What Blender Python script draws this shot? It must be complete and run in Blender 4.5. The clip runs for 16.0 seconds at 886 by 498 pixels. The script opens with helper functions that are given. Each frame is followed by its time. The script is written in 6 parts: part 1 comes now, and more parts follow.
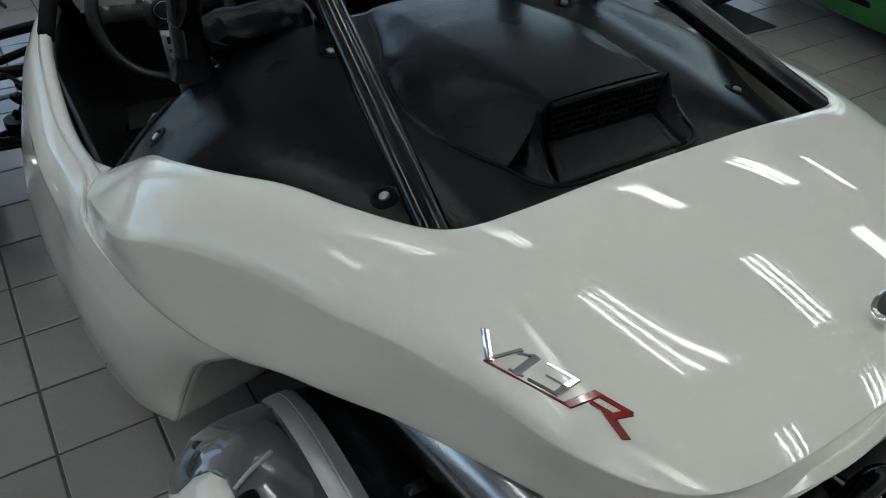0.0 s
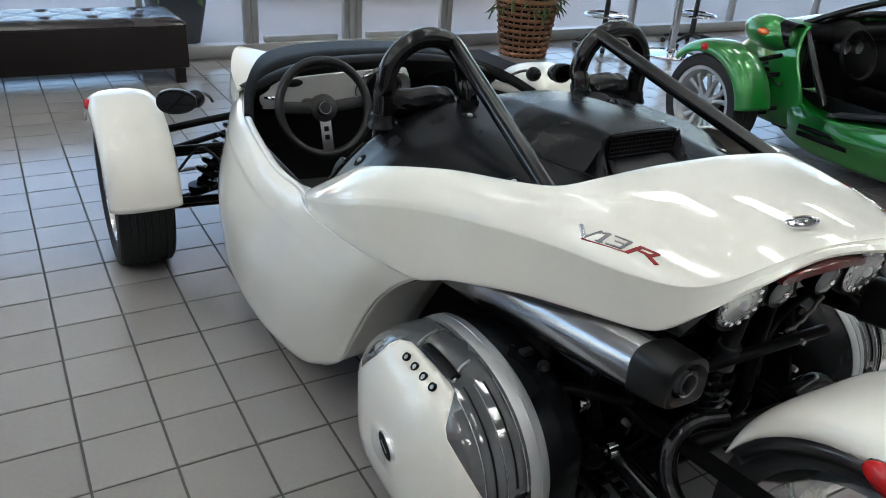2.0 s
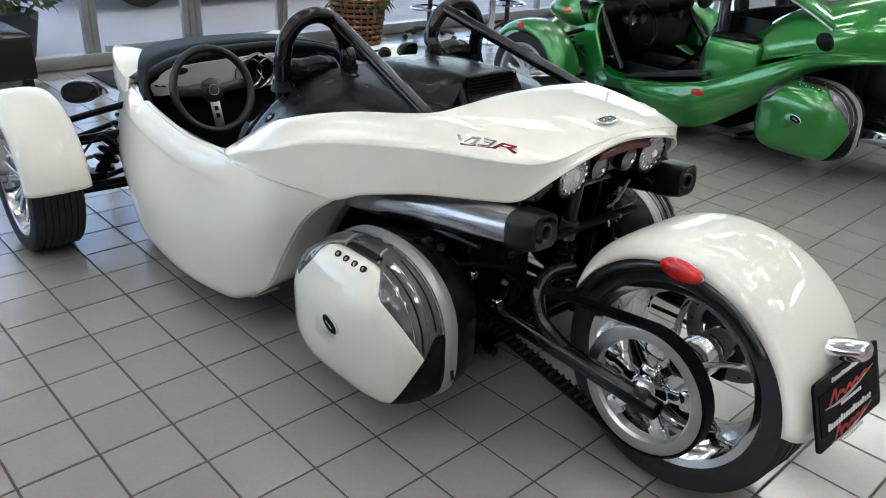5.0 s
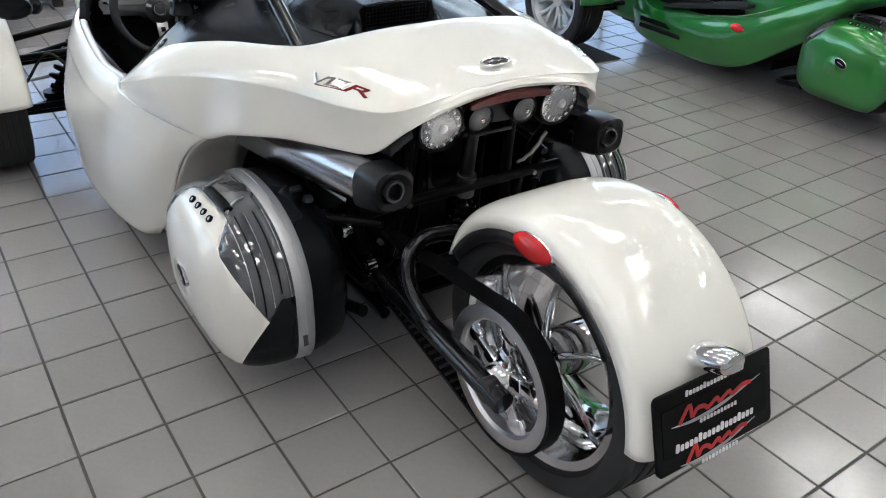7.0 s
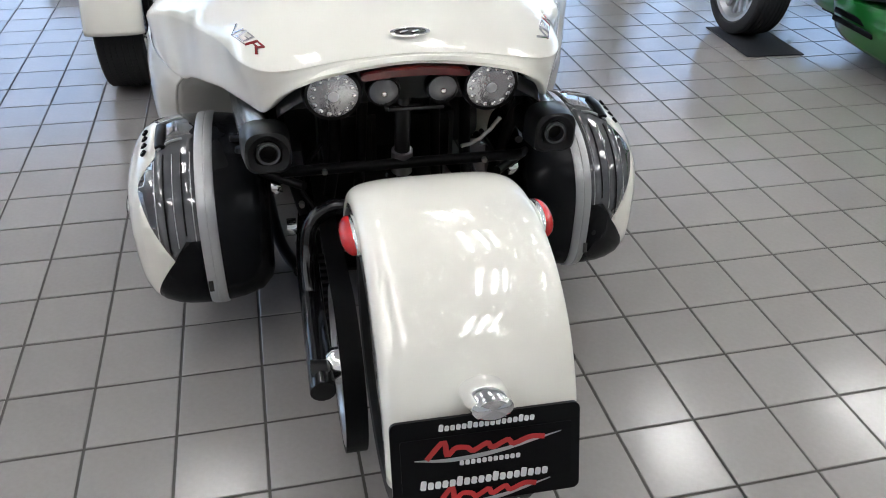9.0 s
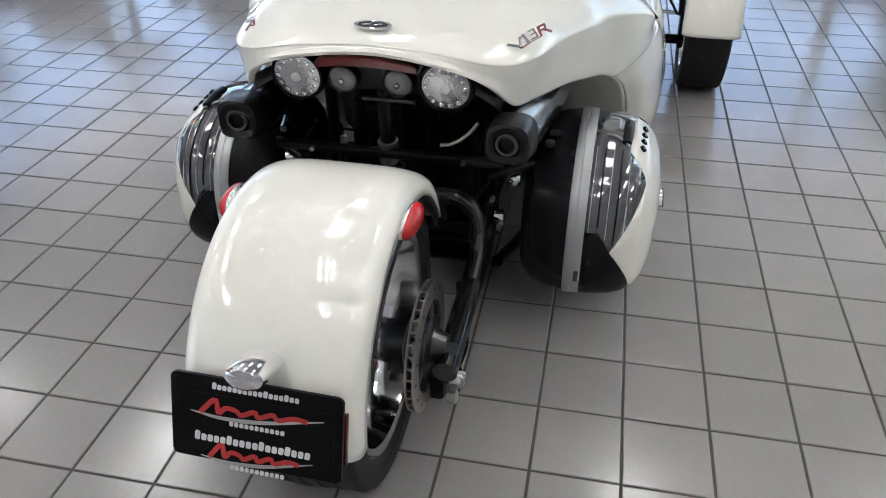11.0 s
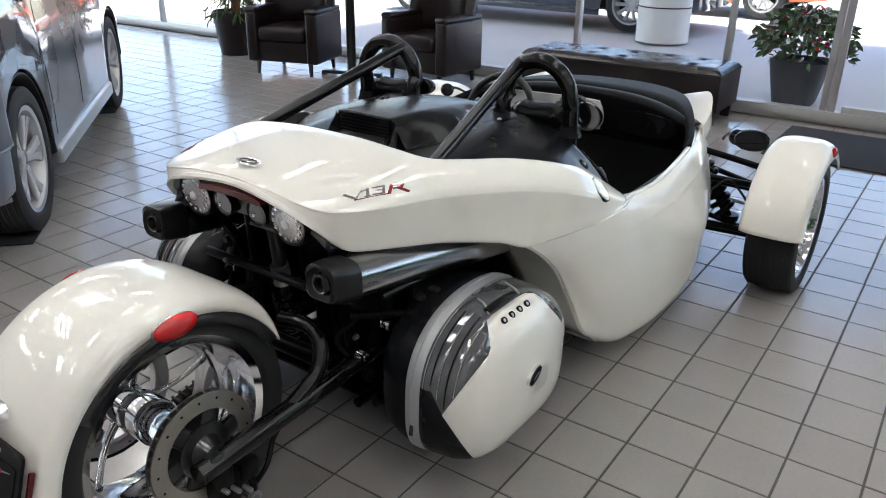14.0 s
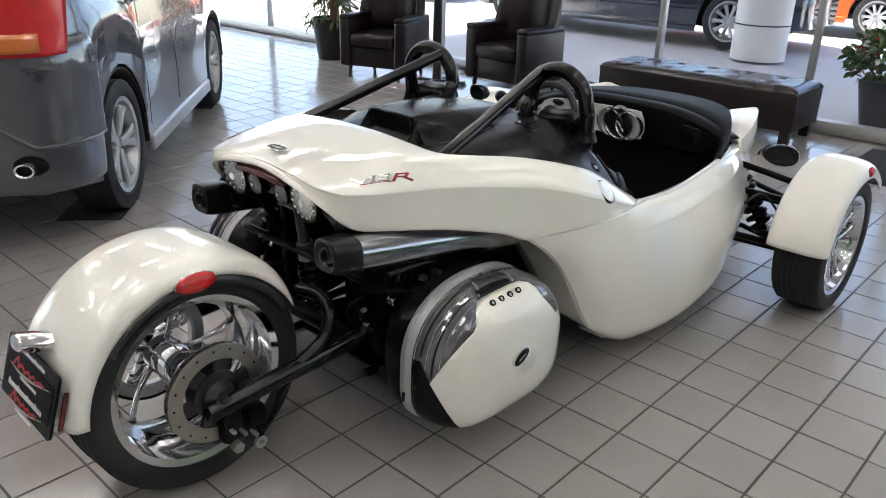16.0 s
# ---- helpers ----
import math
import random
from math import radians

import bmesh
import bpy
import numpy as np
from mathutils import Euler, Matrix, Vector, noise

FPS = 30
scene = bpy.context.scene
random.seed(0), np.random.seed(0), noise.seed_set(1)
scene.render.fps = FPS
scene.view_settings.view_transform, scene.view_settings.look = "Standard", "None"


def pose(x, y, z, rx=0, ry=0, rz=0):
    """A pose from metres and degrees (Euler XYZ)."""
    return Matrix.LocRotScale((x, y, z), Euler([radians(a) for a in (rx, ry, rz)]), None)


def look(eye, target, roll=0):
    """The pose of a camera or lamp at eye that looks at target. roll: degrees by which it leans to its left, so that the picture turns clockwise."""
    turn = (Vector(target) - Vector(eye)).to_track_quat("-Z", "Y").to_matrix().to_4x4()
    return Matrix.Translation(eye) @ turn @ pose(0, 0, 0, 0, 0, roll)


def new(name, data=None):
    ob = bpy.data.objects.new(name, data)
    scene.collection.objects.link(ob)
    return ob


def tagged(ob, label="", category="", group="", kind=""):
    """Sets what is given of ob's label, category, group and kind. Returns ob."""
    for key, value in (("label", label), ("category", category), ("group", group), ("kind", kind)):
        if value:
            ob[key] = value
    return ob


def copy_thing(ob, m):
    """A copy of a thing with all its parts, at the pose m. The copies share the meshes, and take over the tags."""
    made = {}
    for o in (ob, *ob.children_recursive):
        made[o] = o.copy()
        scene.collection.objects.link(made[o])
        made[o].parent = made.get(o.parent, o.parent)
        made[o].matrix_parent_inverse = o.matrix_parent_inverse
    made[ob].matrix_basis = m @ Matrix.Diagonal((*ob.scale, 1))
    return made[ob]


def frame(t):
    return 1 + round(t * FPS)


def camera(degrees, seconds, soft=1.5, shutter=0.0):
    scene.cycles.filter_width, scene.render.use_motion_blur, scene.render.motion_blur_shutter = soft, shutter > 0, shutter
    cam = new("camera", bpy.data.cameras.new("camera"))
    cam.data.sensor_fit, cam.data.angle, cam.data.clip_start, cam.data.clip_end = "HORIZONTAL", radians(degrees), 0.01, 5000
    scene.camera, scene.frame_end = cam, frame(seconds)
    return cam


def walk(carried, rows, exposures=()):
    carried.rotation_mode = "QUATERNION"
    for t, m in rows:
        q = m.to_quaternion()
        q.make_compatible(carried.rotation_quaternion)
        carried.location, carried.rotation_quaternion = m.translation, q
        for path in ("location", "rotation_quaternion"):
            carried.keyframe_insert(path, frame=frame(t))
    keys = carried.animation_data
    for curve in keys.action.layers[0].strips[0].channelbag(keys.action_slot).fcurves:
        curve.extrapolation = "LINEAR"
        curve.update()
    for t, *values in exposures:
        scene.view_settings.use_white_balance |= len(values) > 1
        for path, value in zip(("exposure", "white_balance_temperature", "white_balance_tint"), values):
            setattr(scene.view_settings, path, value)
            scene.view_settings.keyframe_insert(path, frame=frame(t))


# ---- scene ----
cam = camera(59.3, 16.0, 1.0)
SKY, SUN, LAMP = 0.15, 5.0, 7.6
PATH = [
    (0, (-0.745, 0.161, 1.421), (0.12, 1.482, 0.193), 2.0),
    (0.5, (-0.845, -0.004, 1.452), (-0.032, 1.476, 0.381), 1.4),
    (1, (-0.96, -0.186, 1.452), (-0.147, 1.389, 0.525), 2.6),
    (1.5, (-1.133, -0.319, 1.461), (-0.279, 1.255, 0.57), 2.9),
    (2, (-1.323, -0.424, 1.474), (-0.398, 1.115, 0.595), 3.9),
    (2.5, (-1.457, -0.551, 1.489), (-0.48, 0.983, 0.659), 4.0),
    (3, (-1.563, -0.652, 1.492), (-0.554, 0.885, 0.705), 3.9),
    (3.5, (-1.696, -0.701, 1.492), (-0.616, 0.793, 0.717), 3.7),
    (4, (-1.785, -0.738, 1.494), (-0.634, 0.7, 0.716), 3.5),
    (4.5, (-1.82, -0.775, 1.484), (-0.615, 0.606, 0.685), 2.9),
    (5, (-1.794, -0.809, 1.474), (-0.542, 0.5, 0.627), 2.6),
    (5.2, (-1.759, -0.831, 1.472), (-0.48, 0.451, 0.623), 2.7),
    (7.3, (-1.029, -1.05, 1.463), (-0.109, 0.376, 0.404), 1.9),
    (7.5, (-0.938, -1.098, 1.463), (-0.075, 0.348, 0.384), 1.5),
    (8, (-0.737, -1.211, 1.471), (-0.012, 0.283, 0.357), 1.7),
    (8.5, (-0.548, -1.223, 1.456), (0.053, 0.323, 0.339), 1.8),
    (8.7, (-0.469, -1.223, 1.463), (0.057, 0.351, 0.346), 1.9),
    (10.8, (0.381, -1.256, 1.46), (0.109, 0.379, 0.34), -0.6),
    (11, (0.482, -1.256, 1.469), (0.137, 0.365, 0.35), -0.5),
    (11.5, (0.705, -1.264, 1.461), (0.161, 0.324, 0.373), -1.2),
    (12, (0.863, -1.175, 1.471), (0.167, 0.389, 0.436), -1.0),
    (12.5, (1.029, -1.113, 1.488), (0.27, 0.482, 0.549), 0.5),
    (13, (1.243, -1.078, 1.501), (0.358, 0.494, 0.638), 0.6),
    (13.5, (1.372, -1.014, 1.506), (0.421, 0.547, 0.694), 1.3),
    (14, (1.491, -0.914, 1.513), (0.456, 0.601, 0.718), 0.9),
    (14.5, (1.626, -0.881, 1.525), (0.503, 0.562, 0.717), 0.8),
    (15, (1.772, -0.902, 1.53), (0.547, 0.456, 0.72), 0.7),
    (15.5, (1.834, -0.917, 1.534), (0.543, 0.387, 0.739), 0.4),
    (16, (1.846, -0.915, 1.537), (0.606, 0.449, 0.762), 1.4),
]
walk(cam, [(t, look(eye, target, roll)) for t, eye, target, roll in PATH],
     exposures=[(0, 0.93, 6350, 4), (0.5, 1.24, 6350, 5), (1, 1.46, 6350, 5), (2, 1.85, 6500, 7), (3.5, 2.02, 6560, 8), (5, 2.07, 6560, 9), (8, 2.11, 6540, 12), (11, 2.03, 6520, 12), (12.5, 2.14, 6490, 11), (14, 1.98, 6700, 12), (16, 1.97, 6900, 13)])

# ---- light ----
world = bpy.data.worlds.new("sky")
scene.world = world
world.use_nodes = True
_wn = world.node_tree.nodes
_sky = _wn.new("ShaderNodeTexSky")
_sky.sky_type, _sky.sun_disc = "NISHITA", False
_sky.sun_elevation, _sky.sun_rotation = radians(67), radians(248)
_wn["Background"].inputs["Strength"].default_value = SKY
world.node_tree.links.new(_sky.outputs[0], _wn["Background"].inputs["Color"])
_sun = new("sun", bpy.data.lights.new("sun", "SUN"))
_sun.data.energy, _sun.data.angle, _sun.data.color = SUN, radians(8), (1.0, 0.96, 0.9)
_sun.matrix_world = look((-10, -4, 26), (0, 0, 0))


# ---- materials ----
def material(name, color, rough=0.5, metal=0.0, coat=0.0, vary=0.06, scale=6.0, bump=0.0, bump_scale=200.0,
             emit=0.0, glass=0.0, per_object=0.0, stain=0.0, stain_scale=1.3, rough_vary=0.08, spec=0.5):
    """A procedural surface: base colour varied at two scales, roughness breakup and fine relief."""
    m = bpy.data.materials.new(name)
    m.use_nodes = True
    nt = m.node_tree
    b = nt.nodes["Principled BSDF"]
    co = nt.nodes.new("ShaderNodeTexCoord")
    fine = nt.nodes.new("ShaderNodeTexNoise")
    fine.inputs["Scale"].default_value, fine.inputs["Detail"].default_value = scale * 9, 5
    broad = nt.nodes.new("ShaderNodeTexNoise")
    broad.inputs["Scale"].default_value, broad.inputs["Detail"].default_value = stain_scale, 3
    for n in (fine, broad):
        nt.links.new(co.outputs["Object"], n.inputs["Vector"])
    mul = nt.nodes.new("ShaderNodeMath")
    mul.operation, mul.inputs[1].default_value, mul.inputs[2].default_value = "MULTIPLY_ADD", vary, 1 - vary / 2
    nt.links.new(fine.outputs["Fac"], mul.inputs[0])
    mul2 = nt.nodes.new("ShaderNodeMath")
    mul2.operation, mul2.inputs[1].default_value, mul2.inputs[2].default_value = "MULTIPLY_ADD", stain, 1 - stain / 2
    nt.links.new(broad.outputs["Fac"], mul2.inputs[0])
    both = nt.nodes.new("ShaderNodeMath")
    both.operation = "MULTIPLY"
    nt.links.new(mul.outputs[0], both.inputs[0])
    nt.links.new(mul2.outputs[0], both.inputs[1])
    last = both
    if per_object:
        info = nt.nodes.new("ShaderNodeObjectInfo")
        geo = nt.nodes.new("ShaderNodeNewGeometry")
        add = nt.nodes.new("ShaderNodeMath")
        add.operation = "ADD"
        nt.links.new(info.outputs["Random"], add.inputs[0])
        nt.links.new(geo.outputs["Random Per Island"], add.inputs[1])
        fr = nt.nodes.new("ShaderNodeMath")
        fr.operation = "FRACT"
        nt.links.new(add.outputs[0], fr.inputs[0])
        po = nt.nodes.new("ShaderNodeMath")
        po.operation, po.inputs[1].default_value, po.inputs[2].default_value = "MULTIPLY_ADD", per_object, 1 - per_object / 2
        nt.links.new(fr.outputs[0], po.inputs[0])
        last = nt.nodes.new("ShaderNodeMath")
        last.operation = "MULTIPLY"
        nt.links.new(both.outputs[0], last.inputs[0])
        nt.links.new(po.outputs[0], last.inputs[1])
    vec = nt.nodes.new("ShaderNodeVectorMath")
    vec.operation = "SCALE"
    vec.inputs[0].default_value = color
    nt.links.new(last.outputs[0], vec.inputs["Scale"])
    nt.links.new(vec.outputs[0], b.inputs["Base Color"])
    rr = nt.nodes.new("ShaderNodeMath")
    rr.operation, rr.inputs[1].default_value, rr.inputs[2].default_value = "MULTIPLY_ADD", rough_vary, max(0.0, rough - rough_vary / 2)
    rr.use_clamp = True
    nt.links.new(broad.outputs["Fac"], rr.inputs[0])
    nt.links.new(rr.outputs[0], b.inputs["Roughness"])
    b.inputs["Metallic"].default_value = metal
    b.inputs["Coat Weight"].default_value, b.inputs["Coat Roughness"].default_value = coat, 0.008
    b.inputs["Coat IOR"].default_value = 1.7
    b.inputs["Specular IOR Level"].default_value = spec
    b.inputs["Transmission Weight"].default_value = glass
    if emit:
        b.inputs["Emission Color"].default_value, b.inputs["Emission Strength"].default_value = (*color, 1), emit
    if bump:
        bn = nt.nodes.new("ShaderNodeTexNoise")
        bn.inputs["Scale"].default_value, bn.inputs["Detail"].default_value = bump_scale, 3
        nt.links.new(co.outputs["Object"], bn.inputs["Vector"])
        bu = nt.nodes.new("ShaderNodeBump")
        bu.inputs["Strength"].default_value, bu.inputs["Distance"].default_value = bump, 0.002
        nt.links.new(bn.outputs["Fac"], bu.inputs["Height"])
        nt.links.new(bu.outputs[0], b.inputs["Normal"])
    return m


def pane_material(name, tint, gloss):
    """Thin clear window glass: lets the view through, mirrors more at a slant."""
    m = bpy.data.materials.new(name)
    m.use_nodes = True
    nt = m.node_tree
    nt.nodes.remove(nt.nodes["Principled BSDF"])
    tr, gl, mix, lw = (nt.nodes.new(k) for k in ("ShaderNodeBsdfTransparent", "ShaderNodeBsdfGlossy", "ShaderNodeMixShader", "ShaderNodeLayerWeight"))
    tr.inputs["Color"].default_value = (*tint, 1)
    gl.inputs["Roughness"].default_value = 0.02
    lw.inputs["Blend"].default_value = 0.5
    steep, scaled = nt.nodes.new("ShaderNodeMath"), nt.nodes.new("ShaderNodeMath")
    steep.operation, steep.inputs[1].default_value = "POWER", 5.0
    scaled.operation, scaled.inputs[1].default_value, scaled.inputs[2].default_value = "MULTIPLY_ADD", 0.9, gloss
    nt.links.new(lw.outputs["Facing"], steep.inputs[0])
    nt.links.new(steep.outputs[0], scaled.inputs[0])
    nt.links.new(scaled.outputs[0], mix.inputs[0])
    nt.links.new(tr.outputs[0], mix.inputs[1])
    nt.links.new(gl.outputs[0], mix.inputs[2])
    nt.links.new(mix.outputs[0], nt.nodes["Material Output"].inputs[0])
    return m


PEARL = material("pearl white paint", (0.85, 0.83, 0.757), 0.55, coat=1.0, vary=0.02, scale=60, stain=0.02, spec=0.15)
GREEN = material("metallic green paint", (0.006, 0.21, 0.022), 0.3, metal=0.45, coat=1.0, vary=0.12, scale=90)
GREY_PAINT = material("metallic grey paint", (0.085, 0.09, 0.108), 0.28, metal=0.55, coat=1.0, vary=0.1, scale=90)
RED_PAINT = material("red car paint", (0.45, 0.012, 0.02), 0.3, coat=1.0)
NAVY_PAINT = material("dark blue car paint", (0.01, 0.016, 0.03), 0.25, coat=1.0)
ORANGE_PAINT = material("orange car paint", (0.65, 0.12, 0.02), 0.3, coat=1.0)
GRAIN = material("grained black plastic", (0.0065, 0.007, 0.0085), 0.26, spec=0.17, vary=0.3, bump=0.07, bump_scale=900, stain=0.25, stain_scale=4, rough_vary=0.14)
BLACK = material("satin black steel", (0.009, 0.009, 0.010), 0.3, coat=0.3, vary=0.3)
GLOSS = material("gloss black tube", (0.006, 0.006, 0.007), 0.13, spec=0.45, vary=0.2)
DEEP = material("black frame paint", (0.0025, 0.0025, 0.003), 0.35, spec=0.14, vary=0.4, stain=0.4, stain_scale=12)
RUBBER = material("tyre rubber", (0.016, 0.016, 0.017), 0.75, vary=0.4, bump=0.3, bump_scale=350, stain=0.3, stain_scale=7)
CHROME = material("chrome", (0.82, 0.82, 0.83), 0.06, metal=1.0, vary=0.03, rough_vary=0.05)
SATIN = material("satin silencer steel", (0.38, 0.38, 0.395), 0.19, metal=1.0, vary=0.06, scale=20)
POLISH = material("polished alloy", (0.72, 0.72, 0.73), 0.09, metal=1.0, vary=0.06, rough_vary=0.06)
STEEL = material("brushed steel", (0.5, 0.5, 0.51), 0.3, metal=1.0, vary=0.12, scale=30)
DISC = material("worn brake disc steel", (0.36, 0.34, 0.31), 0.38, metal=1.0, vary=0.25, scale=20, stain=0.4, stain_scale=14)
SILVER = material("silver plastic", (0.46, 0.47, 0.48), 0.3, metal=0.55, vary=0.06)
SMOKE = material("smoked clear plastic", (0.085, 0.088, 0.095), 0.06, coat=1.0, vary=0.2, stain=0.3, stain_scale=9, rough_vary=0.03)
RED_LENS = material("red lens", (0.55, 0.012, 0.014), 0.2, coat=0.25, vary=0.25, scale=25, bump=0.25, bump_scale=260)
DARK_RED = material("dark red lens", (0.085, 0.005, 0.006), 0.18, coat=0.4, vary=0.2)
AMBER = material("amber lens", (0.6, 0.12, 0.012), 0.15, coat=1.0)
TAIL_AMBER = material("dark amber lens", (0.6, 0.13, 0.012), 0.15, coat=1.0)
CRYSTAL = material("faceted reflector", (0.55, 0.56, 0.58), 0.14, metal=0.85, vary=0.3, scale=14, bump=1.0, bump_scale=110)
LEATHER = material("dark brown leather", (0.011, 0.006, 0.0065), 0.33, spec=0.35, vary=0.25, bump=0.3, bump_scale=260, stain=0.3, stain_scale=3, rough_vary=0.15)
SHEEN = material("polished dark leather", (0.012, 0.007, 0.0075), 0.27, spec=0.8, vary=0.25, bump=0.12, bump_scale=200, stain=0.3, stain_scale=3, rough_vary=0.12)
VINYL = material("black vinyl", (0.008, 0.008, 0.009), 0.4, vary=0.3, bump=0.3, bump_scale=300, rough_vary=0.15)
TILE = material("glazed floor tile", (0.322, 0.302, 0.291), 0.16, spec=0.95, vary=0.16, scale=8, bump=0.045, bump_scale=60, per_object=0.1, stain=0.2, stain_scale=1.6, rough_vary=0.22)
GROUT = material("dirty grout", (0.07, 0.064, 0.058), 0.85, vary=0.3, stain=0.5, stain_scale=0.8)
WALL = material("painted wall", (0.42, 0.42, 0.42), 0.7, vary=0.05, stain=0.06)
CEIL = material("white ceiling", (0.6, 0.6, 0.59), 0.8, vary=0.05)
ALUM = material("anodised window bar", (0.5, 0.5, 0.5), 0.38, metal=0.6, vary=0.08)
CONCRETE = material("sunlit concrete", (0.5, 0.5, 0.51), 0.8, vary=0.14, stain=0.2, stain_scale=0.4)
STUCCO = material("pale stucco", (0.72, 0.72, 0.7), 0.8, vary=0.06)
WICKER = material("brown wicker", (0.2, 0.085, 0.035), 0.5, vary=0.5, scale=4, per_object=0.6)
LEAF = material("green leaf", (0.065, 0.12, 0.035), 0.5, vary=0.5, scale=3, per_object=0.7)
BLOOM_RED = material("red petals", (0.5, 0.02, 0.03), 0.6, per_object=0.4)
BLOOM_WHITE = material("white petals", (0.75, 0.73, 0.72), 0.6)
PLANTER = material("dark planter resin", (0.045, 0.045, 0.05), 0.6, vary=0.15)
MAT = material("dark entrance mat", (0.018, 0.02, 0.026), 0.95, vary=0.5, scale=30, bump=0.6, bump_scale=160)
RED_ENAMEL = material("red enamel", (0.27, 0.014, 0.016), 0.2, coat=1.0)
WHITE_INK = material("white print", (0.75, 0.75, 0.75), 0.5)
RED_INK = material("red print", (0.5, 0.03, 0.03), 0.5)
PANEL = material("silver dash panel", (0.7, 0.7, 0.69), 0.3, metal=0.1, coat=0.6, vary=0.04)
DIAL = material("dark dial", (0.012, 0.012, 0.014), 0.2, coat=1.0)
TUBE = material("fluorescent tube", (0.985, 1.0, 1.0), 0.5, emit=LAMP)
TRAY = material("white light tray", (0.8, 0.8, 0.78), 0.5)
MATT = material("matt black moulding", (0.004, 0.004, 0.0045), 0.5, spec=0.1, vary=0.3, bump=0.25, bump_scale=700)
CARBON = material("dark exhaust cap", (0.006, 0.006, 0.0065), 0.34, spec=0.35, vary=0.3)
GLASS = pane_material("window glass", (0.97, 0.985, 1.0), 0.02)
CAR_GLASS = pane_material("tinted car glass", (0.1, 0.12, 0.13), 0.05)
# dark reflection put into the base colour; the glass itself has no tint
MIRROR = material("mirror glass with painted dark reflection", (0.045, 0.047, 0.05), 0.01, metal=1.0, vary=0.0, rough_vary=0.0)


# ---- shape helpers ----
def spline(points, n):
    """n points along a smooth curve through the given ones."""
    p = [Vector(q) for q in points]
    p = [2 * p[0] - p[1]] + p + [2 * p[-1] - p[-2]]
    out = []
    for i in range(n):
        s = i / (n - 1) * (len(p) - 3)
        k = min(int(s), len(p) - 4)
        t = s - k
        a, b, c, d = p[k:k + 4]
        out.append(0.5 * ((2 * b) + (c - a) * t + (2 * a - 5 * b + 4 * c - d) * t * t + (3 * b - a - 3 * c + d) * t ** 3))
    return out


def sheet(rows, wrap=False, cap=False):
    """A bmesh skin over rows of points, closed round each row when wrap."""
    bm = bmesh.new()
    vs = [[bm.verts.new(p) for p in row] for row in rows]
    n = len(vs[0])
    for a, b in zip(vs[:-1], vs[1:]):
        for j in range(n if wrap else n - 1):
            k = (j + 1) % n
            bm.faces.new((a[j], a[k], b[k], b[j]))
    if cap:
        bm.faces.new(list(reversed(vs[0])))
        bm.faces.new(vs[-1])
    bmesh.ops.recalc_face_normals(bm, faces=bm.faces)
    return bm


def skin(rails, n, m):
    """A smooth skin through longitudinal rails: n steps along, m across."""
    along = [spline(r, n) for r in rails]
    return sheet([spline([r[i] for r in along], m) for i in range(n)])


def eased(bm, times):
    """Smooths ripples out of a skin, its borders held."""
    inner = [v for v in bm.verts if not v.is_boundary]
    for _ in range(times):
        bmesh.ops.smooth_vert(bm, verts=inner, factor=0.5, use_axis_x=True, use_axis_y=True, use_axis_z=True)
    return bm


def flipped(bm):
    """The mirror image across the vehicle's middle plane."""
    out = bm.copy()
    for v in out.verts:
        v.co.x = -v.co.x
    bmesh.ops.reverse_faces(out, faces=out.faces)
    return out


def tube(points, radius, n=24, seg=12, smooth=True, flat=1.0):
    """A round bar along points; radius may be a function of 0..1."""
    p = spline(points, n) if smooth and len(points) > 2 else [Vector(q) for q in points]
    rows, up = [], None
    for i, q in enumerate(p):
        t = (p[min(i + 1, len(p) - 1)] - p[max(i - 1, 0)]).normalized()
        if up is None:
            up = Vector((0, 0, 1)) if abs(t.z) < 0.9 else Vector((0, 1, 0))
        side = t.cross(up).normalized()
        up = side.cross(t).normalized()
        r = radius(i / (len(p) - 1)) if callable(radius) else radius
        rows.append([q + r * (math.cos(a) * side + flat * math.sin(a) * up) for a in (2 * math.pi * k / seg for k in range(seg))])
    return sheet(rows, wrap=True, cap=True)


def lathe(profile, at=(0, 0, 0), axis="x", seg=48, closed=True):
    """Turns a profile of (along, radius) round an axis."""
    rows = []
    for k in range(seg):
        a = 2 * math.pi * k / seg
        row = []
        for u, r in profile:
            c, s = r * math.cos(a), r * math.sin(a)
            row.append(Vector(at) + Vector({"x": (u, c, s), "y": (c, u, s), "z": (c, s, u)}[axis]))
        rows.append(row)
    bm = bmesh.new()
    vs = [[bm.verts.new(p) for p in row] for row in rows]
    n = len(profile)
    for i in range(seg):
        a, b = vs[i], vs[(i + 1) % seg]
        for j in range(n if closed else n - 1):
            k = (j + 1) % n
            bm.faces.new((a[j], a[k], b[k], b[j]))
    bmesh.ops.remove_doubles(bm, verts=bm.verts, dist=1e-6)
    bmesh.ops.recalc_face_normals(bm, faces=bm.faces)
    return bm


def block(size, at=(0, 0, 0), bevel=0.0, segs=2, turn=None):
    """A box with eased edges."""
    bm = bmesh.new()
    bmesh.ops.create_cube(bm, size=1)
    bmesh.ops.scale(bm, vec=size, verts=bm.verts)
    if bevel:
        bmesh.ops.bevel(bm, geom=bm.edges[:], offset=bevel, segments=segs, profile=0.5, affect="EDGES")
    m = Matrix.Translation(at) @ (turn if turn is not None else Matrix())
    bmesh.ops.transform(bm, matrix=m, verts=bm.verts)
    return bm


def ball(size, at=(0, 0, 0), seg=20, rings=12):
    bm = bmesh.new()
    bmesh.ops.create_uvsphere(bm, u_segments=seg, v_segments=rings, radius=1)
    bmesh.ops.scale(bm, vec=size, verts=bm.verts)
    bmesh.ops.translate(bm, vec=at, verts=bm.verts)
    return bm


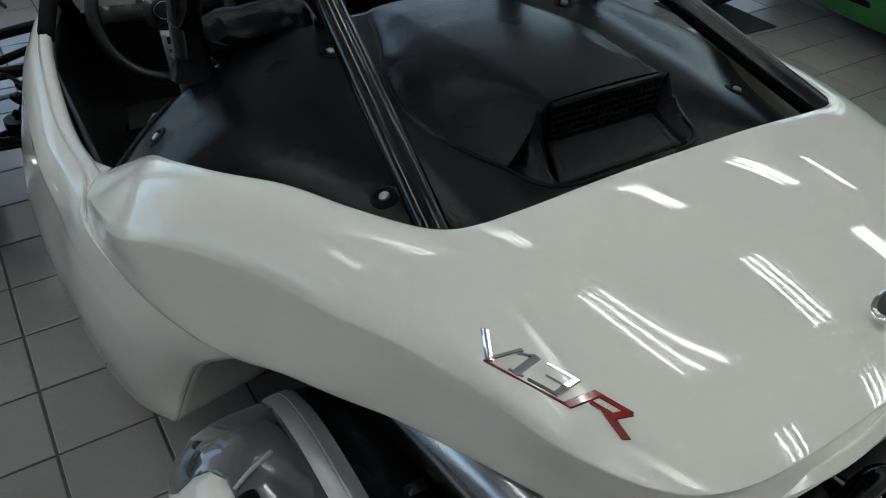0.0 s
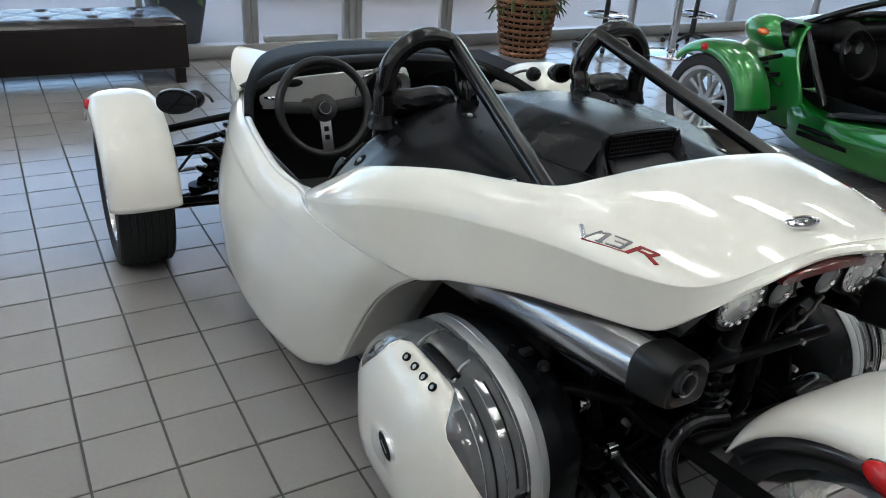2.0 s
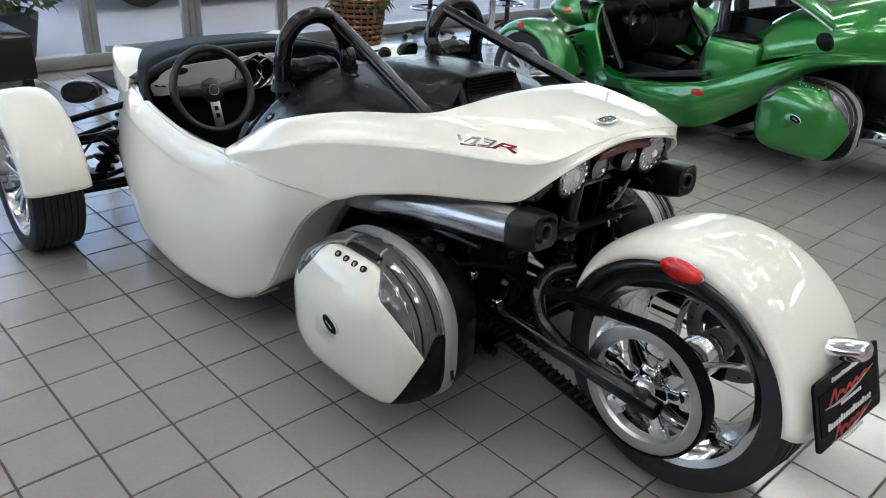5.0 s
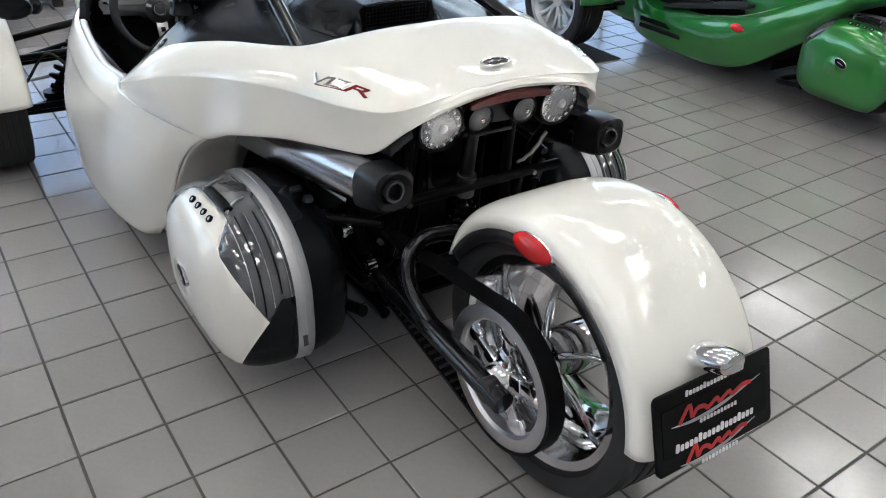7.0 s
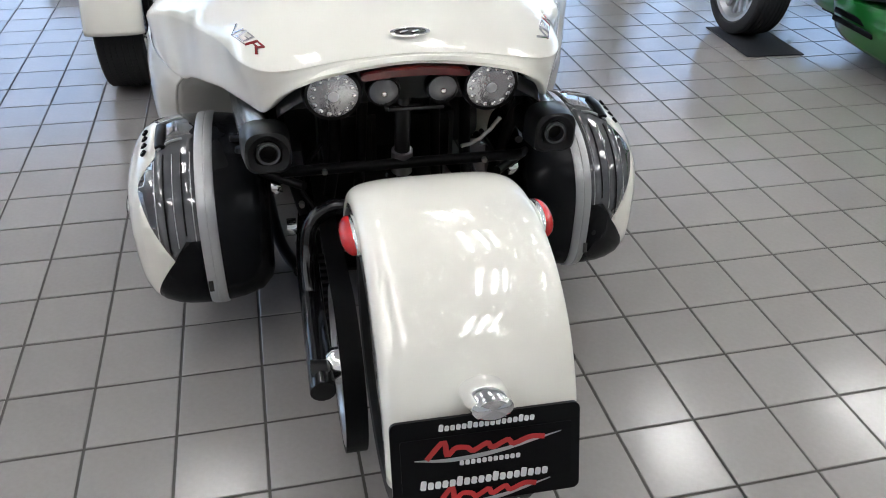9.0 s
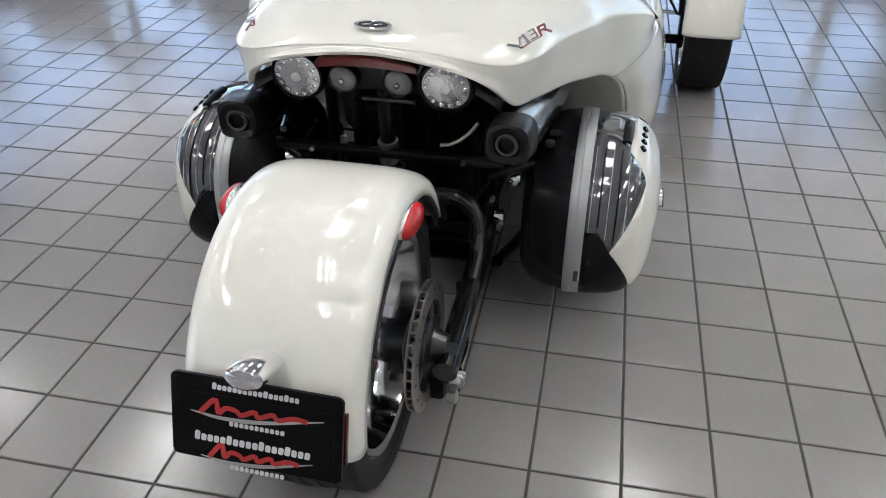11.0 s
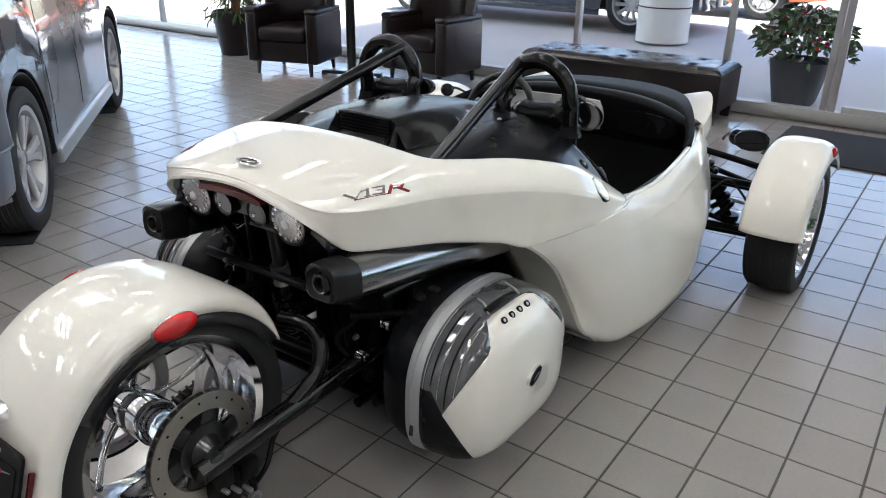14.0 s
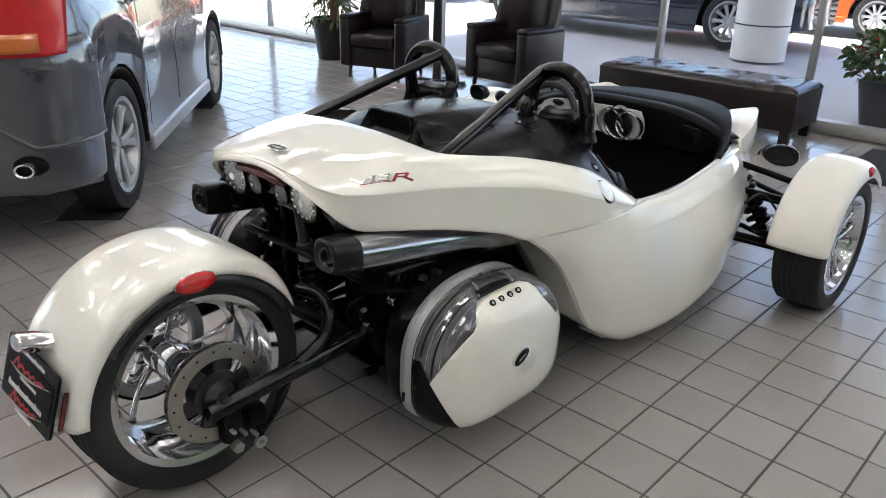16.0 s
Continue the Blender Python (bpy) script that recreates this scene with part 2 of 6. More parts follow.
def joined(*meshes):
    """Several shapes as one mesh."""
    out = bmesh.new()
    for bm in meshes:
        tmp = bpy.data.meshes.new("tmp")
        bm.to_mesh(tmp)
        out.from_mesh(tmp)
        bpy.data.meshes.remove(tmp)
        bm.free()
    return out


def moved(bm, m):
    bmesh.ops.transform(bm, matrix=m, verts=bm.verts)
    return bm


def outline_plate(points, thick, m=None):
    """A flat shape cut from sheet: an outline in its own xy plane, with thickness."""
    bm = bmesh.new()
    low = [bm.verts.new((x, y, 0)) for x, y in points]
    top = [bm.verts.new((x, y, thick)) for x, y in points]
    n = len(points)
    bm.faces.new(list(reversed(low)))
    bm.faces.new(top)
    for i in range(n):
        bm.faces.new((low[i], low[(i + 1) % n], top[(i + 1) % n], top[i]))
    bmesh.ops.recalc_face_normals(bm, faces=bm.faces)
    return moved(bm, m) if m is not None else bm


def rounded_rect(w, h, r, n=5):
    pts = []
    for cx, cy, a0 in ((w / 2 - r, h / 2 - r, 0), (-w / 2 + r, h / 2 - r, 90), (-w / 2 + r, -h / 2 + r, 180), (w / 2 - r, -h / 2 + r, 270)):
        for k in range(n):
            a = radians(a0 + 90 * k / (n - 1))
            pts.append((cx + r * math.cos(a), cy + r * math.sin(a)))
    return pts


def part(name, bm, mat, parent, label="", thick=0.0, flat=False, angle=40, offset=-1.0):
    """Links a bmesh as one mesh object under a thing or part."""
    me = bpy.data.meshes.new(name)
    bm.to_mesh(me)
    bm.free()
    me.materials.append(mat)
    ob = new(name, me)
    if not flat:
        me.polygons.foreach_set("use_smooth", [True] * len(me.polygons))
        me.set_sharp_from_angle(angle=radians(angle))
    if parent is not None:
        ob.parent = parent
    if thick:
        mod = ob.modifiers.new("thickness", "SOLIDIFY")
        mod.thickness, mod.offset = thick, offset
    if label:
        tagged(ob, label)
    return ob


def thing(name, at, label, category, group="", kind=""):
    """An empty at the base of a thing, to hold its parts."""
    return_ob = new(name)
    return_ob.matrix_basis = at
    return tagged(return_ob, label, category, group, kind)



# ---- three-wheeled roadsters ----
from mathutils.bvhtree import BVHTree

def make_wheel(parent, at, width, radius, rim, blades, out=1, metal=CHROME, twist=0.35, pairs=False, deep=0.25, slim=1.0, plump=1.0):
    """A wheel round the x axis: deep polished rim with tyre, blades and hub under it. out: the side of its open face."""
    w = width / 2
    lip = rim + 0.016
    barrel = [(-w * 0.86, lip), (-w * 0.9, lip - 0.004), (-w * 0.86, rim - 0.012), (-w * 0.6, rim - 0.022), (-w * 0.3, rim - 0.045),
              (w * 0.3, rim - 0.045), (w * 0.6, rim - 0.022), (w * 0.86, rim - 0.012), (w * 0.9, lip - 0.004), (w * 0.86, lip), (w * 0.8, rim), (-w * 0.8, rim)]
    wheel = part("wheel", lathe(barrel, at, seg=64), metal, parent, "polished deep-dish wheel rim")
    side = radius - rim
    prof = [(-w * 0.84, rim + 0.002), (-w * 0.98, rim + 0.22 * side), (-w * 1.0, rim + 0.5 * side), (-w * 0.95, rim + 0.82 * side), (-w * 0.86, radius - 0.006)]
    groove = 0.005
    top = []
    for k in range(-3, 4):
        c = k * w * 0.24
        z = radius - 0.0022 * abs(k)
        top += [(c - w * 0.09, z), (c + w * 0.09, z), (c + w * 0.1, z - groove), (c + w * 0.14, z - groove)]
    prof += top[:-2] + [(-a, r) for a, r in reversed(prof)]
    part("tyre", lathe(prof, at, seg=72), RUBBER, wheel, "black low-profile road tyre", angle=30)
    hub_r = rim * 0.24
    hub = [(-w * 0.5, 0.0), (-w * 0.5, hub_r * 0.8), (-w * 0.3, hub_r), (w * 0.3, hub_r), (w * 0.5, hub_r * 0.8), (w * 0.55, hub_r * 0.5), (w * 0.55, 0.0)]
    part("hub", lathe(hub, at, seg=28), metal, wheel)
    for i in range(blades):
        rows = []
        for s in range(9):
            u = s / 8
            r = hub_r * 0.8 + u * (rim - 0.035 - hub_r * 0.8)
            half = slim * rim * (0.085 - 0.05 * u + 0.07 * u ** 3)
            a = 2 * math.pi * i / blades + twist * u ** 1.5
            if pairs:
                half *= 0.62
                a = 2 * math.pi * (i // 2) / (blades / 2) + (0.07 + 0.13 * u) * (1 if i % 2 else -1)
            thick = plump * w * (0.16 - 0.07 * u)
            x0 = out * w * (deep + 0.28 * u)
            tilt = twist * 0.09 * out
            row = []
            for dx, da in ((thick, -half), (thick, half), (-thick, half * 1.1), (-thick, -half * 1.1)):
                ang = a + da / max(r, 0.03)
                row.append(Vector(at) + Vector((x0 + dx + tilt * da * 8, r * math.cos(ang), r * math.sin(ang))))
            rows.append(row)
        bm = sheet(rows, wrap=True, cap=True)
        bmesh.ops.bevel(bm, geom=[e for e in bm.edges if len(e.link_faces) == 2 and e.calc_face_angle() > 0.7], offset=0.003, segments=1, affect="EDGES")
        part("spoke", bm, metal, wheel, angle=50)
    return wheel


def oval(y, z, half_y, half_z, power, n=96, lean=0.0):
    """An outline in the side plane: a rounded oblong."""
    out = []
    for k in range(n):
        a = 2 * math.pi * k / n
        c, s = math.cos(a), math.sin(a)
        pw = power + (1.1 if s < 0 else -0.4)
        u = math.copysign(abs(c) ** (2 / pw), c) * half_y
        v = math.copysign(abs(s) ** (2 / pw), s) * half_z
        out.append((y + u + lean * v, z + v))
    return out


def case_rings(stations):
    """Rings of the luggage case: x, scale, shift of the middle, power."""
    rows = []
    for x, sc, dy, dz, pw in stations:
        rows.append([Vector((x, y, z)) for y, z in oval(0.738 + dy, 0.352 + dz, 0.282 * sc, 0.222 * sc, pw, lean=0.03)])
    return rows


def cut(bm, point, normal):
    bmesh.ops.bisect_plane(bm, geom=bm.verts[:] + bm.edges[:] + bm.faces[:], plane_co=point, plane_no=normal)


def keep(bm, test):
    """A copy of bm with only those faces whose middle passes the test."""
    out = bm.copy()
    out.faces.ensure_lookup_table()
    bad = [f for f in out.faces if not test(f.calc_center_median())]
    bmesh.ops.delete(out, geom=bad, context="FACES")
    return out


def make_case(parent, paint, side):
    """A hard luggage case on the vehicle's flank; side -1: on its left."""
    place = (lambda bm: bm) if side > 0 else flipped
    shell_rows = case_rings([(0.345, 0.0, 0, 0, 2.6), (0.345, 0.72, 0, 0, 2.6), (0.352, 0.8, 0, 0, 2.6), (0.38, 0.9, 0, 0, 2.7), (0.43, 0.955, 0, 0, 2.7), (0.472, 0.975, 0, 0, 2.7)])
    case = part("saddle_case", place(sheet(shell_rows, wrap=True)), GRAIN, parent, "hard luggage case with painted lid and smoked lens")
    band = case_rings([(0.472, 0.95, 0, 0, 2.7), (0.470, 0.98, 0, 0, 2.7), (0.475, 0.992, 0, 0, 2.7), (0.490, 0.995, 0, 0, 2.7), (0.491, 0.989, 0, 0, 2.7), (0.493, 0.989, 0, 0, 2.7), (0.494, 0.995, 0, 0, 2.7), (0.508, 0.99, 0, 0, 2.7), (0.515, 0.978, 0, 0, 2.7), (0.514, 0.95, 0, 0, 2.7)])
    part("trim_band", place(sheet(band, wrap=True)), SILVER, case, "silver plastic trim band")
    lid = sheet(case_rings([(0.514, 0.978, 0, 0, 2.7), (0.535, 0.98, 0, 0, 2.7), (0.57, 0.975, 0.002, 0, 2.7), (0.6, 0.955, 0.004, -0.001, 2.75), (0.63, 0.915, 0.006, -0.002, 2.8),
                            (0.655, 0.855, 0.008, -0.003, 2.8), (0.675, 0.76, 0.010, -0.004, 2.8), (0.69, 0.62, 0.010, -0.004, 2.8), (0.7, 0.45, 0.010, -0.004, 2.7), (0.706, 0.25, 0.010, -0.004, 2.5), (0.708, 0.0, 0.01, -0.004, 2)]), wrap=True)
    # seams between the painted lid, the smoked lens and the black corner, cut slantwise through the shell
    slant = Vector((0.9, -1.59, 1.1)).normalized()
    across = Vector((0, 0, 1)).cross(slant).normalized()
    upward = slant.cross(across)
    def flat(p): return Vector(p).dot(across), Vector(p).dot(upward)
    corner = (0.584, 0.468, 0.332)
    lens_line = [corner, (0.656, 0.566, 0.488), (0.652, 0.582, 0.503), (0.609, 0.629, 0.546), (0.610, 0.651, 0.553), (0.616, 0.76, 0.560), (0.616, 0.81, 0.555), (0.629, 0.841, 0.546), (0.649, 0.853, 0.532), (0.675, 0.860, 0.504)]
    lens_far = [(0.72, 0.90, 0.50), (0.5, 1.05, 0.62), (0.4, 0.7, 0.78), (0.40, 0.40, 0.60), (0.43, 0.36, 0.44), (0.548, 0.466, 0.391)]
    foot_line = [(0.548, 0.466, 0.391), corner, (0.643, 0.532, 0.185), (0.668, 0.572, 0.098)]
    foot_far = [(0.5, 0.62, -0.02), (0.40, 0.42, 0.05), (0.40, 0.36, 0.44)]
    for chain in (lens_line, foot_line):
        for a, b in zip(chain[:-1], chain[1:]):
            cut(lid, Vector(a), (Vector(b) - Vector(a)).cross(slant).normalized())
    cut(lid, Vector((0, 0.86, 0.504)), Vector((0, 1.0, 0.9)).normalized())
    cut(lid, Vector((0, 0.86, 0)), Vector((0, 1, 0)))
    def inside(c, loop):
        x, y = flat(c)
        pts, odd = [flat(p) for p in loop], False
        for (xa, ya), (xb, yb) in zip(pts, pts[1:] + pts[:1]):
            if (ya > y) != (yb > y) and x < xa + (xb - xa) * (y - ya) / (yb - ya):
                odd = not odd
        return odd
    def is_foot(c): return c.y < 0.66 and c.z < 0.42 and inside(c, foot_line + foot_far)
    def is_lens(c):
        if c.y > 0.86:
            return c.z - 0.504 > -(c.y - 0.86) / 0.9 * 0.9 * 0.9
        return c.z > 0.3 and not is_foot(c) and inside(c, lens_line + lens_far)
    part("lid", place(keep(lid, lambda c: not is_lens(c) and not is_foot(c))), paint, case, "glossy painted lid", thick=0.004)
    part("lens", place(keep(lid, is_lens)), SMOKE, case, "smoked transparent lens", thick=0.003)
    part("lid_corner", place(keep(lid, is_foot)), GRAIN, case, thick=0.003)
    lid.free()
    for k in range(5):
        ring = case_rings([(0.522 + 0.022 * k, 0.980 - 0.004 * k * k * 0.7, 0, 0, 2.7)])[0]
        pts = [p + Vector((0.002, -0.0015, 0.001)) for p in ring if is_lens(p) and p.y < 0.64]
        if len(pts) > 3:
            part("lens_rib", place(tube(pts, 0.0022 if k % 2 else 0.0012, n=30, seg=6)), DEEP if k % 2 else SILVER, case)
    part("catch", place(tube([(0.602, 0.768, 0.566), (0.60, 0.71, 0.569), (0.597, 0.648, 0.562)], 0.013, n=14, seg=10, flat=0.55)), DEEP, case, "black recessed catch")
    for a, b, c in (((0.545, 0.682, 0.567), (0.575, 0.668, 0.5665), (0.604, 0.645, 0.556)), ((0.55, 0.815, 0.566), (0.585, 0.80, 0.566), (0.612, 0.785, 0.563))):
        part("lens_bar", place(tube([a, b, c], 0.0035, n=10, seg=8)), SILVER, case)
    for k in range(4):
        u = k / 3
        at = Vector((0.6475 - 0.004 * u, 0.772 - 0.11 * u, 0.5493 - 0.005 * u))
        seat = Matrix.Translation(at) @ pose(0, 0, 0, 0, -42, 0)
        stud = part("stud", place(moved(lathe([(-0.006, 0.0), (-0.006, 0.0095), (0.0005, 0.0095), (0.0015, 0.0078), (-0.002, 0.006), (-0.002, 0.0)], seg=18), seat)), MATT, case, "dark round stud")
        part("stud_pin", place(moved(lathe([(-0.004, 0.0), (-0.004, 0.0048), (0.0, 0.0048), (0.0006, 0.0)], seg=10), seat)), SILVER, stud)
    at = Vector((0.7085, 0.722, 0.37))
    turn = Matrix.Translation(at) @ pose(0, 0, 0, 0, 0, 4) @ pose(0, 0, 0, 18, 0, 0)
    bm = lathe([(-0.006, 0.0), (-0.006, 1.0), (0.004, 1.0), (0.005, 0.92), (0.003, 0.0)], seg=32)
    part("badge_rim", place(moved(bm, turn @ Matrix.Diagonal((1, 0.038, 0.021, 1)))), CHROME, case, "oval chrome badge rim")
    bm = lathe([(-0.002, 0.0), (-0.002, 1.0), (0.008, 1.0), (0.0085, 0.9), (0.0085, 0.0)], seg=32)
    part("badge", place(moved(bm, turn @ Matrix.Diagonal((0.85, 0.0345, 0.0178, 1)))), MATT, case, "black oval badge with a pale bar")
    part("badge_mark", place(moved(block((0.001, 0.034, 0.004)), turn @ Matrix.Translation((0.0074, 0, 0)))), SILVER, case)
    part("band_mark", place(moved(block((0.012, 0.001, 0.03)), Matrix.Translation((0.505, 0.441, 0.265)) @ pose(0, 0, 0, -8, 0, 0))), DIAL, case)
    return case


def arc_fender(at, half, r_top, r_edge, a0, a1, n=48, taper=0.0, power=0.5):
    """A wrapped mudguard round the x axis, from angle a0 to a1 (0: ahead, 90: up)."""
    rows = []
    for i in range(n):
        u = i / (n - 1)
        a = radians(a0 + (a1 - a0) * u)
        shrink = 1 - taper * max(0.0, 1 - u * 5) ** 2
        row = []
        for k in range(37):
            b = radians(-90 + 180 * k / 36)
            x = math.copysign(abs(math.sin(b)) ** power, b)
            rr = r_edge + (r_top - r_edge) * max(0.0, math.cos(b)) ** power * shrink
            row.append(Vector(at) + Vector((x * half, rr * math.cos(a), rr * math.sin(a))))
        rows.append(row)
    return sheet(rows)


def lamp_unit(parent, name, at, r, tilt, studs):
    """A round tail lamp: black cup, faceted reflector, clear dome."""
    m = Matrix.Translation(at) @ pose(0, 0, 0, tilt, 0, 0)
    cup = part(name, moved(lathe([(-0.012, r * 0.9), (-0.014, r * 1.02), (0.0, r * 1.1), (0.06, r * 1.04), (0.06, 0.0), (0.03, 0.0), (0.004, r * 0.85)], axis="y", seg=40), m), DEEP, parent, "round lamp in a black cup")
    part("reflector", moved(lathe([(-0.010, r * 0.97), (-0.016, r * 0.8), (-0.02, r * 0.45), (-0.021, 0.0), (0.0, 0.0), (0.0, r * 0.97)], axis="y", seg=40), m), CRYSTAL if studs else SMOKE, cup, "clear faceted lens")
    for k in range(studs):
        a = 2 * math.pi * k / studs
        part("led", moved(ball((0.0062, 0.003, 0.0062), (r * 0.74 * math.cos(a), -0.0165, r * 0.74 * math.sin(a)), 10, 6), m), CHROME, cup)
    part("bulb", moved(ball((r * 0.2, 0.006, r * 0.2), (0, -0.021, 0), 16, 8), m), WHITE_INK if studs else CHROME, cup)
    return cup


def coil(at0, at1, r, turns, wire):
    a, b = Vector(at0), Vector(at1)
    axis = (b - a).normalized()
    s = axis.orthogonal().normalized()
    t = axis.cross(s)
    n = turns * 12
    return tube([a + (b - a) * (i / n) + r * (math.cos(2 * math.pi * i / 12) * s + math.sin(2 * math.pi * i / 12) * t) for i in range(n + 1)], wire, seg=6, smooth=False)


REAR = (0.0, 0.015, 0.335)
FRONT_Y, FRONT_X, FRONT_Z = 2.55, 0.938, 0.297


def running_gear(car, paint, rim_metal):
    """Rear wheel with its mudguard, drive and swing arm, and both front wheels with their mudguards."""
    rear = make_wheel(car, REAR, 0.295, 0.335, 0.250, 5, out=1, twist=0.25, metal=rim_metal, deep=-0.6, slim=0.42, plump=0.4)
    part("hub_sleeve", lathe([(-0.10, 0.0), (-0.10, 0.056), (0.03, 0.05), (0.17, 0.05), (0.172, 0.04), (0.172, 0.0)], REAR, seg=36), CHROME, rear, "long polished hub")
    guard = part("rear_fender", arc_fender(REAR, 0.175, 0.384, 0.330, 27, 176, taper=0.9), paint, car, "glossy wrapped rear fender", thick=0.006)
    for sx in (-1, 1):
        strip = []
        for i in range(40):
            a = radians(30 + 112 * i / 39)
            strip.append([Vector(REAR) + Vector((sx * 0.170, r * math.cos(a), r * math.sin(a))) for r in (0.298, 0.328)])
        part("fender_trim", sheet(strip), BLACK, guard, "black fender edge trim", thick=0.008, offset=0)
        a = radians(92)
        at = Vector(REAR) + Vector((sx * 0.181, 0.352 * math.cos(a), 0.330 * math.sin(a)))
        m = Matrix.Translation(at) @ pose(0, 0, 0, 0, sx * 14, 0)
        housing = part("side_marker", moved(ball((0.013, 0.060, 0.031), (-sx * 0.003, 0, -0.002)), m), CHROME, guard, "red oval side marker in a thin bright bezel")
        part("marker_lens", moved(ball((0.022, 0.058, 0.029), (sx * 0.005, 0, 0.001)), m), RED_LENS, housing, "red oval lens")
    # drive belt and pulley on the left, brake on the right
    c = Vector((-0.205, 0.03, 0.318))
    pulley = part("drive_pulley", lathe([(-0.02, 0.176), (-0.022, 0.17), (-0.02, 0.145), (-0.012, 0.138), (0.012, 0.138), (0.02, 0.145), (0.02, 0.176)], c, seg=64), STEEL, car, "bright toothed belt pulley")
    for k in range(5):
        a = 2 * math.pi * k / 5 + 0.4
        bm = joined(block((0.018, 0.12, 0.03), (0, 0.09, 0), 0.005), block((0.022, 0.05, 0.06), (0, 0.125, 0), 0.012), block((0.03, 0.05, 0.05), (0, 0.05, 0), 0.012))
        part("pulley_spoke", moved(bm, Matrix.Translation(c) @ pose(0, 0, 0, math.degrees(a), 0, 0)), CHROME, pulley)
    part("pulley_hub", lathe([(-0.045, 0.0), (-0.045, 0.028), (-0.03, 0.04), (0.03, 0.045), (0.03, 0.0)], c, seg=28), CHROME, pulley)
    front = Vector((-0.205, 0.78, 0.35))
    loop = [c + 0.18 * Vector((0, math.cos(a), math.sin(a))) for a in (radians(80 + 200 * i / 20) for i in range(21))]
    loop += [front + 0.06 * Vector((0, math.cos(a), math.sin(a))) for a in (radians(-80 + 160 * i / 8) for i in range(9))]
    rows = []
    for i, p in enumerate(loop + loop[:1]):
        q = p - (c if i < 21 or i >= 30 else front)
        q.normalize()
        rows.append([p + Vector((dx, 0, 0)) + q * dr for dx, dr in ((-0.022, -0.004), (-0.022, 0.005), (0.022, 0.005), (0.022, -0.004))])
    part("drive_belt", sheet(rows, wrap=True), MATT, car, "black ribbed drive belt")
    teeth = []
    d = (front + Vector((0, 0, -0.06))) - (c + Vector((0, 0, -0.176)))
    for i in range(30):
        p = c + Vector((0, 0, -0.176)) + d * (i / 30)
        teeth.append(block((0.04, 0.006, 0.008), p + Vector((0, 0, 0.006)), turn=pose(0, 0, 0, math.degrees(math.atan2(d.z, d.y)), 0, 0)))
    part("belt_teeth", joined(*teeth), RUBBER, car)
    c = Vector((0.205, 0.015, 0.335))
    disc = part("brake_disc", lathe([(-0.011, 0.104), (-0.011, 0.145), (-0.010, 0.147), (-0.0055, 0.147), (-0.005, 0.12), (0.005, 0.12), (0.0055, 0.147), (0.010, 0.147), (0.011, 0.145), (0.011, 0.104)], c, seg=72), DISC, car, "worn drilled steel brake disc")
    for k in range(36):
        part("disc_vane", moved(block((0.011, 0.03, 0.005), (0, 0.131, 0)), Matrix.Translation(c) @ pose(0, 0, 0, 10 * k, 0, 0)), DISC, disc)
    for k in range(16):
        a = 2 * math.pi * k / 16
        part("disc_hole", lathe([(-0.0116, 0.0), (-0.0116, 0.0035), (0.0116, 0.0035), (0.0116, 0.0)], c + 0.13 * Vector((0, math.cos(a), math.sin(a))), seg=10), DEEP, disc)
    for k in range(6):
        a = 2 * math.pi * k / 6 + 0.2
        part("disc_arm", moved(block((0.012, 0.085, 0.05), (0, 0.065, 0), 0.012), Matrix.Translation(c + Vector((0.004, 0, 0))) @ pose(0, 0, 0, math.degrees(a), 0, 0)), BLACK, disc)
    part("disc_hub", lathe([(-0.06, 0.0), (-0.03, 0.075), (0.012, 0.07), (0.02, 0.045), (0.05, 0.03), (0.055, 0.0)], c, seg=28), BLACK, disc)
    cal = part("brake_caliper", joined(block((0.07, 0.10, 0.075), (0.215, 0.055, 0.215), 0.014), block((0.05, 0.06, 0.06), (0.235, 0.11, 0.235), 0.012), block((0.045, 0.05, 0.09), (0.24, 0.035, 0.27), 0.012)), DEEP, car, "black brake caliper below the axle")
    part("banjo_bolt", lathe([(-0.012, 0.0), (-0.012, 0.018), (0.008, 0.018), (0.012, 0.012), (0.012, 0.0)], (0.262, 0.035, 0.172), seg=6), DISC, cal)
    part("line_bracket", tube([(0.24, 0.11, 0.22), (0.256, 0.112, 0.19), (0.262, 0.106, 0.17)], 0.011, n=10, seg=8), DEEP, cal)
    part("eye_bolt", lathe([(-0.007, 0.009), (-0.008, 0.014), (-0.006, 0.019), (0.006, 0.019), (0.008, 0.014), (0.007, 0.009)], (0.268, 0.104, 0.158), seg=22), STEEL, cal, "bright ring end of the brake line")
    for k in range(3):
        part("pin", lathe([(-0.02, 0.0), (-0.02, 0.006), (0.016, 0.007), (0.02, 0.004), (0.02, 0.0)], (0.262, 0.02 + 0.034 * k, 0.235 - 0.02 * k), seg=8), STEEL, cal)
    part("brake_hose", tube([(0.25, 0.11, 0.17), (0.27, 0.15, 0.23), (0.25, 0.2, 0.28), (0.22, 0.3, 0.30)], 0.007, n=20, seg=8), DEEP, cal)
    for sx in (-1, 1):
        part("swing_arm", tube([(sx * 0.262, -0.045, 0.318), (sx * 0.262, 0.2, 0.335), (sx * 0.258, 0.45, 0.345), (sx * 0.22, 0.85, 0.35)], 0.0275, n=20, seg=16), GLOSS, car, "gloss black swing arm tube")
        part("arm_brace", tube([(sx * 0.10, 0.385, 0.49), (sx * 0.19, 0.395, 0.495), (sx * 0.245, 0.385, 0.455), (sx * 0.26, 0.345, 0.39), (sx * 0.261, 0.25, 0.345)], 0.021, n=24, seg=14), GLOSS, car)
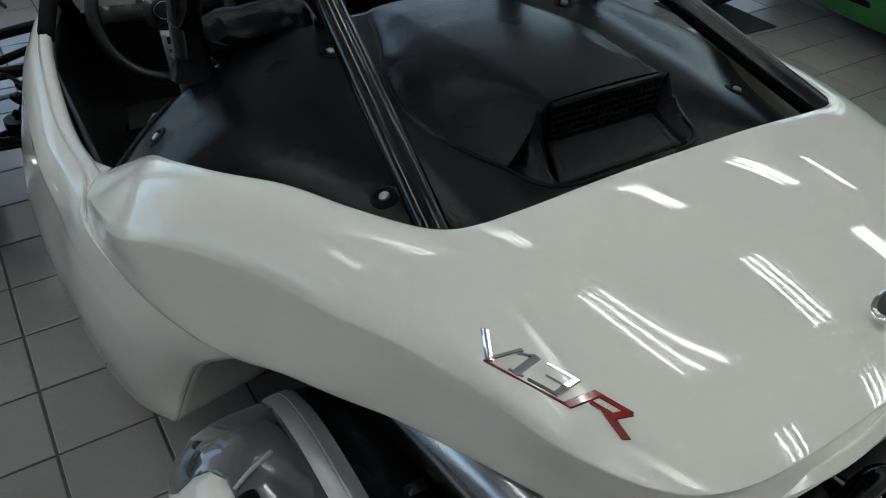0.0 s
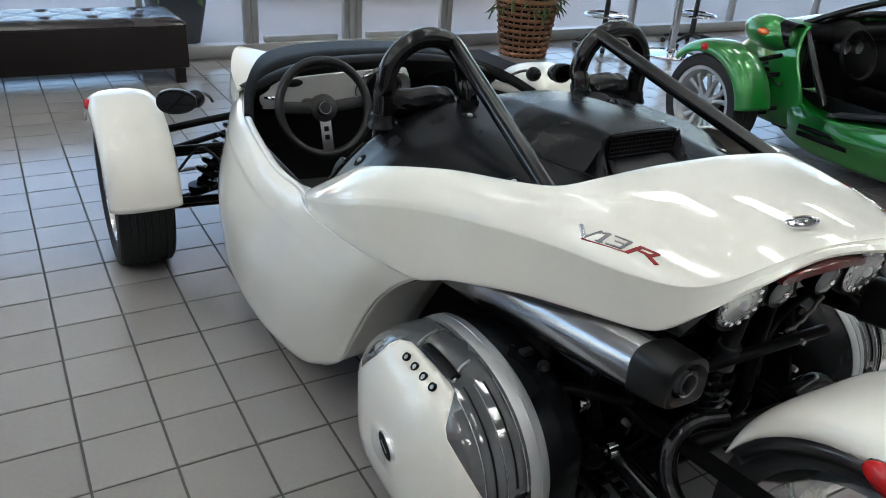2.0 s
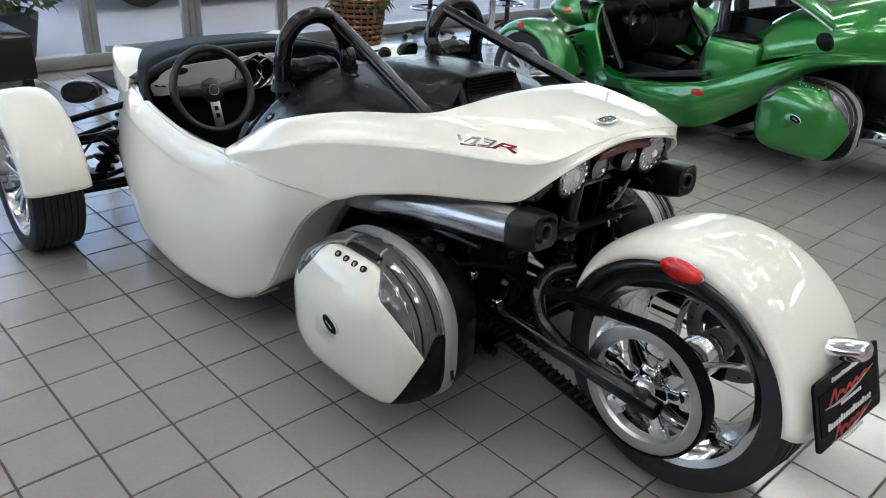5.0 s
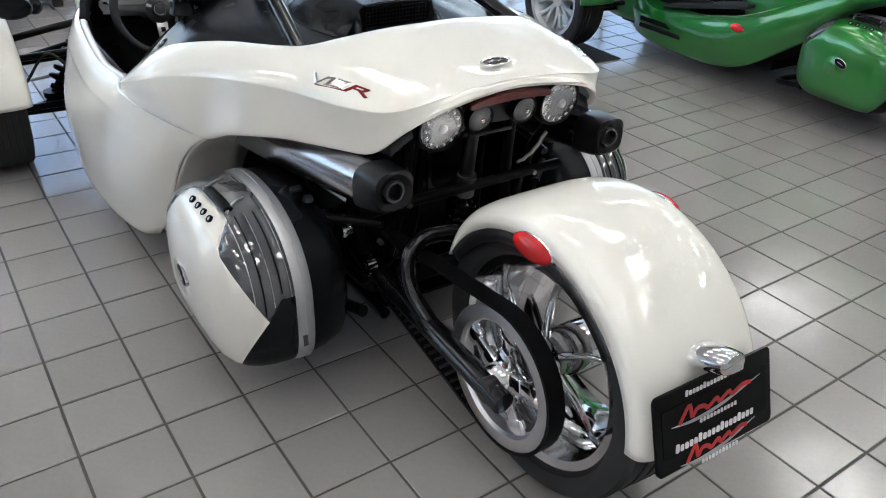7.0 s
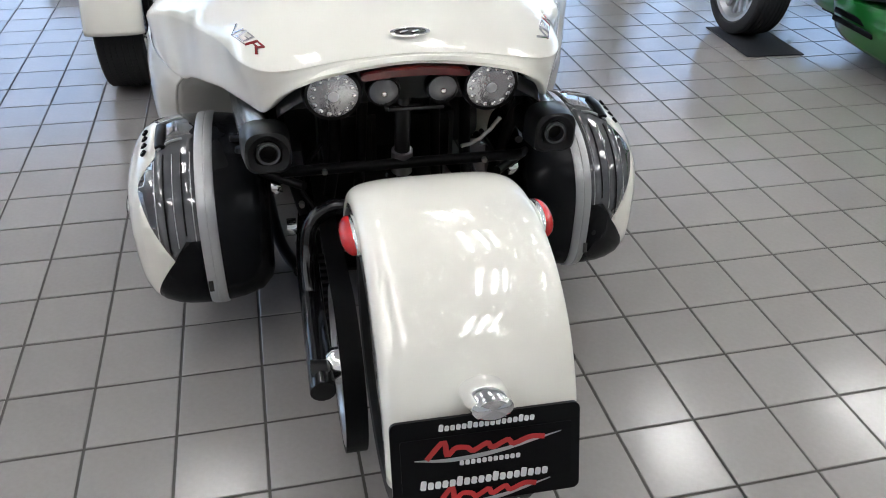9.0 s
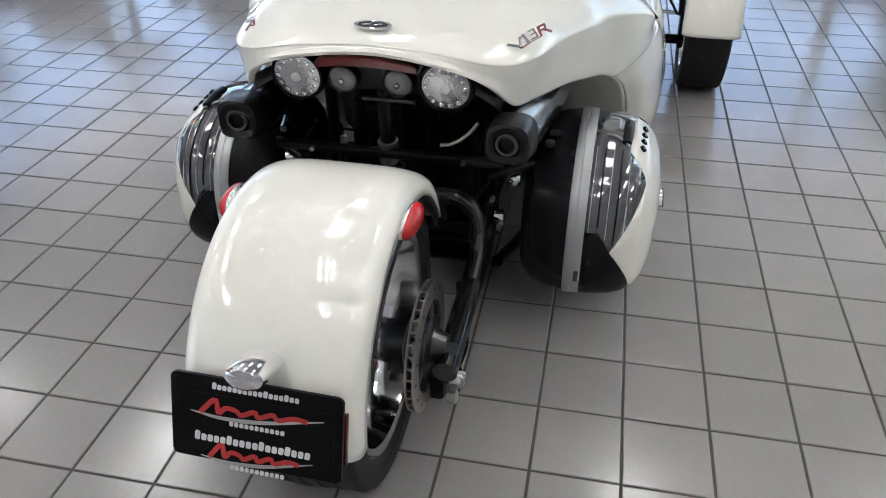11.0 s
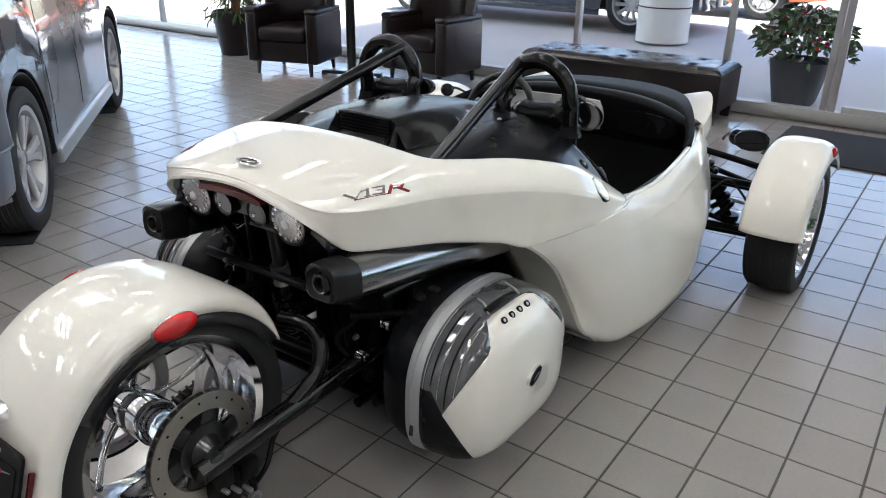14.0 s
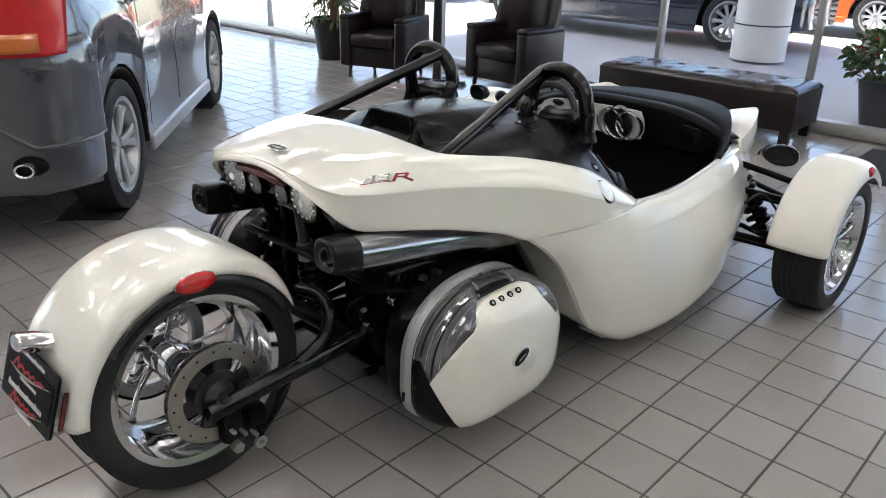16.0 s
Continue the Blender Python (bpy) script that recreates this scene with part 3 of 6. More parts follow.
        part("axle_cap", lathe([(-0.02, 0.0), (-0.02, 0.03), (0.014, 0.028), (0.02, 0.018), (0.02, 0.0)], (sx * 0.262, 0.005, 0.325), seg=20), BLACK, car)
    part("swing_cross", tube([(-0.22, 0.46, 0.35), (0.22, 0.46, 0.35)], 0.026, smooth=False, seg=14), DEEP, car)
    # front wheels, mudguards and arms
    for sx in (-1, 1):
        at = (sx * FRONT_X, FRONT_Y, FRONT_Z)
        make_wheel(car, at, 0.205, 0.297, 0.212, 14, out=sx, twist=0.0, metal=rim_metal, pairs=True, slim=1.15, deep=0.3)
        fender = part("front_fender", arc_fender(at, 0.124, 0.377, 0.305, 172, 44, power=0.72), paint, car, "glossy painted front fender", thick=0.006)
        part("fender_marker", ball((0.012, 0.03, 0.022), (sx * (FRONT_X + 0.12), FRONT_Y + 0.02, 0.63)), RED_LENS, fender, "small red marker lamp")
        part("fender_stay", tube([(sx * 0.82, FRONT_Y, 0.33), (sx * 0.81, FRONT_Y - 0.02, 0.5), (sx * 0.86, FRONT_Y, 0.6)], 0.011, n=12, seg=8), BLACK, car)
        for z0, z1 in ((0.24, 0.21), (0.47, 0.42)):
            for dy in (-0.13, 0.13):
                part("wishbone", tube([(sx * 0.42, FRONT_Y + dy, z0), (sx * 0.84, FRONT_Y + dy * 0.1, z1)], 0.0125, smooth=False, seg=10), DEEP, car, "black suspension arm")
        part("damper", joined(tube([(sx * 0.5, FRONT_Y - 0.04, 0.57), (sx * 0.73, FRONT_Y - 0.04, 0.24)], 0.018, smooth=False, seg=12)), DEEP, car)
        part("spring", coil((sx * 0.52, FRONT_Y - 0.04, 0.54), (sx * 0.68, FRONT_Y - 0.04, 0.31), 0.042, 7, 0.012), DEEP, car, "black coil spring")
        part("spring_cup", lathe([(-0.012, 0.0), (-0.012, 0.042), (0.012, 0.042), (0.012, 0.0)], (sx * 0.70, FRONT_Y - 0.04, 0.285), axis="z", seg=18), DEEP, car)
        part("damper_mount", block((0.07, 0.08, 0.05), (sx * 0.48, FRONT_Y - 0.04, 0.585), 0.012), DEEP, car)
        for dy, z0, z1 in ((-0.22, 0.30, 0.23), (-0.20, 0.50, 0.44), (-0.16, 0.61, 0.52)):
            part("radius_arm", tube([(sx * 0.50, FRONT_Y + dy, z0), (sx * 0.68, FRONT_Y + dy * 0.55, (z0 + z1) / 2), (sx * 0.83, FRONT_Y - 0.02, z1)], 0.0145, n=12, seg=10), DEEP, car, "black suspension arm")
        part("brake_line", tube([(sx * 0.52, FRONT_Y - 0.16, 0.55), (sx * 0.62, FRONT_Y - 0.2, 0.43), (sx * 0.71, FRONT_Y - 0.17, 0.49), (sx * 0.8, FRONT_Y - 0.09, 0.36)], 0.006, n=24, seg=6), RUBBER, car)
        part("tie_rod", tube([(sx * 0.42, FRONT_Y + 0.02, 0.36), (sx * 0.82, FRONT_Y + 0.03, 0.33)], 0.008, smooth=False, seg=8), STEEL, car)
        part("upright", block((0.03, 0.07, 0.26), (sx * 0.835, FRONT_Y, 0.31), 0.01), DEEP, car)


# rails of the flank: x, y, z from the wheel arch forward to the nose
FLANK_TOP = [(0.545, 0.93, 0.635), (0.617, 1.08, 0.645), (0.666, 1.32, 0.658), (0.632, 1.5, 0.650), (0.643, 1.72, 0.648), (0.612, 2.10, 0.668), (0.535, 2.42, 0.662), (0.44, 2.72, 0.62), (0.30, 2.98, 0.53), (0.05, 3.15, 0.45)]
FLANK_UPPER = [(0.60, 0.965, 0.585), (0.652, 1.12, 0.575), (0.688, 1.32, 0.572), (0.694, 1.52, 0.568), (0.698, 1.74, 0.567), (0.668, 2.10, 0.585), (0.59, 2.42, 0.58), (0.49, 2.74, 0.54), (0.34, 3.0, 0.46), (0.05, 3.17, 0.40)]
FLANK_WAIST = [(0.628, 1.10, 0.40), (0.67, 1.24, 0.38), (0.71, 1.42, 0.38), (0.725, 1.6, 0.38), (0.738, 1.8, 0.385), (0.728, 2.05, 0.40), (0.655, 2.35, 0.41), (0.54, 2.68, 0.40), (0.36, 2.99, 0.36), (0.05, 3.19, 0.33)]
FLANK_SILL = [(0.632, 1.30, 0.178), (0.662, 1.38, 0.155), (0.692, 1.5, 0.148), (0.715, 1.66, 0.15), (0.728, 1.84, 0.172), (0.712, 2.04, 0.20), (0.62, 2.34, 0.23), (0.49, 2.66, 0.24), (0.32, 2.94, 0.235), (0.05, 3.12, 0.24)]
FLANK_KEEL = [(0.585, 1.42, 0.098), (0.61, 1.48, 0.092), (0.635, 1.58, 0.096), (0.655, 1.7, 0.102), (0.66, 1.86, 0.118), (0.64, 2.04, 0.14), (0.55, 2.33, 0.17), (0.42, 2.62, 0.19), (0.27, 2.88, 0.2), (0.05, 3.06, 0.21)]


def between(a, b, t, out=0.0):
    """A rail between two rails, pushed outward."""
    return [tuple(p + (q - p) * t + (out if i == 0 else 0) for i, (p, q) in enumerate(zip(u, v))) for u, v in zip(a, b)]


# rails of the tail: inner edge, shoulder and lower edge, from behind the seat round to the middle of the tail
TAIL_EDGE = [(0.602, 1.498, 0.644), (0.58, 1.37, 0.722), (0.548, 1.266, 0.786), (0.53, 1.168, 0.822), (0.494, 1.057, 0.854), (0.44, 0.963, 0.872), (0.397, 0.858, 0.886), (0.358, 0.775, 0.898), (0.33, 0.74, 0.905), (0.298, 0.724, 0.912), (0.262, 0.717, 0.918), (0.216, 0.713, 0.923), (0.16, 0.711, 0.928), (0.09, 0.709, 0.932), (0.0, 0.708, 0.933)]
TAIL_SHOULDER = [(0.644, 1.41, 0.660), (0.648, 1.25, 0.712), (0.638, 1.13, 0.752), (0.605, 1.06, 0.777), (0.552, 0.965, 0.798), (0.502, 0.85, 0.817), (0.474, 0.76, 0.829), (0.434, 0.68, 0.834), (0.402, 0.595, 0.838), (0.382, 0.505, 0.844), (0.36, 0.44, 0.849), (0.318, 0.378, 0.853), (0.255, 0.347, 0.864), (0.15, 0.34, 0.882), (0.0, 0.345, 0.889)]
TAIL_LOW = [(0.659, 1.335, 0.656), (0.652, 1.23, 0.650), (0.62, 1.085, 0.648), (0.582, 0.985, 0.643), (0.547, 0.932, 0.637), (0.515, 0.85, 0.67), (0.477, 0.76, 0.692), (0.436, 0.68, 0.707), (0.402, 0.60, 0.717), (0.364, 0.51, 0.726), (0.337, 0.435, 0.738), (0.318, 0.388, 0.762), (0.28, 0.345, 0.81), (0.18, 0.322, 0.852), (0.0, 0.333, 0.868)]


def make_white():
    car = thing("three_wheeler", pose(-0.035, 0.002, -0.004, 0, 0, -0.9), "pearl white open three-wheeled roadster with black engine cover", "vehicle")
    running_gear(car, PEARL, POLISH)
    # flanks
    shoulder = [(x + 0.022, y, z - 0.016) for x, y, z in FLANK_TOP]
    shoulder[0], shoulder[1], shoulder[2], shoulder[3], shoulder[4] = (0.572, 0.945, 0.613), (0.634, 1.095, 0.622), (0.679, 1.335, 0.636), (0.664, 1.505, 0.636), (0.674, 1.72, 0.63)
    upper_rail = list(FLANK_UPPER)
    upper = upper_rail
    under = [(x - 0.12, y, z + 0.006) for x, y, z in FLANK_KEEL]
    ridge = between(shoulder, upper, 0.7, 0.004)
    brim = between(upper, FLANK_WAIST, 0.3, 0.002)
    # behind the cockpit the flank runs on flush from the seam; the crease fades out there
    for k, fade in ((1, 1.0), (2, 0.75)):
        a, b = Vector(FLANK_TOP[k]), Vector(FLANK_WAIST[k])
        for rail, t in ((shoulder, 0.10), (ridge, 0.2), (upper_rail, 0.3), (brim, 0.5)):
            flush = a.lerp(b, t) + Vector((0.010 * math.sin(math.pi * t), 0, 0))
            rail[k] = tuple(Vector(rail[k]).lerp(flush, fade))
    rails = [list(FLANK_TOP), shoulder, ridge, upper_rail, brim, list(FLANK_WAIST), between(FLANK_WAIST, FLANK_SILL, 0.6, 0.006), list(FLANK_SILL), list(FLANK_KEEL), under]
    # edge of the rear wheel arch
    for rail, p in zip(rails, ((0.543, 0.938, 0.631), (0.556, 0.962, 0.613), (0.568, 0.985, 0.594), (0.578, 1.015, 0.566), (0.59, 1.068, 0.505), (0.604, 1.142, 0.385), (0.622, 1.198, 0.272), (0.624, 1.264, 0.21), (0.602, 1.372, 0.133))):
        rail[0] = p
    pod = eased(skin(rails, 110, 64), 7)
    inner = [[Vector(p) + Vector((-0.006 - 0.10 * t, 0, -0.014 - t * 0.4)) for p in spline(FLANK_TOP[3:], 60)] for t in (0.0, 0.04, 0.12, 1.0)]
    lining = sheet(list(map(list, zip(*inner))))
    rim_roll = sheet([[p + Vector(o) for o in ((0, 0, 0), (-0.007, 0, 0.005), (-0.018, 0, 0.004), (-0.028, 0, -0.006), (-0.031, 0, -0.03))] for p in spline([(0.640, 1.40, 0.652)] + FLANK_TOP[3:8], 60)])
    saddle = []
    for p in spline(FLANK_TOP[2:6], 60):
        if p.y < 1.60:
            w = min(1.0, max(0.15, (1.60 - p.y) / 0.09))
            saddle.append([p + Vector(o) for o in ((0.002, 0, -0.004), (-0.018 * w, 0, -0.002), (-0.04 * w, 0, -0.005), (-0.054 * w, 0, -0.014), (-0.058 * w, 0, -0.04))])
    saddle = sheet(saddle)
    arch_rail = [(r[0][0], r[0][1], r[0][2]) for r in rails[:8]]
    arch = spline(arch_rail, 40)
    arch_in = sheet([[p + Vector((-0.004 - d, 0.004 + 0.22 * d, -0.03 * d)) for d in (0.0, 0.012, 0.05, 0.10, 0.16, 0.22)] for p in arch])
    for sx in (-1, 1):
        put = flipped if sx < 0 else (lambda b: b.copy())
        flank = part("side_pod", put(pod), PEARL, car, "glossy pearl white flank panel", thick=0.008)
        part("pod_lining", put(lining), VINYL, flank, thick=0.004)
        part("wheel_arch", put(arch_in), PEARL, flank, thick=0.004)
        part("saddle", put(saddle), PEARL, flank, thick=0.003)
        part("cockpit_rim", put(rim_roll), PEARL, flank, "rolled white cockpit rim", thick=0.003)
    for b in (pod, lining, arch_in, rim_roll, saddle):
        b.free()
    # tail
    swell = [0.004, 0.010] + [0.0165] * 9 + [0.016, 0.015, 0.0142, 0.0135]
    tops = []
    for t in (0.0, 0.04, 0.12, 0.25, 0.4, 0.55, 0.7, 0.82, 0.92):
        k = (4 * t * (1 - t)) ** 0.7
        tops.append([tuple(Vector(e).lerp(Vector(s), t) + Vector((0.35 * b * k if i < 12 else 0.0, 0, b * k))) for i, (e, s, b) in enumerate(zip(TAIL_EDGE, TAIL_SHOULDER, swell))])
    brow = [tuple(Vector(s).lerp(Vector(l), 0.08) + Vector((0.0012 if i < 13 else 0, 0, 0.0))) for i, (s, l) in enumerate(zip(TAIL_SHOULDER, TAIL_LOW))]
    side = [tuple(Vector(s).lerp(Vector(l), 0.5)) for s, l in zip(TAIL_SHOULDER, TAIL_LOW)]
    rolled = [(x * 0.96, y + (0.012 if i > 8 else 0.0), z - 0.004 + (0.016 if i > 12 else 0.0)) for i, (x, y, z) in enumerate(TAIL_LOW)]
    tail_rails = tops + [TAIL_SHOULDER, brow, side, TAIL_LOW, rolled]
    whole = [list(r) + [(-x, y, z) for x, y, z in reversed(r[:-1])] for r in tail_rails]
    tail = skin(whole, 239, 84)
    tail.verts.index_update()
    for lo, hi, front, times in ((1, 66, 0.0, 10), (2, 50, 1.0, 26)):
        inner = [v for v in tail.verts if not v.is_boundary and lo <= v.index % 84 <= hi and v.co.y > front]
        for _ in range(times):
            bmesh.ops.smooth_vert(tail, verts=inner, factor=0.5, use_axis_x=True, use_axis_y=True, use_axis_z=True)
    lie = BVHTree.FromBMesh(tail)
    deck = part("rear_deck", tail, PEARL, car, "glossy pearl white tail panel", thick=0.007)
    for sx in (-1, 1):
        part("seam", tube([(sx * (x + 0.0015), y, z + 0.001) for x, y, z in TAIL_LOW[:4]], 0.0009, n=30, seg=6), SILVER, deck)
    # flush filler cap on one shoulder
    m = Matrix.Translation((0.6267, 1.236, 0.7435)) @ Vector((0.70, 0.2, 0.68)).to_track_quat("Z", "Y").to_matrix().to_4x4()
    filler = part("filler_cap", moved(lathe([(-0.008, 0.0), (-0.008, 0.040), (0.0015, 0.040), (0.003, 0.038), (0.0042, 0.026), (0.0046, 0.0)], axis="z", seg=40), m), PEARL, deck, "round white painted filler cap")
    part("cap_gap", moved(lathe([(-0.008, 0.0395), (-0.008, 0.0432), (0.0006, 0.0432), (0.0006, 0.0395)], axis="z", seg=40), m), DEEP, filler)
    part("cap_lock", moved(lathe([(0.003, 0.0), (0.003, 0.007), (0.0056, 0.006), (0.0052, 0.0)], axis="z", seg=16), m), CHROME, filler, "chrome lock barrel")
    # badges on the deck
    part("badge_ring", moved(lathe([(-0.001, 0.8), (-0.001, 1.0), (0.005, 1.0), (0.007, 0.9), (0.005, 0.8)], axis="z", seg=40), Matrix.Translation((0.0, 0.405, 0.9105)) @ pose(0, 0, 0, 9, 0, 0) @ Matrix.Diagonal((0.044, 0.019, 0.7, 1))), CHROME, deck, "oval chrome emblem ring")
    part("badge_core", moved(lathe([(-0.001, 0.0), (-0.001, 0.8), (0.002, 0.8), (0.003, 0.0)], axis="z", seg=40), Matrix.Translation((0.0, 0.405, 0.9105)) @ pose(0, 0, 0, 9, 0, 0) @ Matrix.Diagonal((0.044, 0.019, 0.7, 1))), DIAL, deck)
    for dx in (-0.014, 0.012):
        part("badge_bar", block((0.02, 0.006, 0.003), (dx, 0.405, 0.9135), 0.001, turn=pose(0, 0, 0, 9, 0, 25)), CHROME, deck)
    for sx in (-1, 1):
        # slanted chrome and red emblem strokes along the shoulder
        a, b = Vector((0.383, 0.600, 0.0)), Vector((0.323, 0.445, 0.0))
        if sx > 0:
            a, b = b, a
        d = (b - a)
        length = d.length
        d.normalize()
        d, a = Vector((sx * d.x, d.y, 0)), Vector((sx * a.x, a.y, 0))
        up = Vector((-sx * abs(d.y), 0, 0)) + Vector((0, abs(d.x), 0))
        base = Vector((sx * 0.347, 0.517, 0.8755))
        nrm = Vector((sx * 0.42, -0.1, 0.9)).normalized()
        u = (d - nrm * d.dot(nrm)).normalized()
        v = nrm.cross(u)
        m = Matrix((( u.x, v.x, nrm.x, base.x), (u.y, v.y, nrm.y, base.y), (u.z, v.z, nrm.z, base.z), (0, 0, 0, 1)))
        h = 0.017
        m = m @ Matrix.Diagonal((1.13, 0.64, 1.0, 1.0))
        strokes = [((-0.080, h), (-0.063, -h), 0.009), ((-0.063, -h), (-0.040, h), 0.0055), ((-0.034, -h), (-0.025, h), 0.0085), ((-0.041, h * 0.55), (-0.028, h), 0.005), ((-0.040, -h), (-0.028, -h), 0.005), ((-0.013, h), (0.012, h), 0.0055), ((-0.008, 0), (0.008, 0), 0.005), ((-0.020, -h), (0.004, -h), 0.0055), ((0.015, h), (0.011, h * 0.15), 0.007), ((0.010, -h * 0.15), (0.006, -h), 0.007)]
        red = [((-0.066, -h - 0.006), (0.02, -h - 0.006), 0.004), ((0.02, -h - 0.004), (0.034, h * 0.7), 0.009), ((0.034, h * 0.8), (0.064, h * 0.8), 0.008), ((0.064, h * 0.7), (0.056, -0.002), 0.008), ((0.036, -0.002), (0.056, -0.002), 0.007), ((0.05, -0.004), (0.07, -h - 0.004), 0.010)]
        for group, name, mat in ((strokes, "emblem_stroke", CHROME), (red, "emblem_accent", RED_ENAMEL)):
            for p, q, wdt in group:
                p, q = Vector((*p, 0)), Vector((*q, 0))
                t = q - p
                bm = moved(block((t.length + wdt * 0.8, wdt, 0.003), (0, 0, 0), 0.0012, 1), m @ Matrix.Translation((p + q) / 2) @ pose(0, 0, 0, 0, 0, math.degrees(math.atan2(t.y, t.x))))
                # lay the stroke down on the curved panel
                for v in bm.verts:
                    h = (v.co - base).dot(nrm)
                    hit = lie.ray_cast(v.co + nrm * 0.1, -nrm)[0]
                    if hit is not None:
                        v.co = hit + nrm * (h + 0.0012)
                part(name, bm, mat, deck)
    # lamp panel under the tail
    panel = []
    for i in range(41):
        x = -0.3 + 0.6 * i / 40
        e = abs(x) / 0.3
        top = 0.856 - 0.08 * e ** 2.6
        panel.append([Vector((x, 0.365 + 0.03 * e * e, top)), Vector((x, 0.378, top - 0.03)), Vector((x, 0.40 + 0.04 * e, 0.765 - 0.03 * e)), Vector((x, 0.56, 0.74))])
    back = part("lamp_panel", sheet(panel), BLACK, car, "black tail panel behind the lamps", thick=0.006, offset=0)
    stop = []
    for i in range(25):
        x = -0.118 + 0.236 * i / 24
        e = abs(x) / 0.118
        y, z = 0.331 + 0.004 * e, 0.852 - 0.010 * e ** 2
        g = 0.011 if e < 0.96 else 0.006
        stop.append([Vector((x, y, z + g)), Vector((x, y - 0.006, z + g * 0.6)), Vector((x, y - 0.006, z - g * 0.8)), Vector((x, y, z - g)), Vector((x, y + 0.03, z - g)), Vector((x, y + 0.03, z + g))])
    part("stop_lamp", sheet(stop, wrap=True, cap=True), DARK_RED, car, "dark red high stop lamp strip")
    for x, r, s in ((-0.177, 0.061, 14), (0.177, 0.061, 14), (-0.066, 0.035, 0), (0.066, 0.035, 0)):
        lamp_unit(car, "tail_lamp", (x, 0.372, 0.798), r, 8, s)
    # exhausts
    for sx in (-1, 1):
        a, b = Vector((sx * 0.326, 0.315, 0.690)), Vector((sx * 0.372, 0.98, 0.602))
        d = (b - a).normalized()
        rows = []
        for s, sc in ((0.083, 0.9), (0.088, 1.0), (0.3, 1.06), (0.45, 1.09), (0.6, 1.09), (0.7, 1.06), (0.78, 0.98), (0.81, 0.8)):
            c = a + d * s
            rows.append([c + Vector((0.054 * sc * q[0], 0, 0.053 * sc * q[1])) for q in oval(0, 0, 1, 1, 2.3, 36)])
        can = part("exhaust", sheet(rows, wrap=True, cap=True), SATIN, car, "brushed steel exhaust silencer")
        rows = []
        for s, sc in ((0.088, 1.03), (0.083, 1.07), (0.02, 0.99), (0.0, 0.93), (-0.004, 0.84), (0.004, 0.58), (0.012, 0.54), (0.016, 0.46)):
            c = a + d * s
            rows.append([c + Vector((0.052 * sc * q[0], 0, 0.0515 * sc * q[1])) for q in oval(0, 0, 1, 1, 3.4 if s > -0.001 and sc > 0.8 else 2.2, 36)])
        cap = part("exhaust_cap", sheet(rows, wrap=True, cap=True), CARBON, can, "matt black exhaust end cap")
        m = Matrix.Translation(a + d * 0.006) @ d.to_track_quat("Y", "Z").to_matrix().to_4x4()
        part("outlet", moved(lathe([(-0.006, 0.021), (-0.008, 0.026), (0.01, 0.028), (0.06, 0.028), (0.06, 0.0), (0.055, 0.0), (0.05, 0.021)], axis="y", seg=28), m), SMOKE, can, "dark polished outlet ring")
        part("outlet_ring", moved(lathe([(-0.009, 0.0175), (-0.011, 0.019), (-0.009, 0.021), (0.03, 0.021), (0.03, 0.0175)], axis="y", seg=28), m), BLACK, can, "thin dark outlet ring")
        part("hanger", block((0.02, 0.05, 0.02), a + d * 0.6 + Vector((0, 0, 0.055)), 0.004), DEEP, can)
        make_case(car, PEARL, sx)
        part("case_rail", tube([(sx * 0.32, 0.55, 0.56), (sx * 0.345, 0.7, 0.57), (sx * 0.35, 0.92, 0.56)], 0.011, n=14, seg=8), BLACK, car)
        part("case_latch", lathe([(-0.006, 0), (-0.006, 0.014), (0.006, 0.012), (0.006, 0)], (sx * 0.40, 0.62, 0.555), axis="z", seg=14), BLACK, car)
        part("case_key", block((0.03, 0.02, 0.012), (sx * 0.41, 0.67, 0.562), 0.003), BLACK, car)
    # engine room: block, frame tubes, damper
    engine = part("engine", block((0.36, 0.42, 0.36), (0, 0.98, 0.36), 0.04), DEEP, car, "black engine under the tail")
    part("engine_head", block((0.3, 0.3, 0.3), (0, 0.9, 0.6), 0.05), DEEP, engine)
    for sx in (-1, 1):
        part("cylinder", block((0.14, 0.2, 0.16), (sx * 0.11, 0.82, 0.5), 0.03), DEEP, engine)
    for k in range(7):
        for sx in (-1, 1):
            part("cooling_fin", block((0.15, 0.006, 0.15), (sx * 0.11, 0.735 + 0.026 * k, 0.5), 0.002, 1), BLACK, engine)
    for sx in (-1, 1):
        for pts, r in (([(sx * 0.16, 0.52, 0.74), (sx * 0.17, 0.54, 0.55), (sx * 0.2, 0.56, 0.36)], 0.016), ([(sx * 0.3, 0.5, 0.7), (sx * 0.28, 0.6, 0.5), (sx * 0.22, 0.6, 0.24), (sx * 0.2, 0.9, 0.18)], 0.017),
                       ([(sx * 0.09, 0.55, 0.74), (sx * 0.10, 0.58, 0.5), (sx * 0.12, 0.6, 0.3)], 0.014), ([(sx * 0.3, 0.6, 0.48), (sx * 0.36, 0.75, 0.42), (sx * 0.33, 1.0, 0.36)], 0.013),
                       ([(sx * 0.28, 0.56, 0.2), (sx * 0.33, 0.8, 0.16), (sx * 0.36, 1.2, 0.15)], 0.018), ([(sx * 0.25, 0.5, 0.5), (sx * 0.36, 0.6, 0.5)], 0.012)):
            part("frame_tube", tube(pts, r, n=18, seg=10), DEEP, car)
        part("fitting", lathe([(-0.014, 0.0), (-0.014, 0.02), (0.0, 0.024), (0.014, 0.018), (0.014, 0.0)], (sx * 0.318, 0.58, 0.462), seg=10), CHROME, car, "chrome flange nut")
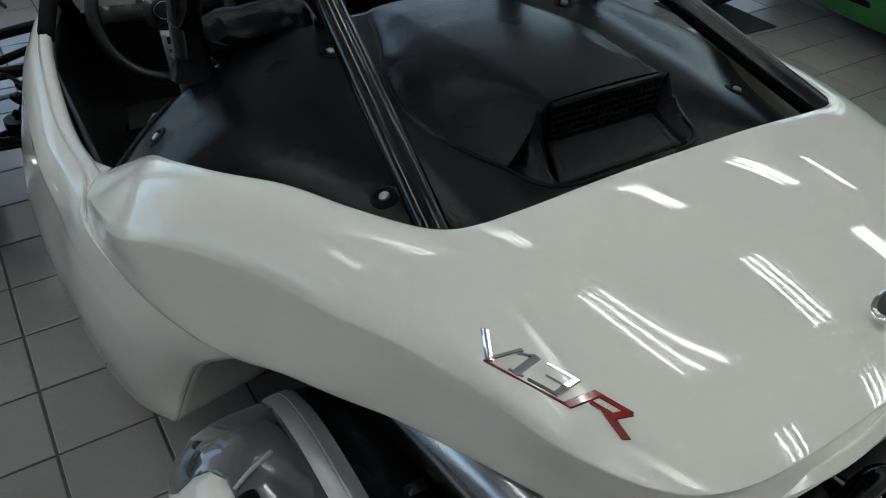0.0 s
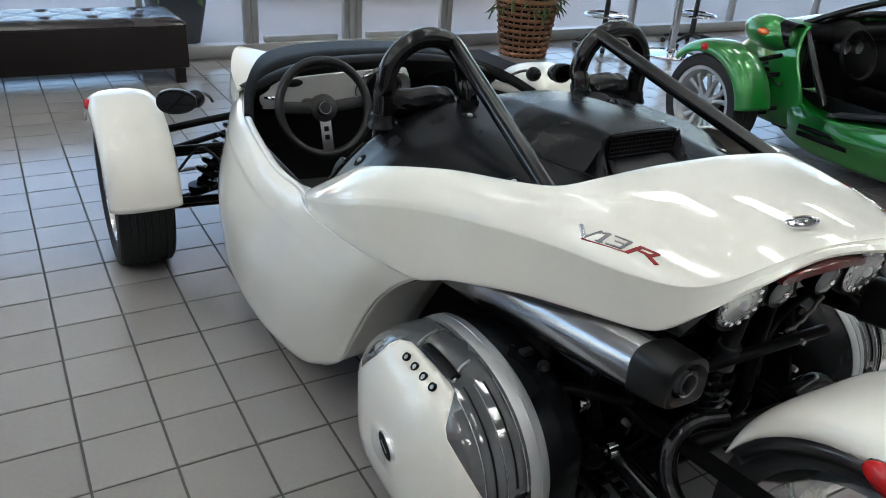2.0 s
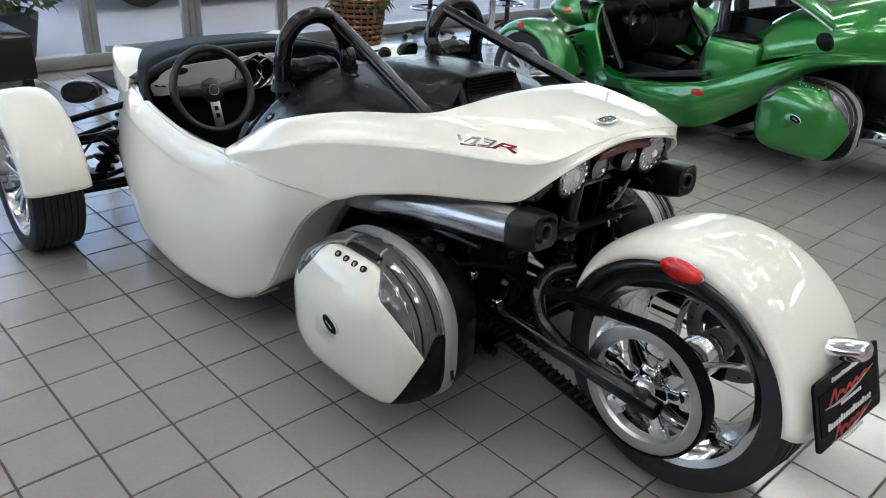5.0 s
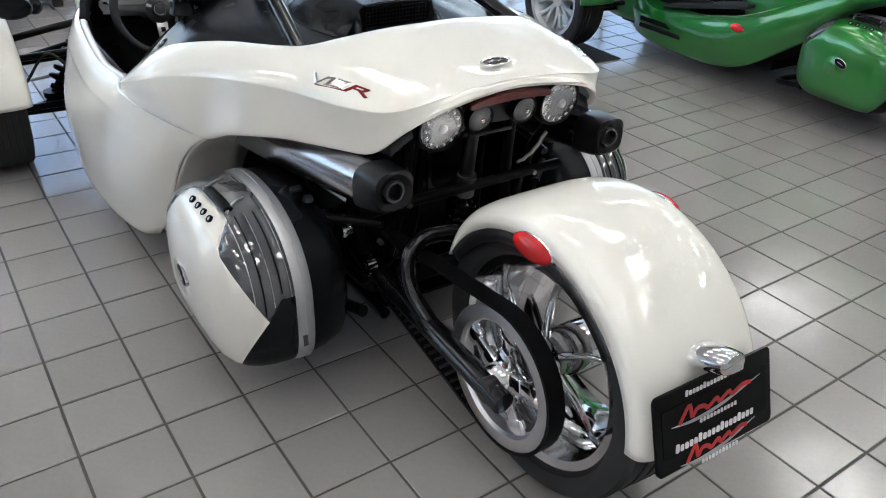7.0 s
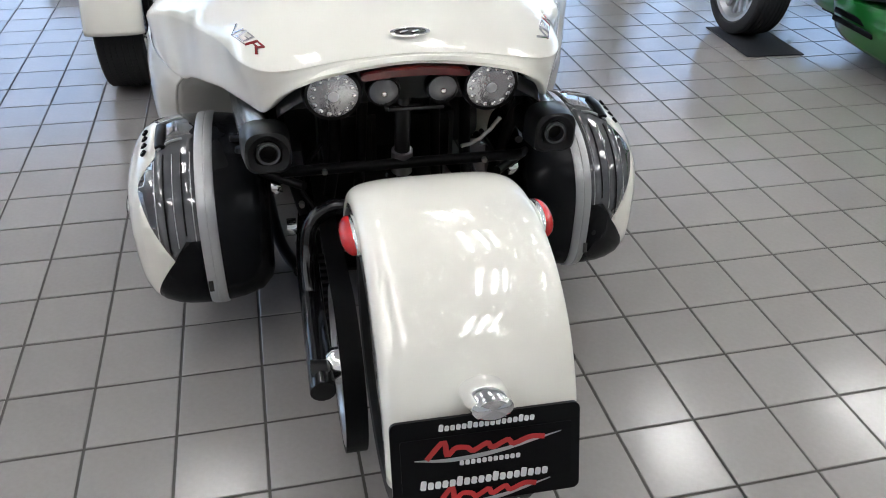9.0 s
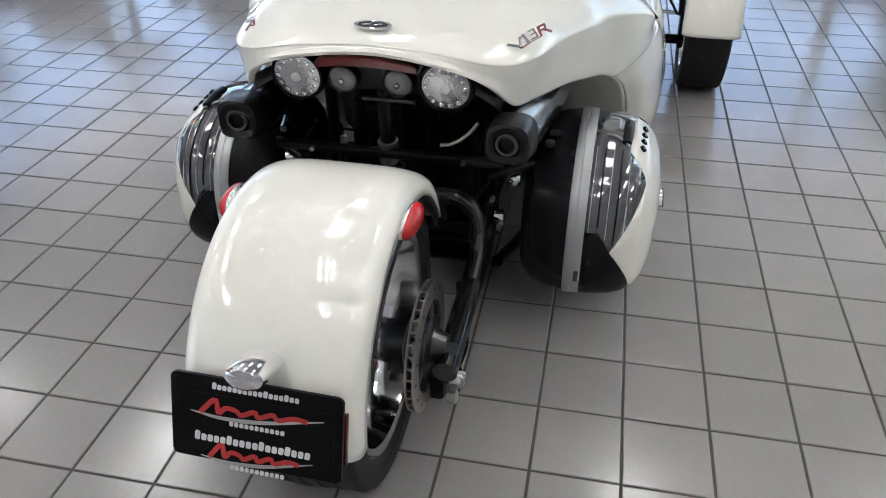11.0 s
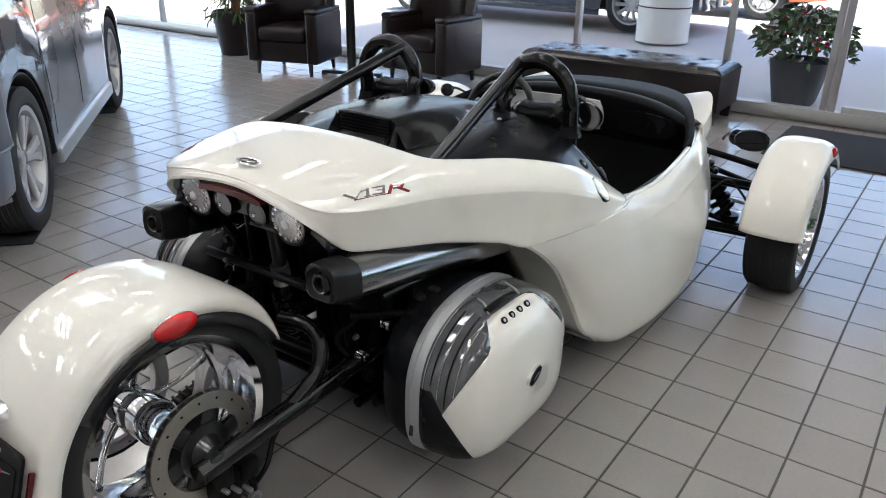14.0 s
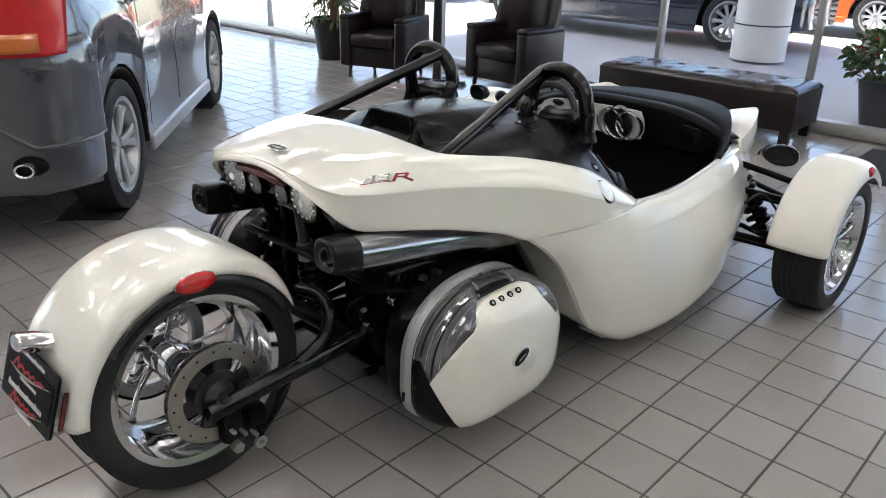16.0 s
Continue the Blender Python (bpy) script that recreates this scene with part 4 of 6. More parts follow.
        part("clamp", lathe([(-0.012, 0.012), (-0.012, 0.022), (0.012, 0.022), (0.012, 0.012)], (sx * 0.29, 0.50, 0.385), seg=18), CHROME, car, "chrome hose clamp")
        part("cable", tube([(sx * 0.2, 0.5, 0.62), (sx * 0.26, 0.52, 0.5), (sx * 0.22, 0.47, 0.42), (sx * 0.28, 0.55, 0.3)], 0.006, n=20, seg=6), MATT, car)
    part("cross_tube", tube([(-0.3, 0.47, 0.56), (0.3, 0.47, 0.56)], 0.014, smooth=False, seg=10), DEEP, car)
    for x, y, z in ((-0.2, 0.46, 0.56), (0.2, 0.46, 0.56), (-0.26, 0.5, 0.45), (0.27, 0.5, 0.44)):
        part("bolt_head", lathe([(-0.012, 0.0), (-0.012, 0.007), (0.004, 0.008), (0.004, 0.0)], (x, y, z), axis="y", seg=6), DISC, car)
    part("hose_end", tube([(-0.045, 0.432, 0.722), (0.085, 0.432, 0.722)], 0.006, smooth=False, seg=8), BLACK, car)
    part("clip_chain", tube([(0.14 + 0.012 * k, 0.46 + 0.003 * (k % 2), 0.60 + 0.0011 * k * k) for k in range(9)], 0.005, n=24, seg=6), DISC, car)
    part("bulkhead", block((0.38, 0.03, 0.5), (0, 0.86, 0.48), 0.01), DEEP, car)
    # flat pan added to deepen the floor shadow; its side tubes are frame rails
    part("shade_pan", joined(block((0.42, 0.8, 0.012), (0, 1.0, 0.16), 0.004), tube([(-0.21, 0.56, 0.165), (-0.21, 1.42, 0.165)], 0.016, smooth=False), tube([(0.21, 0.56, 0.165), (0.21, 1.42, 0.165)], 0.016, smooth=False)), DEEP, car, "black pan added to shade the floor, between low frame rails")
    shock = part("shock_absorber", tube([(-0.004, 0.468, 0.76), (-0.004, 0.496, 0.53)], 0.02, smooth=False, seg=14), BLACK, car, "rear shock absorber with a black spring")
    part("damper_rod", tube([(-0.004, 0.496, 0.53), (-0.004, 0.528, 0.34)], 0.014, smooth=False, seg=12), BLACK, shock)
    part("reservoir", tube([(-0.004, 0.486, 0.588), (-0.004, 0.495, 0.527)], 0.027, smooth=False, seg=18), STEEL, shock, "bright damper collar")
    part("spring", coil((-0.004, 0.498, 0.52), (-0.004, 0.526, 0.35), 0.036, 7, 0.008), GLOSS, shock)
    part("bolt", lathe([(-0.045, 0.0), (-0.045, 0.009), (0.045, 0.009), (0.045, 0.0)], (-0.004, 0.462, 0.715), seg=10), BLACK, shock)
    # number plate holder with a dealer's card
    tilt = Matrix.Translation((-0.008, -0.372, 0.438)) @ pose(0, 0, 0, 90 - 18, 0, -1.0)
    plate = part("plate_frame", outline_plate(rounded_rect(0.328, 0.166, 0.012), 0.007, tilt), DEEP, car, "black plate frame with a dealer card")
    part("card", outline_plate(rounded_rect(0.296, 0.1, 0.004), 0.002, tilt @ Matrix.Translation((0, 0.0, 0.007))), MATT, plate)
    def bar(x, y, w, h, mat, turn=0.0, z=0.0095):
        part("print_bar", outline_plate(rounded_rect(w, h, min(w, h) * 0.3, 3), 0.0006, tilt @ Matrix.Translation((x, y, z)) @ pose(0, 0, 0, 0, 0, turn)), mat, plate)
    for x0, y, h, w, count, z in ((-0.078, 0.0665, 0.013, 0.0098, 17, 0.0075), (-0.112, -0.036, 0.018, 0.0125, 18, 0.0095)):
        for k in range(count):
            tall = k in (0, 5, 10, 14)
            bar(x0 + k * w, y + (0.0 if tall else -0.12 * h), w * 0.8, h * (1.0 if tall else 0.76), WHITE_INK, -8, z=z)
    def stroke(points, r, mat, z=0.0095):
        bm = tube([(*p, z) for p in points], r, n=40, seg=8)
        bmesh.ops.scale(bm, vec=(1, 1, 0.08), verts=bm.verts, space=Matrix.Translation((0, 0, -z)))
        part("print_stroke", moved(bm, tilt), mat, plate)
    for y, s in ((0.022, 1.0), (-0.066, 0.85)):
        stroke([(-0.125 * s, y - 0.010), (-0.06 * s, y - 0.016), (0.02, y - 0.010), (0.13 * s, y + 0.012)], lambda u: 0.0035 * math.sin(math.pi * (0.03 + 0.94 * u)) + 0.0006, SILVER)
        stroke([(-0.105 * s, y - 0.010), (-0.075 * s, y + 0.020), (-0.07 * s, y - 0.006), (-0.055 * s, y + 0.006), (-0.035 * s, y + 0.004), (-0.025 * s, y - 0.003), (0.0, y + 0.008), (0.008 * s, y - 0.002), (0.035 * s, y + 0.009), (0.045 * s, y + 0.0), (0.075 * s, y + 0.009), (0.10 * s, y + 0.006)], 0.0048, RED_INK, 0.0105)
        for k in range(11):
            bar(-0.045 + 0.0098 * k, y - 0.024, 0.0075, 0.009, WHITE_INK, -6)
    lampm = Matrix.Translation((-0.008, -0.343, 0.548)) @ pose(0, 0, 0, -18, 0, 0)
    part("plate_lamp", moved(joined(moved(lathe([(-0.05, 0.0), (-0.05, 0.02), (-0.044, 0.026), (0.0, 0.03), (0.03, 0.03), (0.03, 0.0)], axis="y", seg=28), Matrix.Diagonal((1.35, 1, 0.85, 1)))), lampm), CHROME, plate, "chrome plate lamp")
    part("plate_reflector", block((0.008, 0.012, 0.10), (0.153, -0.36, 0.425), 0.002, turn=pose(0, 0, 0, -18, 0, 0)), DARK_RED, plate)
    return car



def cover_height(x, y):
    """Height of the black engine cover, without its scoop."""
    def plain(e):
        return 0.902 - 2.2 * max(0.0, e - 0.24) ** 2 - 0.075 * (1.33 - y) - 1.6 * max(0.0, y - 1.36) ** 1.5 * (1 + 4 * e)
    e, z = abs(x), plain(abs(x))
    if e > 0.31 and 0.80 < y < 1.44:
        # beside the hoops the cover lies up against the white panel's edge
        lim = side_limit(y)
        k = min((y - 0.80) / 0.42, 1.0, max(0.0, (1.435 - y) / 0.035))
        lift = max(0.0, along([(p[1], p[2]) for p in TAIL_EDGE[:8]], y) - 0.007 - plain(lim))
        z += k * k * (3 - 2 * k) * lift * min((e - 0.31) / (lim - 0.31), 1.0) ** 1.4
    return z


def along(table, y):
    """Straight interpolation in a short table of (y, value), y falling."""
    for (ya, va), (yb, vb) in zip(table[:-1], table[1:]):
        if yb <= y <= ya:
            return va + (vb - va) * (ya - y) / (ya - yb)
    return table[0][1] if y > table[0][0] else table[-1][1]


SCOOP_FOOT = [(1.40, 0.112), (1.34, 0.124), (1.285, 0.140), (1.24, 0.155), (1.17, 0.188), (1.10, 0.208), (1.03, 0.214), (0.97, 0.206), (0.90, 0.180), (0.866, 0.162), (0.83, 0.145)]
SCOOP_RIM = [(1.40, 0.085), (1.285, 0.090), (1.17, 0.084), (1.06, 0.084), (0.97, 0.089), (0.90, 0.095), (0.866, 0.099)]
SCOOP_RISE = [(1.40, 0.0), (1.34, 0.016), (1.285, 0.030), (1.17, 0.050), (1.06, 0.064), (0.97, 0.074), (0.90, 0.081), (0.866, 0.084)]
MOUTH = 0.866


def scoop_height(x, y):
    """Rise of the scoop over the cover: a flat top, flanks that swell at the front and hollow towards the mouth."""
    e = abs(x)
    foot, rim, rise = along(SCOOP_FOOT, y), along(SCOOP_RIM, y), along(SCOOP_RISE, y)
    if e <= rim:
        return rise + 0.003 * (1 - (e / rim) ** 2)
    if e >= foot:
        return 0.0
    t = (foot - e) / (foot - rim)
    full = max(0.0, math.sin(0.5 * math.pi * t)) ** 0.8
    hollow = 0.55 * t + 0.45 * t * t * (3 - 2 * t)
    k = min(max((y - 0.89) / 0.24, 0.0), 1.0)
    return rise * (hollow + (full - hollow) * k * k * (3 - 2 * k))


def side_limit(y):
    """Half width of the cover at y: where it dives under the white panel."""
    pts = [(p[1], p[0]) for p in TAIL_EDGE]
    for (ya, xa), (yb, xb) in zip(pts[:-1], pts[1:]):
        if yb <= y <= ya:
            return xa + (xb - xa) * (ya - y) / max(ya - yb, 1e-6)
    return 0.60 if y > 1.4 else 0.35


def cockpit(car):
    """Engine cover, roll hoops, seats, dashboard and wheel of the white roadster."""
    rows = []
    levels = [0.70 + 0.0125 * i for i in range(13)] + [MOUTH - 0.0001, MOUTH + 0.0001] + [0.875 + (1.455 - 0.875) * i / 70 for i in range(71)]
    for y in levels:
        lim = side_limit(max(y, 0.72)) + 0.004
        row = []
        for j in range(161):
            x = lim * (-1 + 2 * j / 160)
            z = cover_height(x, y)
            if y > MOUTH:
                z += scoop_height(x, y)
            elif y > 0.815:
                # cheeks that run out beside the mouth
                e = abs(x)
                z += max(0.0, 0.084 * ((y - 0.815) / (MOUTH - 0.815)) ** 1.3 * max(0.0, 1 - abs(e - 0.117 - 0.3 * (MOUTH - y)) / 0.019))
            row.append(Vector((x, y, z)))
        rows.append(row)
    cover = part("engine_cover", sheet(rows), GRAIN, car, "grained black engine cover", thick=0.006)
    front = []
    for j in range(61):
        x = 0.60 * (-1 + 2 * j / 60)
        z = cover_height(x, 1.455)
        front.append([Vector((x, 1.452, z)), Vector((x * 0.99, 1.475, z - 0.012)), Vector((x * 0.97, 1.46, z - 0.06)), Vector((x * 0.9, 1.44, 0.3)), Vector((x * 0.9, 1.44, 0.13))])
    part("cockpit_bulkhead", sheet(front), VINYL, car, thick=0.006)
    # scoop mouth
    zt, zb = cover_height(0, MOUTH) + scoop_height(0.09, MOUTH + 0.001), cover_height(0, MOUTH)
    part("scoop_back", block((0.196, 0.003, 0.05), (0, MOUTH - 0.0015, zt - 0.032)), DEEP, cover)
    part("scoop_brow", tube([(-0.099, MOUTH - 0.004, zt - 0.006), (0, MOUTH - 0.008, zt - 0.002), (0.099, MOUTH - 0.004, zt - 0.006)], 0.0055, n=12, seg=8), GRAIN, cover)
    apron = [[Vector((x, MOUTH - 0.0035, zt - 0.056)), Vector((x * 1.03, MOUTH - 0.02, zt - 0.066)), Vector((x * 1.10, MOUTH - 0.045, zb + 0.004)), Vector((x * 1.18, MOUTH - 0.066, zb - 0.005))] for x in (-0.100 + 0.2 * k / 12 for k in range(13))]
    part("scoop_apron", sheet([spline(r, 8) for r in apron]), GRAIN, cover, thick=0.003)
    bead = [(SCOOP_FOOT[k][1] + 0.002, SCOOP_FOOT[k][0]) for k in range(1, 10)]
    bead = [(-x, y) for x, y in bead] + [(-0.148, 0.822), (-0.118, 0.799), (-0.06, 0.792), (0.06, 0.792), (0.118, 0.799), (0.148, 0.822)] + list(reversed(bead))
    part("scoop_seam", tube([(x, y, cover_height(x, y) - 0.0005) for x, y in bead], 0.0042, n=160, seg=8), GRAIN, cover)
    for k in range(19):
        part("grille_bar", block((0.0022, 0.003, 0.048), (-0.0945 + 0.0105 * k, MOUTH - 0.0045, zt - 0.032)), BLACK, cover)
    for k in range(5):
        part("grille_bar", block((0.194, 0.003, 0.0022), (0, MOUTH - 0.0055, zt - 0.053 + 0.0104 * k)), BLACK, cover)
    for x, y in ((-0.329, 0.90), (0.329, 0.90), (-0.24, 1.257), (0.24, 1.257), (-0.524, 1.32), (0.524, 1.32), (-0.36, 1.41), (0.36, 1.41)):
        z = cover_height(x, y)
        g = Vector((cover_height(x - 0.01, y) - cover_height(x + 0.01, y), cover_height(x, y - 0.01) - cover_height(x, y + 0.01), 0.02)).normalized()
        m = Matrix.Translation((x, y, z + scoop_height(x, y))) @ g.to_track_quat("Z", "Y").to_matrix().to_4x4()
        ring = part("screw_cup", moved(lathe([(0.0, 0.011), (0.003, 0.015), (0.001, 0.02), (-0.004, 0.02), (-0.004, 0.0), (-0.001, 0.0)], axis="z", seg=24), m), MATT, cover)
        part("screw", moved(lathe([(-0.002, 0.0), (-0.002, 0.008), (0.004, 0.007), (0.0055, 0.004), (0.004, 0.0)], axis="z", seg=14), m), STEEL, ring)
    for sx in (-1, 1):
        part("cover_lip", tube([(sx * (0.475 + 0.012 * k), 1.396, cover_height(0.475 + 0.012 * k, 1.396) + 0.001) for k in range(10)], 0.007, n=30, seg=8), GRAIN, cover, "rolled edge of the cover")
        # roll hoop with its stay
        pts = [(sx * 0.434, 1.385, 0.80), (sx * 0.434, 1.38, 0.93)]
        for k in range(9):
            a = radians(180 - 180 * k / 8)
            pts.append((sx * (0.314 - 0.12 * math.cos(a)), 1.372 - 0.006 * math.sin(a), 0.958 + 0.122 * math.sin(a)))
        pts = pts + [(sx * 0.194, 1.352, 0.93), (sx * 0.194, 1.345, 0.82)]
        hoop = part("roll_hoop", tube(pts, 0.0265, n=64, seg=18), GLOSS, car, "gloss black roll hoop")
        part("hoop_boot", lathe([(0.0, 0.040), (0.008, 0.038), (0.014, 0.034), (0.035, 0.031), (0.036, 0.0), (0.0, 0.0)], (sx * 0.434, 1.384, 0.848), axis="z", seg=28), GRAIN, hoop)
        part("hoop_boot", lathe([(0.0, 0.037), (0.008, 0.036), (0.014, 0.032), (0.03, 0.030), (0.031, 0.0), (0.0, 0.0)], (sx * 0.194, 1.348, 0.885), axis="z", seg=28), GRAIN, hoop)
        part("hoop_stay", tube([(sx * 0.245, 1.36, 1.066), (sx * 0.346, 0.69, 0.864)], 0.0205, smooth=False, seg=18), GLOSS, hoop, "gloss black hoop stay")
        pad = part("headrest", moved(sheet([[Vector((0.104 * c * math.copysign(abs(math.cos(a)) ** 0.6, math.cos(a)), u, 0.034 * c * math.copysign(abs(math.sin(a)) ** 0.7, math.sin(a)) + 0.003 * math.cos(9 * a))) for a in (2 * math.pi * q / 48 for q in range(48))] for u, c in ((-0.036, 0.02), (-0.036, 0.7), (-0.030, 0.9), (-0.012, 1.0), (0.012, 1.0), (0.030, 0.9), (0.036, 0.7), (0.036, 0.02))], wrap=True, cap=True), Matrix.Translation((sx * 0.31, 1.40, 0.898)) @ pose(0, 0, 0, 25, 0, 0)), GRAIN, car, "black padded headrest")
        part("headrest_stalk", block((0.05, 0.02, 0.03), (sx * 0.31, 1.39, 0.868), 0.005), CHROME, pad)
        # seats
        seat = part("seat", joined(block((0.42, 0.5, 0.14), (sx * 0.29, 1.82, 0.20), 0.05, 3), block((0.42, 0.13, 0.56), (sx * 0.29, 1.55, 0.45), 0.05, 3, turn=pose(0, 0, 0, 14, 0, 0))), VINYL, car, "black bucket seat")
        for k in (-1, 1):
            part("bolster", moved(ball((0.045, 0.06, 0.26)), Matrix.Translation((sx * 0.29 + k * 0.19, 1.6, 0.46)) @ pose(0, 0, 0, 14, 0, 0)), VINYL, seat)
    tub = [[(x, y, z) for x, z in ((-0.605, 0.635), (-0.58, 0.16), (0.0, 0.13), (0.58, 0.16), (0.605, 0.635))] for y in (1.44, 1.8, 2.1)]
    tub += [[(x * 0.86, 2.45, z) for x, z in ((-0.605, 0.655), (-0.58, 0.18), (0.0, 0.16), (0.58, 0.18), (0.605, 0.655))], [(x * 0.7, 2.62, z) for x, z in ((-0.60, 0.6), (-0.58, 0.4), (0.0, 0.4), (0.58, 0.4), (0.60, 0.6))]]
    part("cockpit_tub", sheet([[Vector(p) for p in r] for r in tub]), VINYL, car, thick=0.01)
    part("floor_pan", block((0.88, 0.9, 0.012), (0, 2.06, 0.2), 0.004), VINYL, car)
    part("footwell", block((0.98, 0.03, 0.46), (0, 2.52, 0.42), 0.01), VINYL, car)
    part("tunnel", block((0.16, 1.0, 0.2), (0, 1.95, 0.25), 0.05, 3), VINYL, car)
    # dashboard
    dash = []
    for i in range(49):
        x = -0.53 + 1.06 * i / 48
        e = abs(x) / 0.53
        top = 0.775 - 0.085 * e ** 3
        y = 2.36 - 0.03 * e * e
        dash.append([Vector((x, y + 0.14, top + 0.0)), Vector((x, y + 0.05, top + 0.018)), Vector((x, y + 0.005, top + 0.008)), Vector((x, y, top - 0.015)), Vector((x, y + 0.02, 0.66)), Vector((x, y + 0.05, 0.585)), Vector((x, y + 0.12, 0.55))])
    board = part("dashboard", sheet([spline(r, 22) for r in dash]), MATT, car, "grained black dashboard", thick=0.01)
    face = Matrix.Translation((-0.225, 2.352, 0.682)) @ pose(0, 0, 0, 98, 0, 0)
    pts = [(-0.265, -0.02), (-0.25, -0.046), (-0.2, -0.058), (0.28, -0.066), (0.335, -0.05), (0.35, 0.0), (0.335, 0.056), (0.28, 0.072), (-0.12, 0.06), (-0.22, 0.035), (-0.258, 0.012)]
    pts = [(p.x, p.y) for p in spline([(*p, 0) for p in pts + pts[:1]], 60)[:-1]]
    face_part = part("dash_panel", outline_plate(pts, 0.01, face), PANEL, board, "silver instrument panel")
    gm = face @ Matrix.Translation((0.225, 0.002, 0.01)) @ Matrix.Scale(1.22, 4)
    part("dial", moved(lathe([(0.0, 0.0), (0.0, 0.058), (0.012, 0.058), (0.012, 0.0)], axis="z", seg=40), gm), DIAL, board, "dark round dial")
    part("dial_ring", moved(lathe([(0.0, 0.056), (0.0, 0.068), (0.018, 0.066), (0.02, 0.06), (0.012, 0.056)], axis="z", seg=40), gm), CHROME, board, "chrome dial ring")
    part("dial_ring", moved(lathe([(0.0, 0.05), (0.0, 0.058), (0.016, 0.057), (0.018, 0.053), (0.01, 0.05)], axis="z", seg=40), gm @ Matrix.Translation((0.045, -0.004, 0))), CHROME, board, "chrome dial ring")
    part("dial_ring", moved(lathe([(0.0, 0.05), (0.0, 0.058), (0.016, 0.057), (0.018, 0.053), (0.01, 0.05)], axis="z", seg=40), gm @ Matrix.Translation((-0.04, -0.002, 0))), CHROME, board, "chrome dial ring")
    part("dial_needle", moved(block((0.003, 0.045, 0.002), (0.01, -0.012, 0.014), turn=pose(0, 0, 0, 0, 0, 35)), gm), WHITE_INK, board)
    gl = Matrix.Translation((0.335, 2.349, 0.672)) @ pose(0, 0, 0, 98, 0, -4)
    pts = [(-0.13, -0.045), (0.05, -0.05), (0.12, -0.03), (0.14, 0.01), (0.1, 0.045), (0.0, 0.058), (-0.12, 0.05), (-0.14, 0.0)]
    pts = [(p.x, p.y) for p in spline([(*p, 0) for p in pts + pts[:1]], 44)[:-1]]
    part("glovebox_door", outline_plate(pts, 0.012, gl), GRAIN, board, "black oval glovebox lid")
    part("glovebox_lock", moved(lathe([(0.0, 0.0), (0.0, 0.016), (0.018, 0.014), (0.016, 0.009), (0.018, 0.0)], axis="z", seg=20), gl @ Matrix.Translation((0.01, 0.008, 0.008)) @ Matrix.Diagonal((1, 1.4, 1, 1))), GLOSS, board)
    part("key_lever", tube([(-0.47, 2.345, 0.672), (-0.455, 2.33, 0.672), (-0.435, 2.325, 0.67)], 0.006, n=8, seg=8), CHROME, board)
    part("vent", moved(ball((0.05, 0.02, 0.022)), Matrix.Translation((-0.36, 2.35, 0.722))), VINYL, board)
    # steering wheel
    c = Vector((-0.306, 2.155, 0.672))
    m = Matrix.Translation(c) @ pose(0, 0, 0, 90 - 20, 0, 0)
    ring = [m @ Vector((0.168 * math.cos(a), 0.168 * math.sin(a), 0)) for a in (2 * math.pi * k / 48 for k in range(48))]
    rows = []
    for k, p in enumerate(ring):
        a = 2 * math.pi * k / 48
        d = (m.to_3x3() @ Vector((math.cos(a), math.sin(a), 0)))
        ax = m.to_3x3() @ Vector((0, 0, 1))
        rows.append([p + 0.0165 * (math.cos(b) * d + math.sin(b) * ax) for b in (2 * math.pi * q / 14 for q in range(14))])
    steer = part("steering_wheel", sheet(rows + rows[:1], wrap=True), VINYL, car, "black sports steering wheel")
    for ang in (5, 175, 270):
        part("spoke", moved(joined(block((0.125, 0.042, 0.005), (0.09, 0, -0.012), 0.002)), m @ pose(0, 0, 0, 0, 0, ang)), BLACK if ang != 270 else STEEL, steer)
        if ang == 270:
            for q in (0.075, 0.105):
                part("spoke_hole", moved(block((0.018, 0.018, 0.007), (q, 0, -0.012), 0.001), m @ pose(0, 0, 0, 0, 0, ang)), DEEP, steer)
    part("boss", moved(lathe([(-0.03, 0.0), (-0.03, 0.05), (-0.008, 0.05), (-0.004, 0.03), (0.004, 0.026), (0.006, 0.0)], axis="z", seg=28), m), BLACK, steer)
    part("horn_ring", moved(lathe([(0.0, 0.0205), (0.0, 0.0225), (0.008, 0.0222), (0.008, 0.0205)], axis="z", seg=28), m), CHROME, steer)
    part("column", tube([c, c + Vector((0.0, 0.25, -0.06))], 0.03, smooth=False, seg=14), VINYL, car)
    # cowl in front of the dashboard with its low screen
    cowl = []
    for i in range(-3, 52):
        x = min(max(-1 + 2 * i / 48, -1), 1)
        drop = 0.03 * max(0, -i, i - 48)
        e = abs(x)
        xr = 0.56 * x
        y0 = 2.43 + 0.09 * (1 - e ** 2)
        fin = max(0.0, (e - 0.6) / 0.4)
        out = 1 + 0.25 * drop
        row = [Vector((xr * 0.98, y0 + 0.02 - 0.02 * e, 0.70 - 0.02 * fin)), Vector((xr * 0.93, 2.62 + 0.1 * (1 - e * e), 0.715)), Vector((xr * 0.80, 2.84 + 0.06 * (1 - e * e), 0.705 + 0.037 * fin)),
               Vector((xr * 0.695, 2.905 + 0.08 * (1 - e * e), 0.68 + 0.046 * fin)), Vector((xr * 0.63, 3.00 + 0.08 * (1 - e * e), 0.60 - 0.05 * e)), Vector((xr * 0.45, 3.13 + 0.04 * (1 - e * e), 0.46))]
        cowl.append([Vector((p.x * out, p.y, p.z - drop)) for p in row])
    part("nose_cowl", sheet([spline(r, 26) for r in cowl]), PEARL, car, "pearl white nose cowl", thick=0.008)
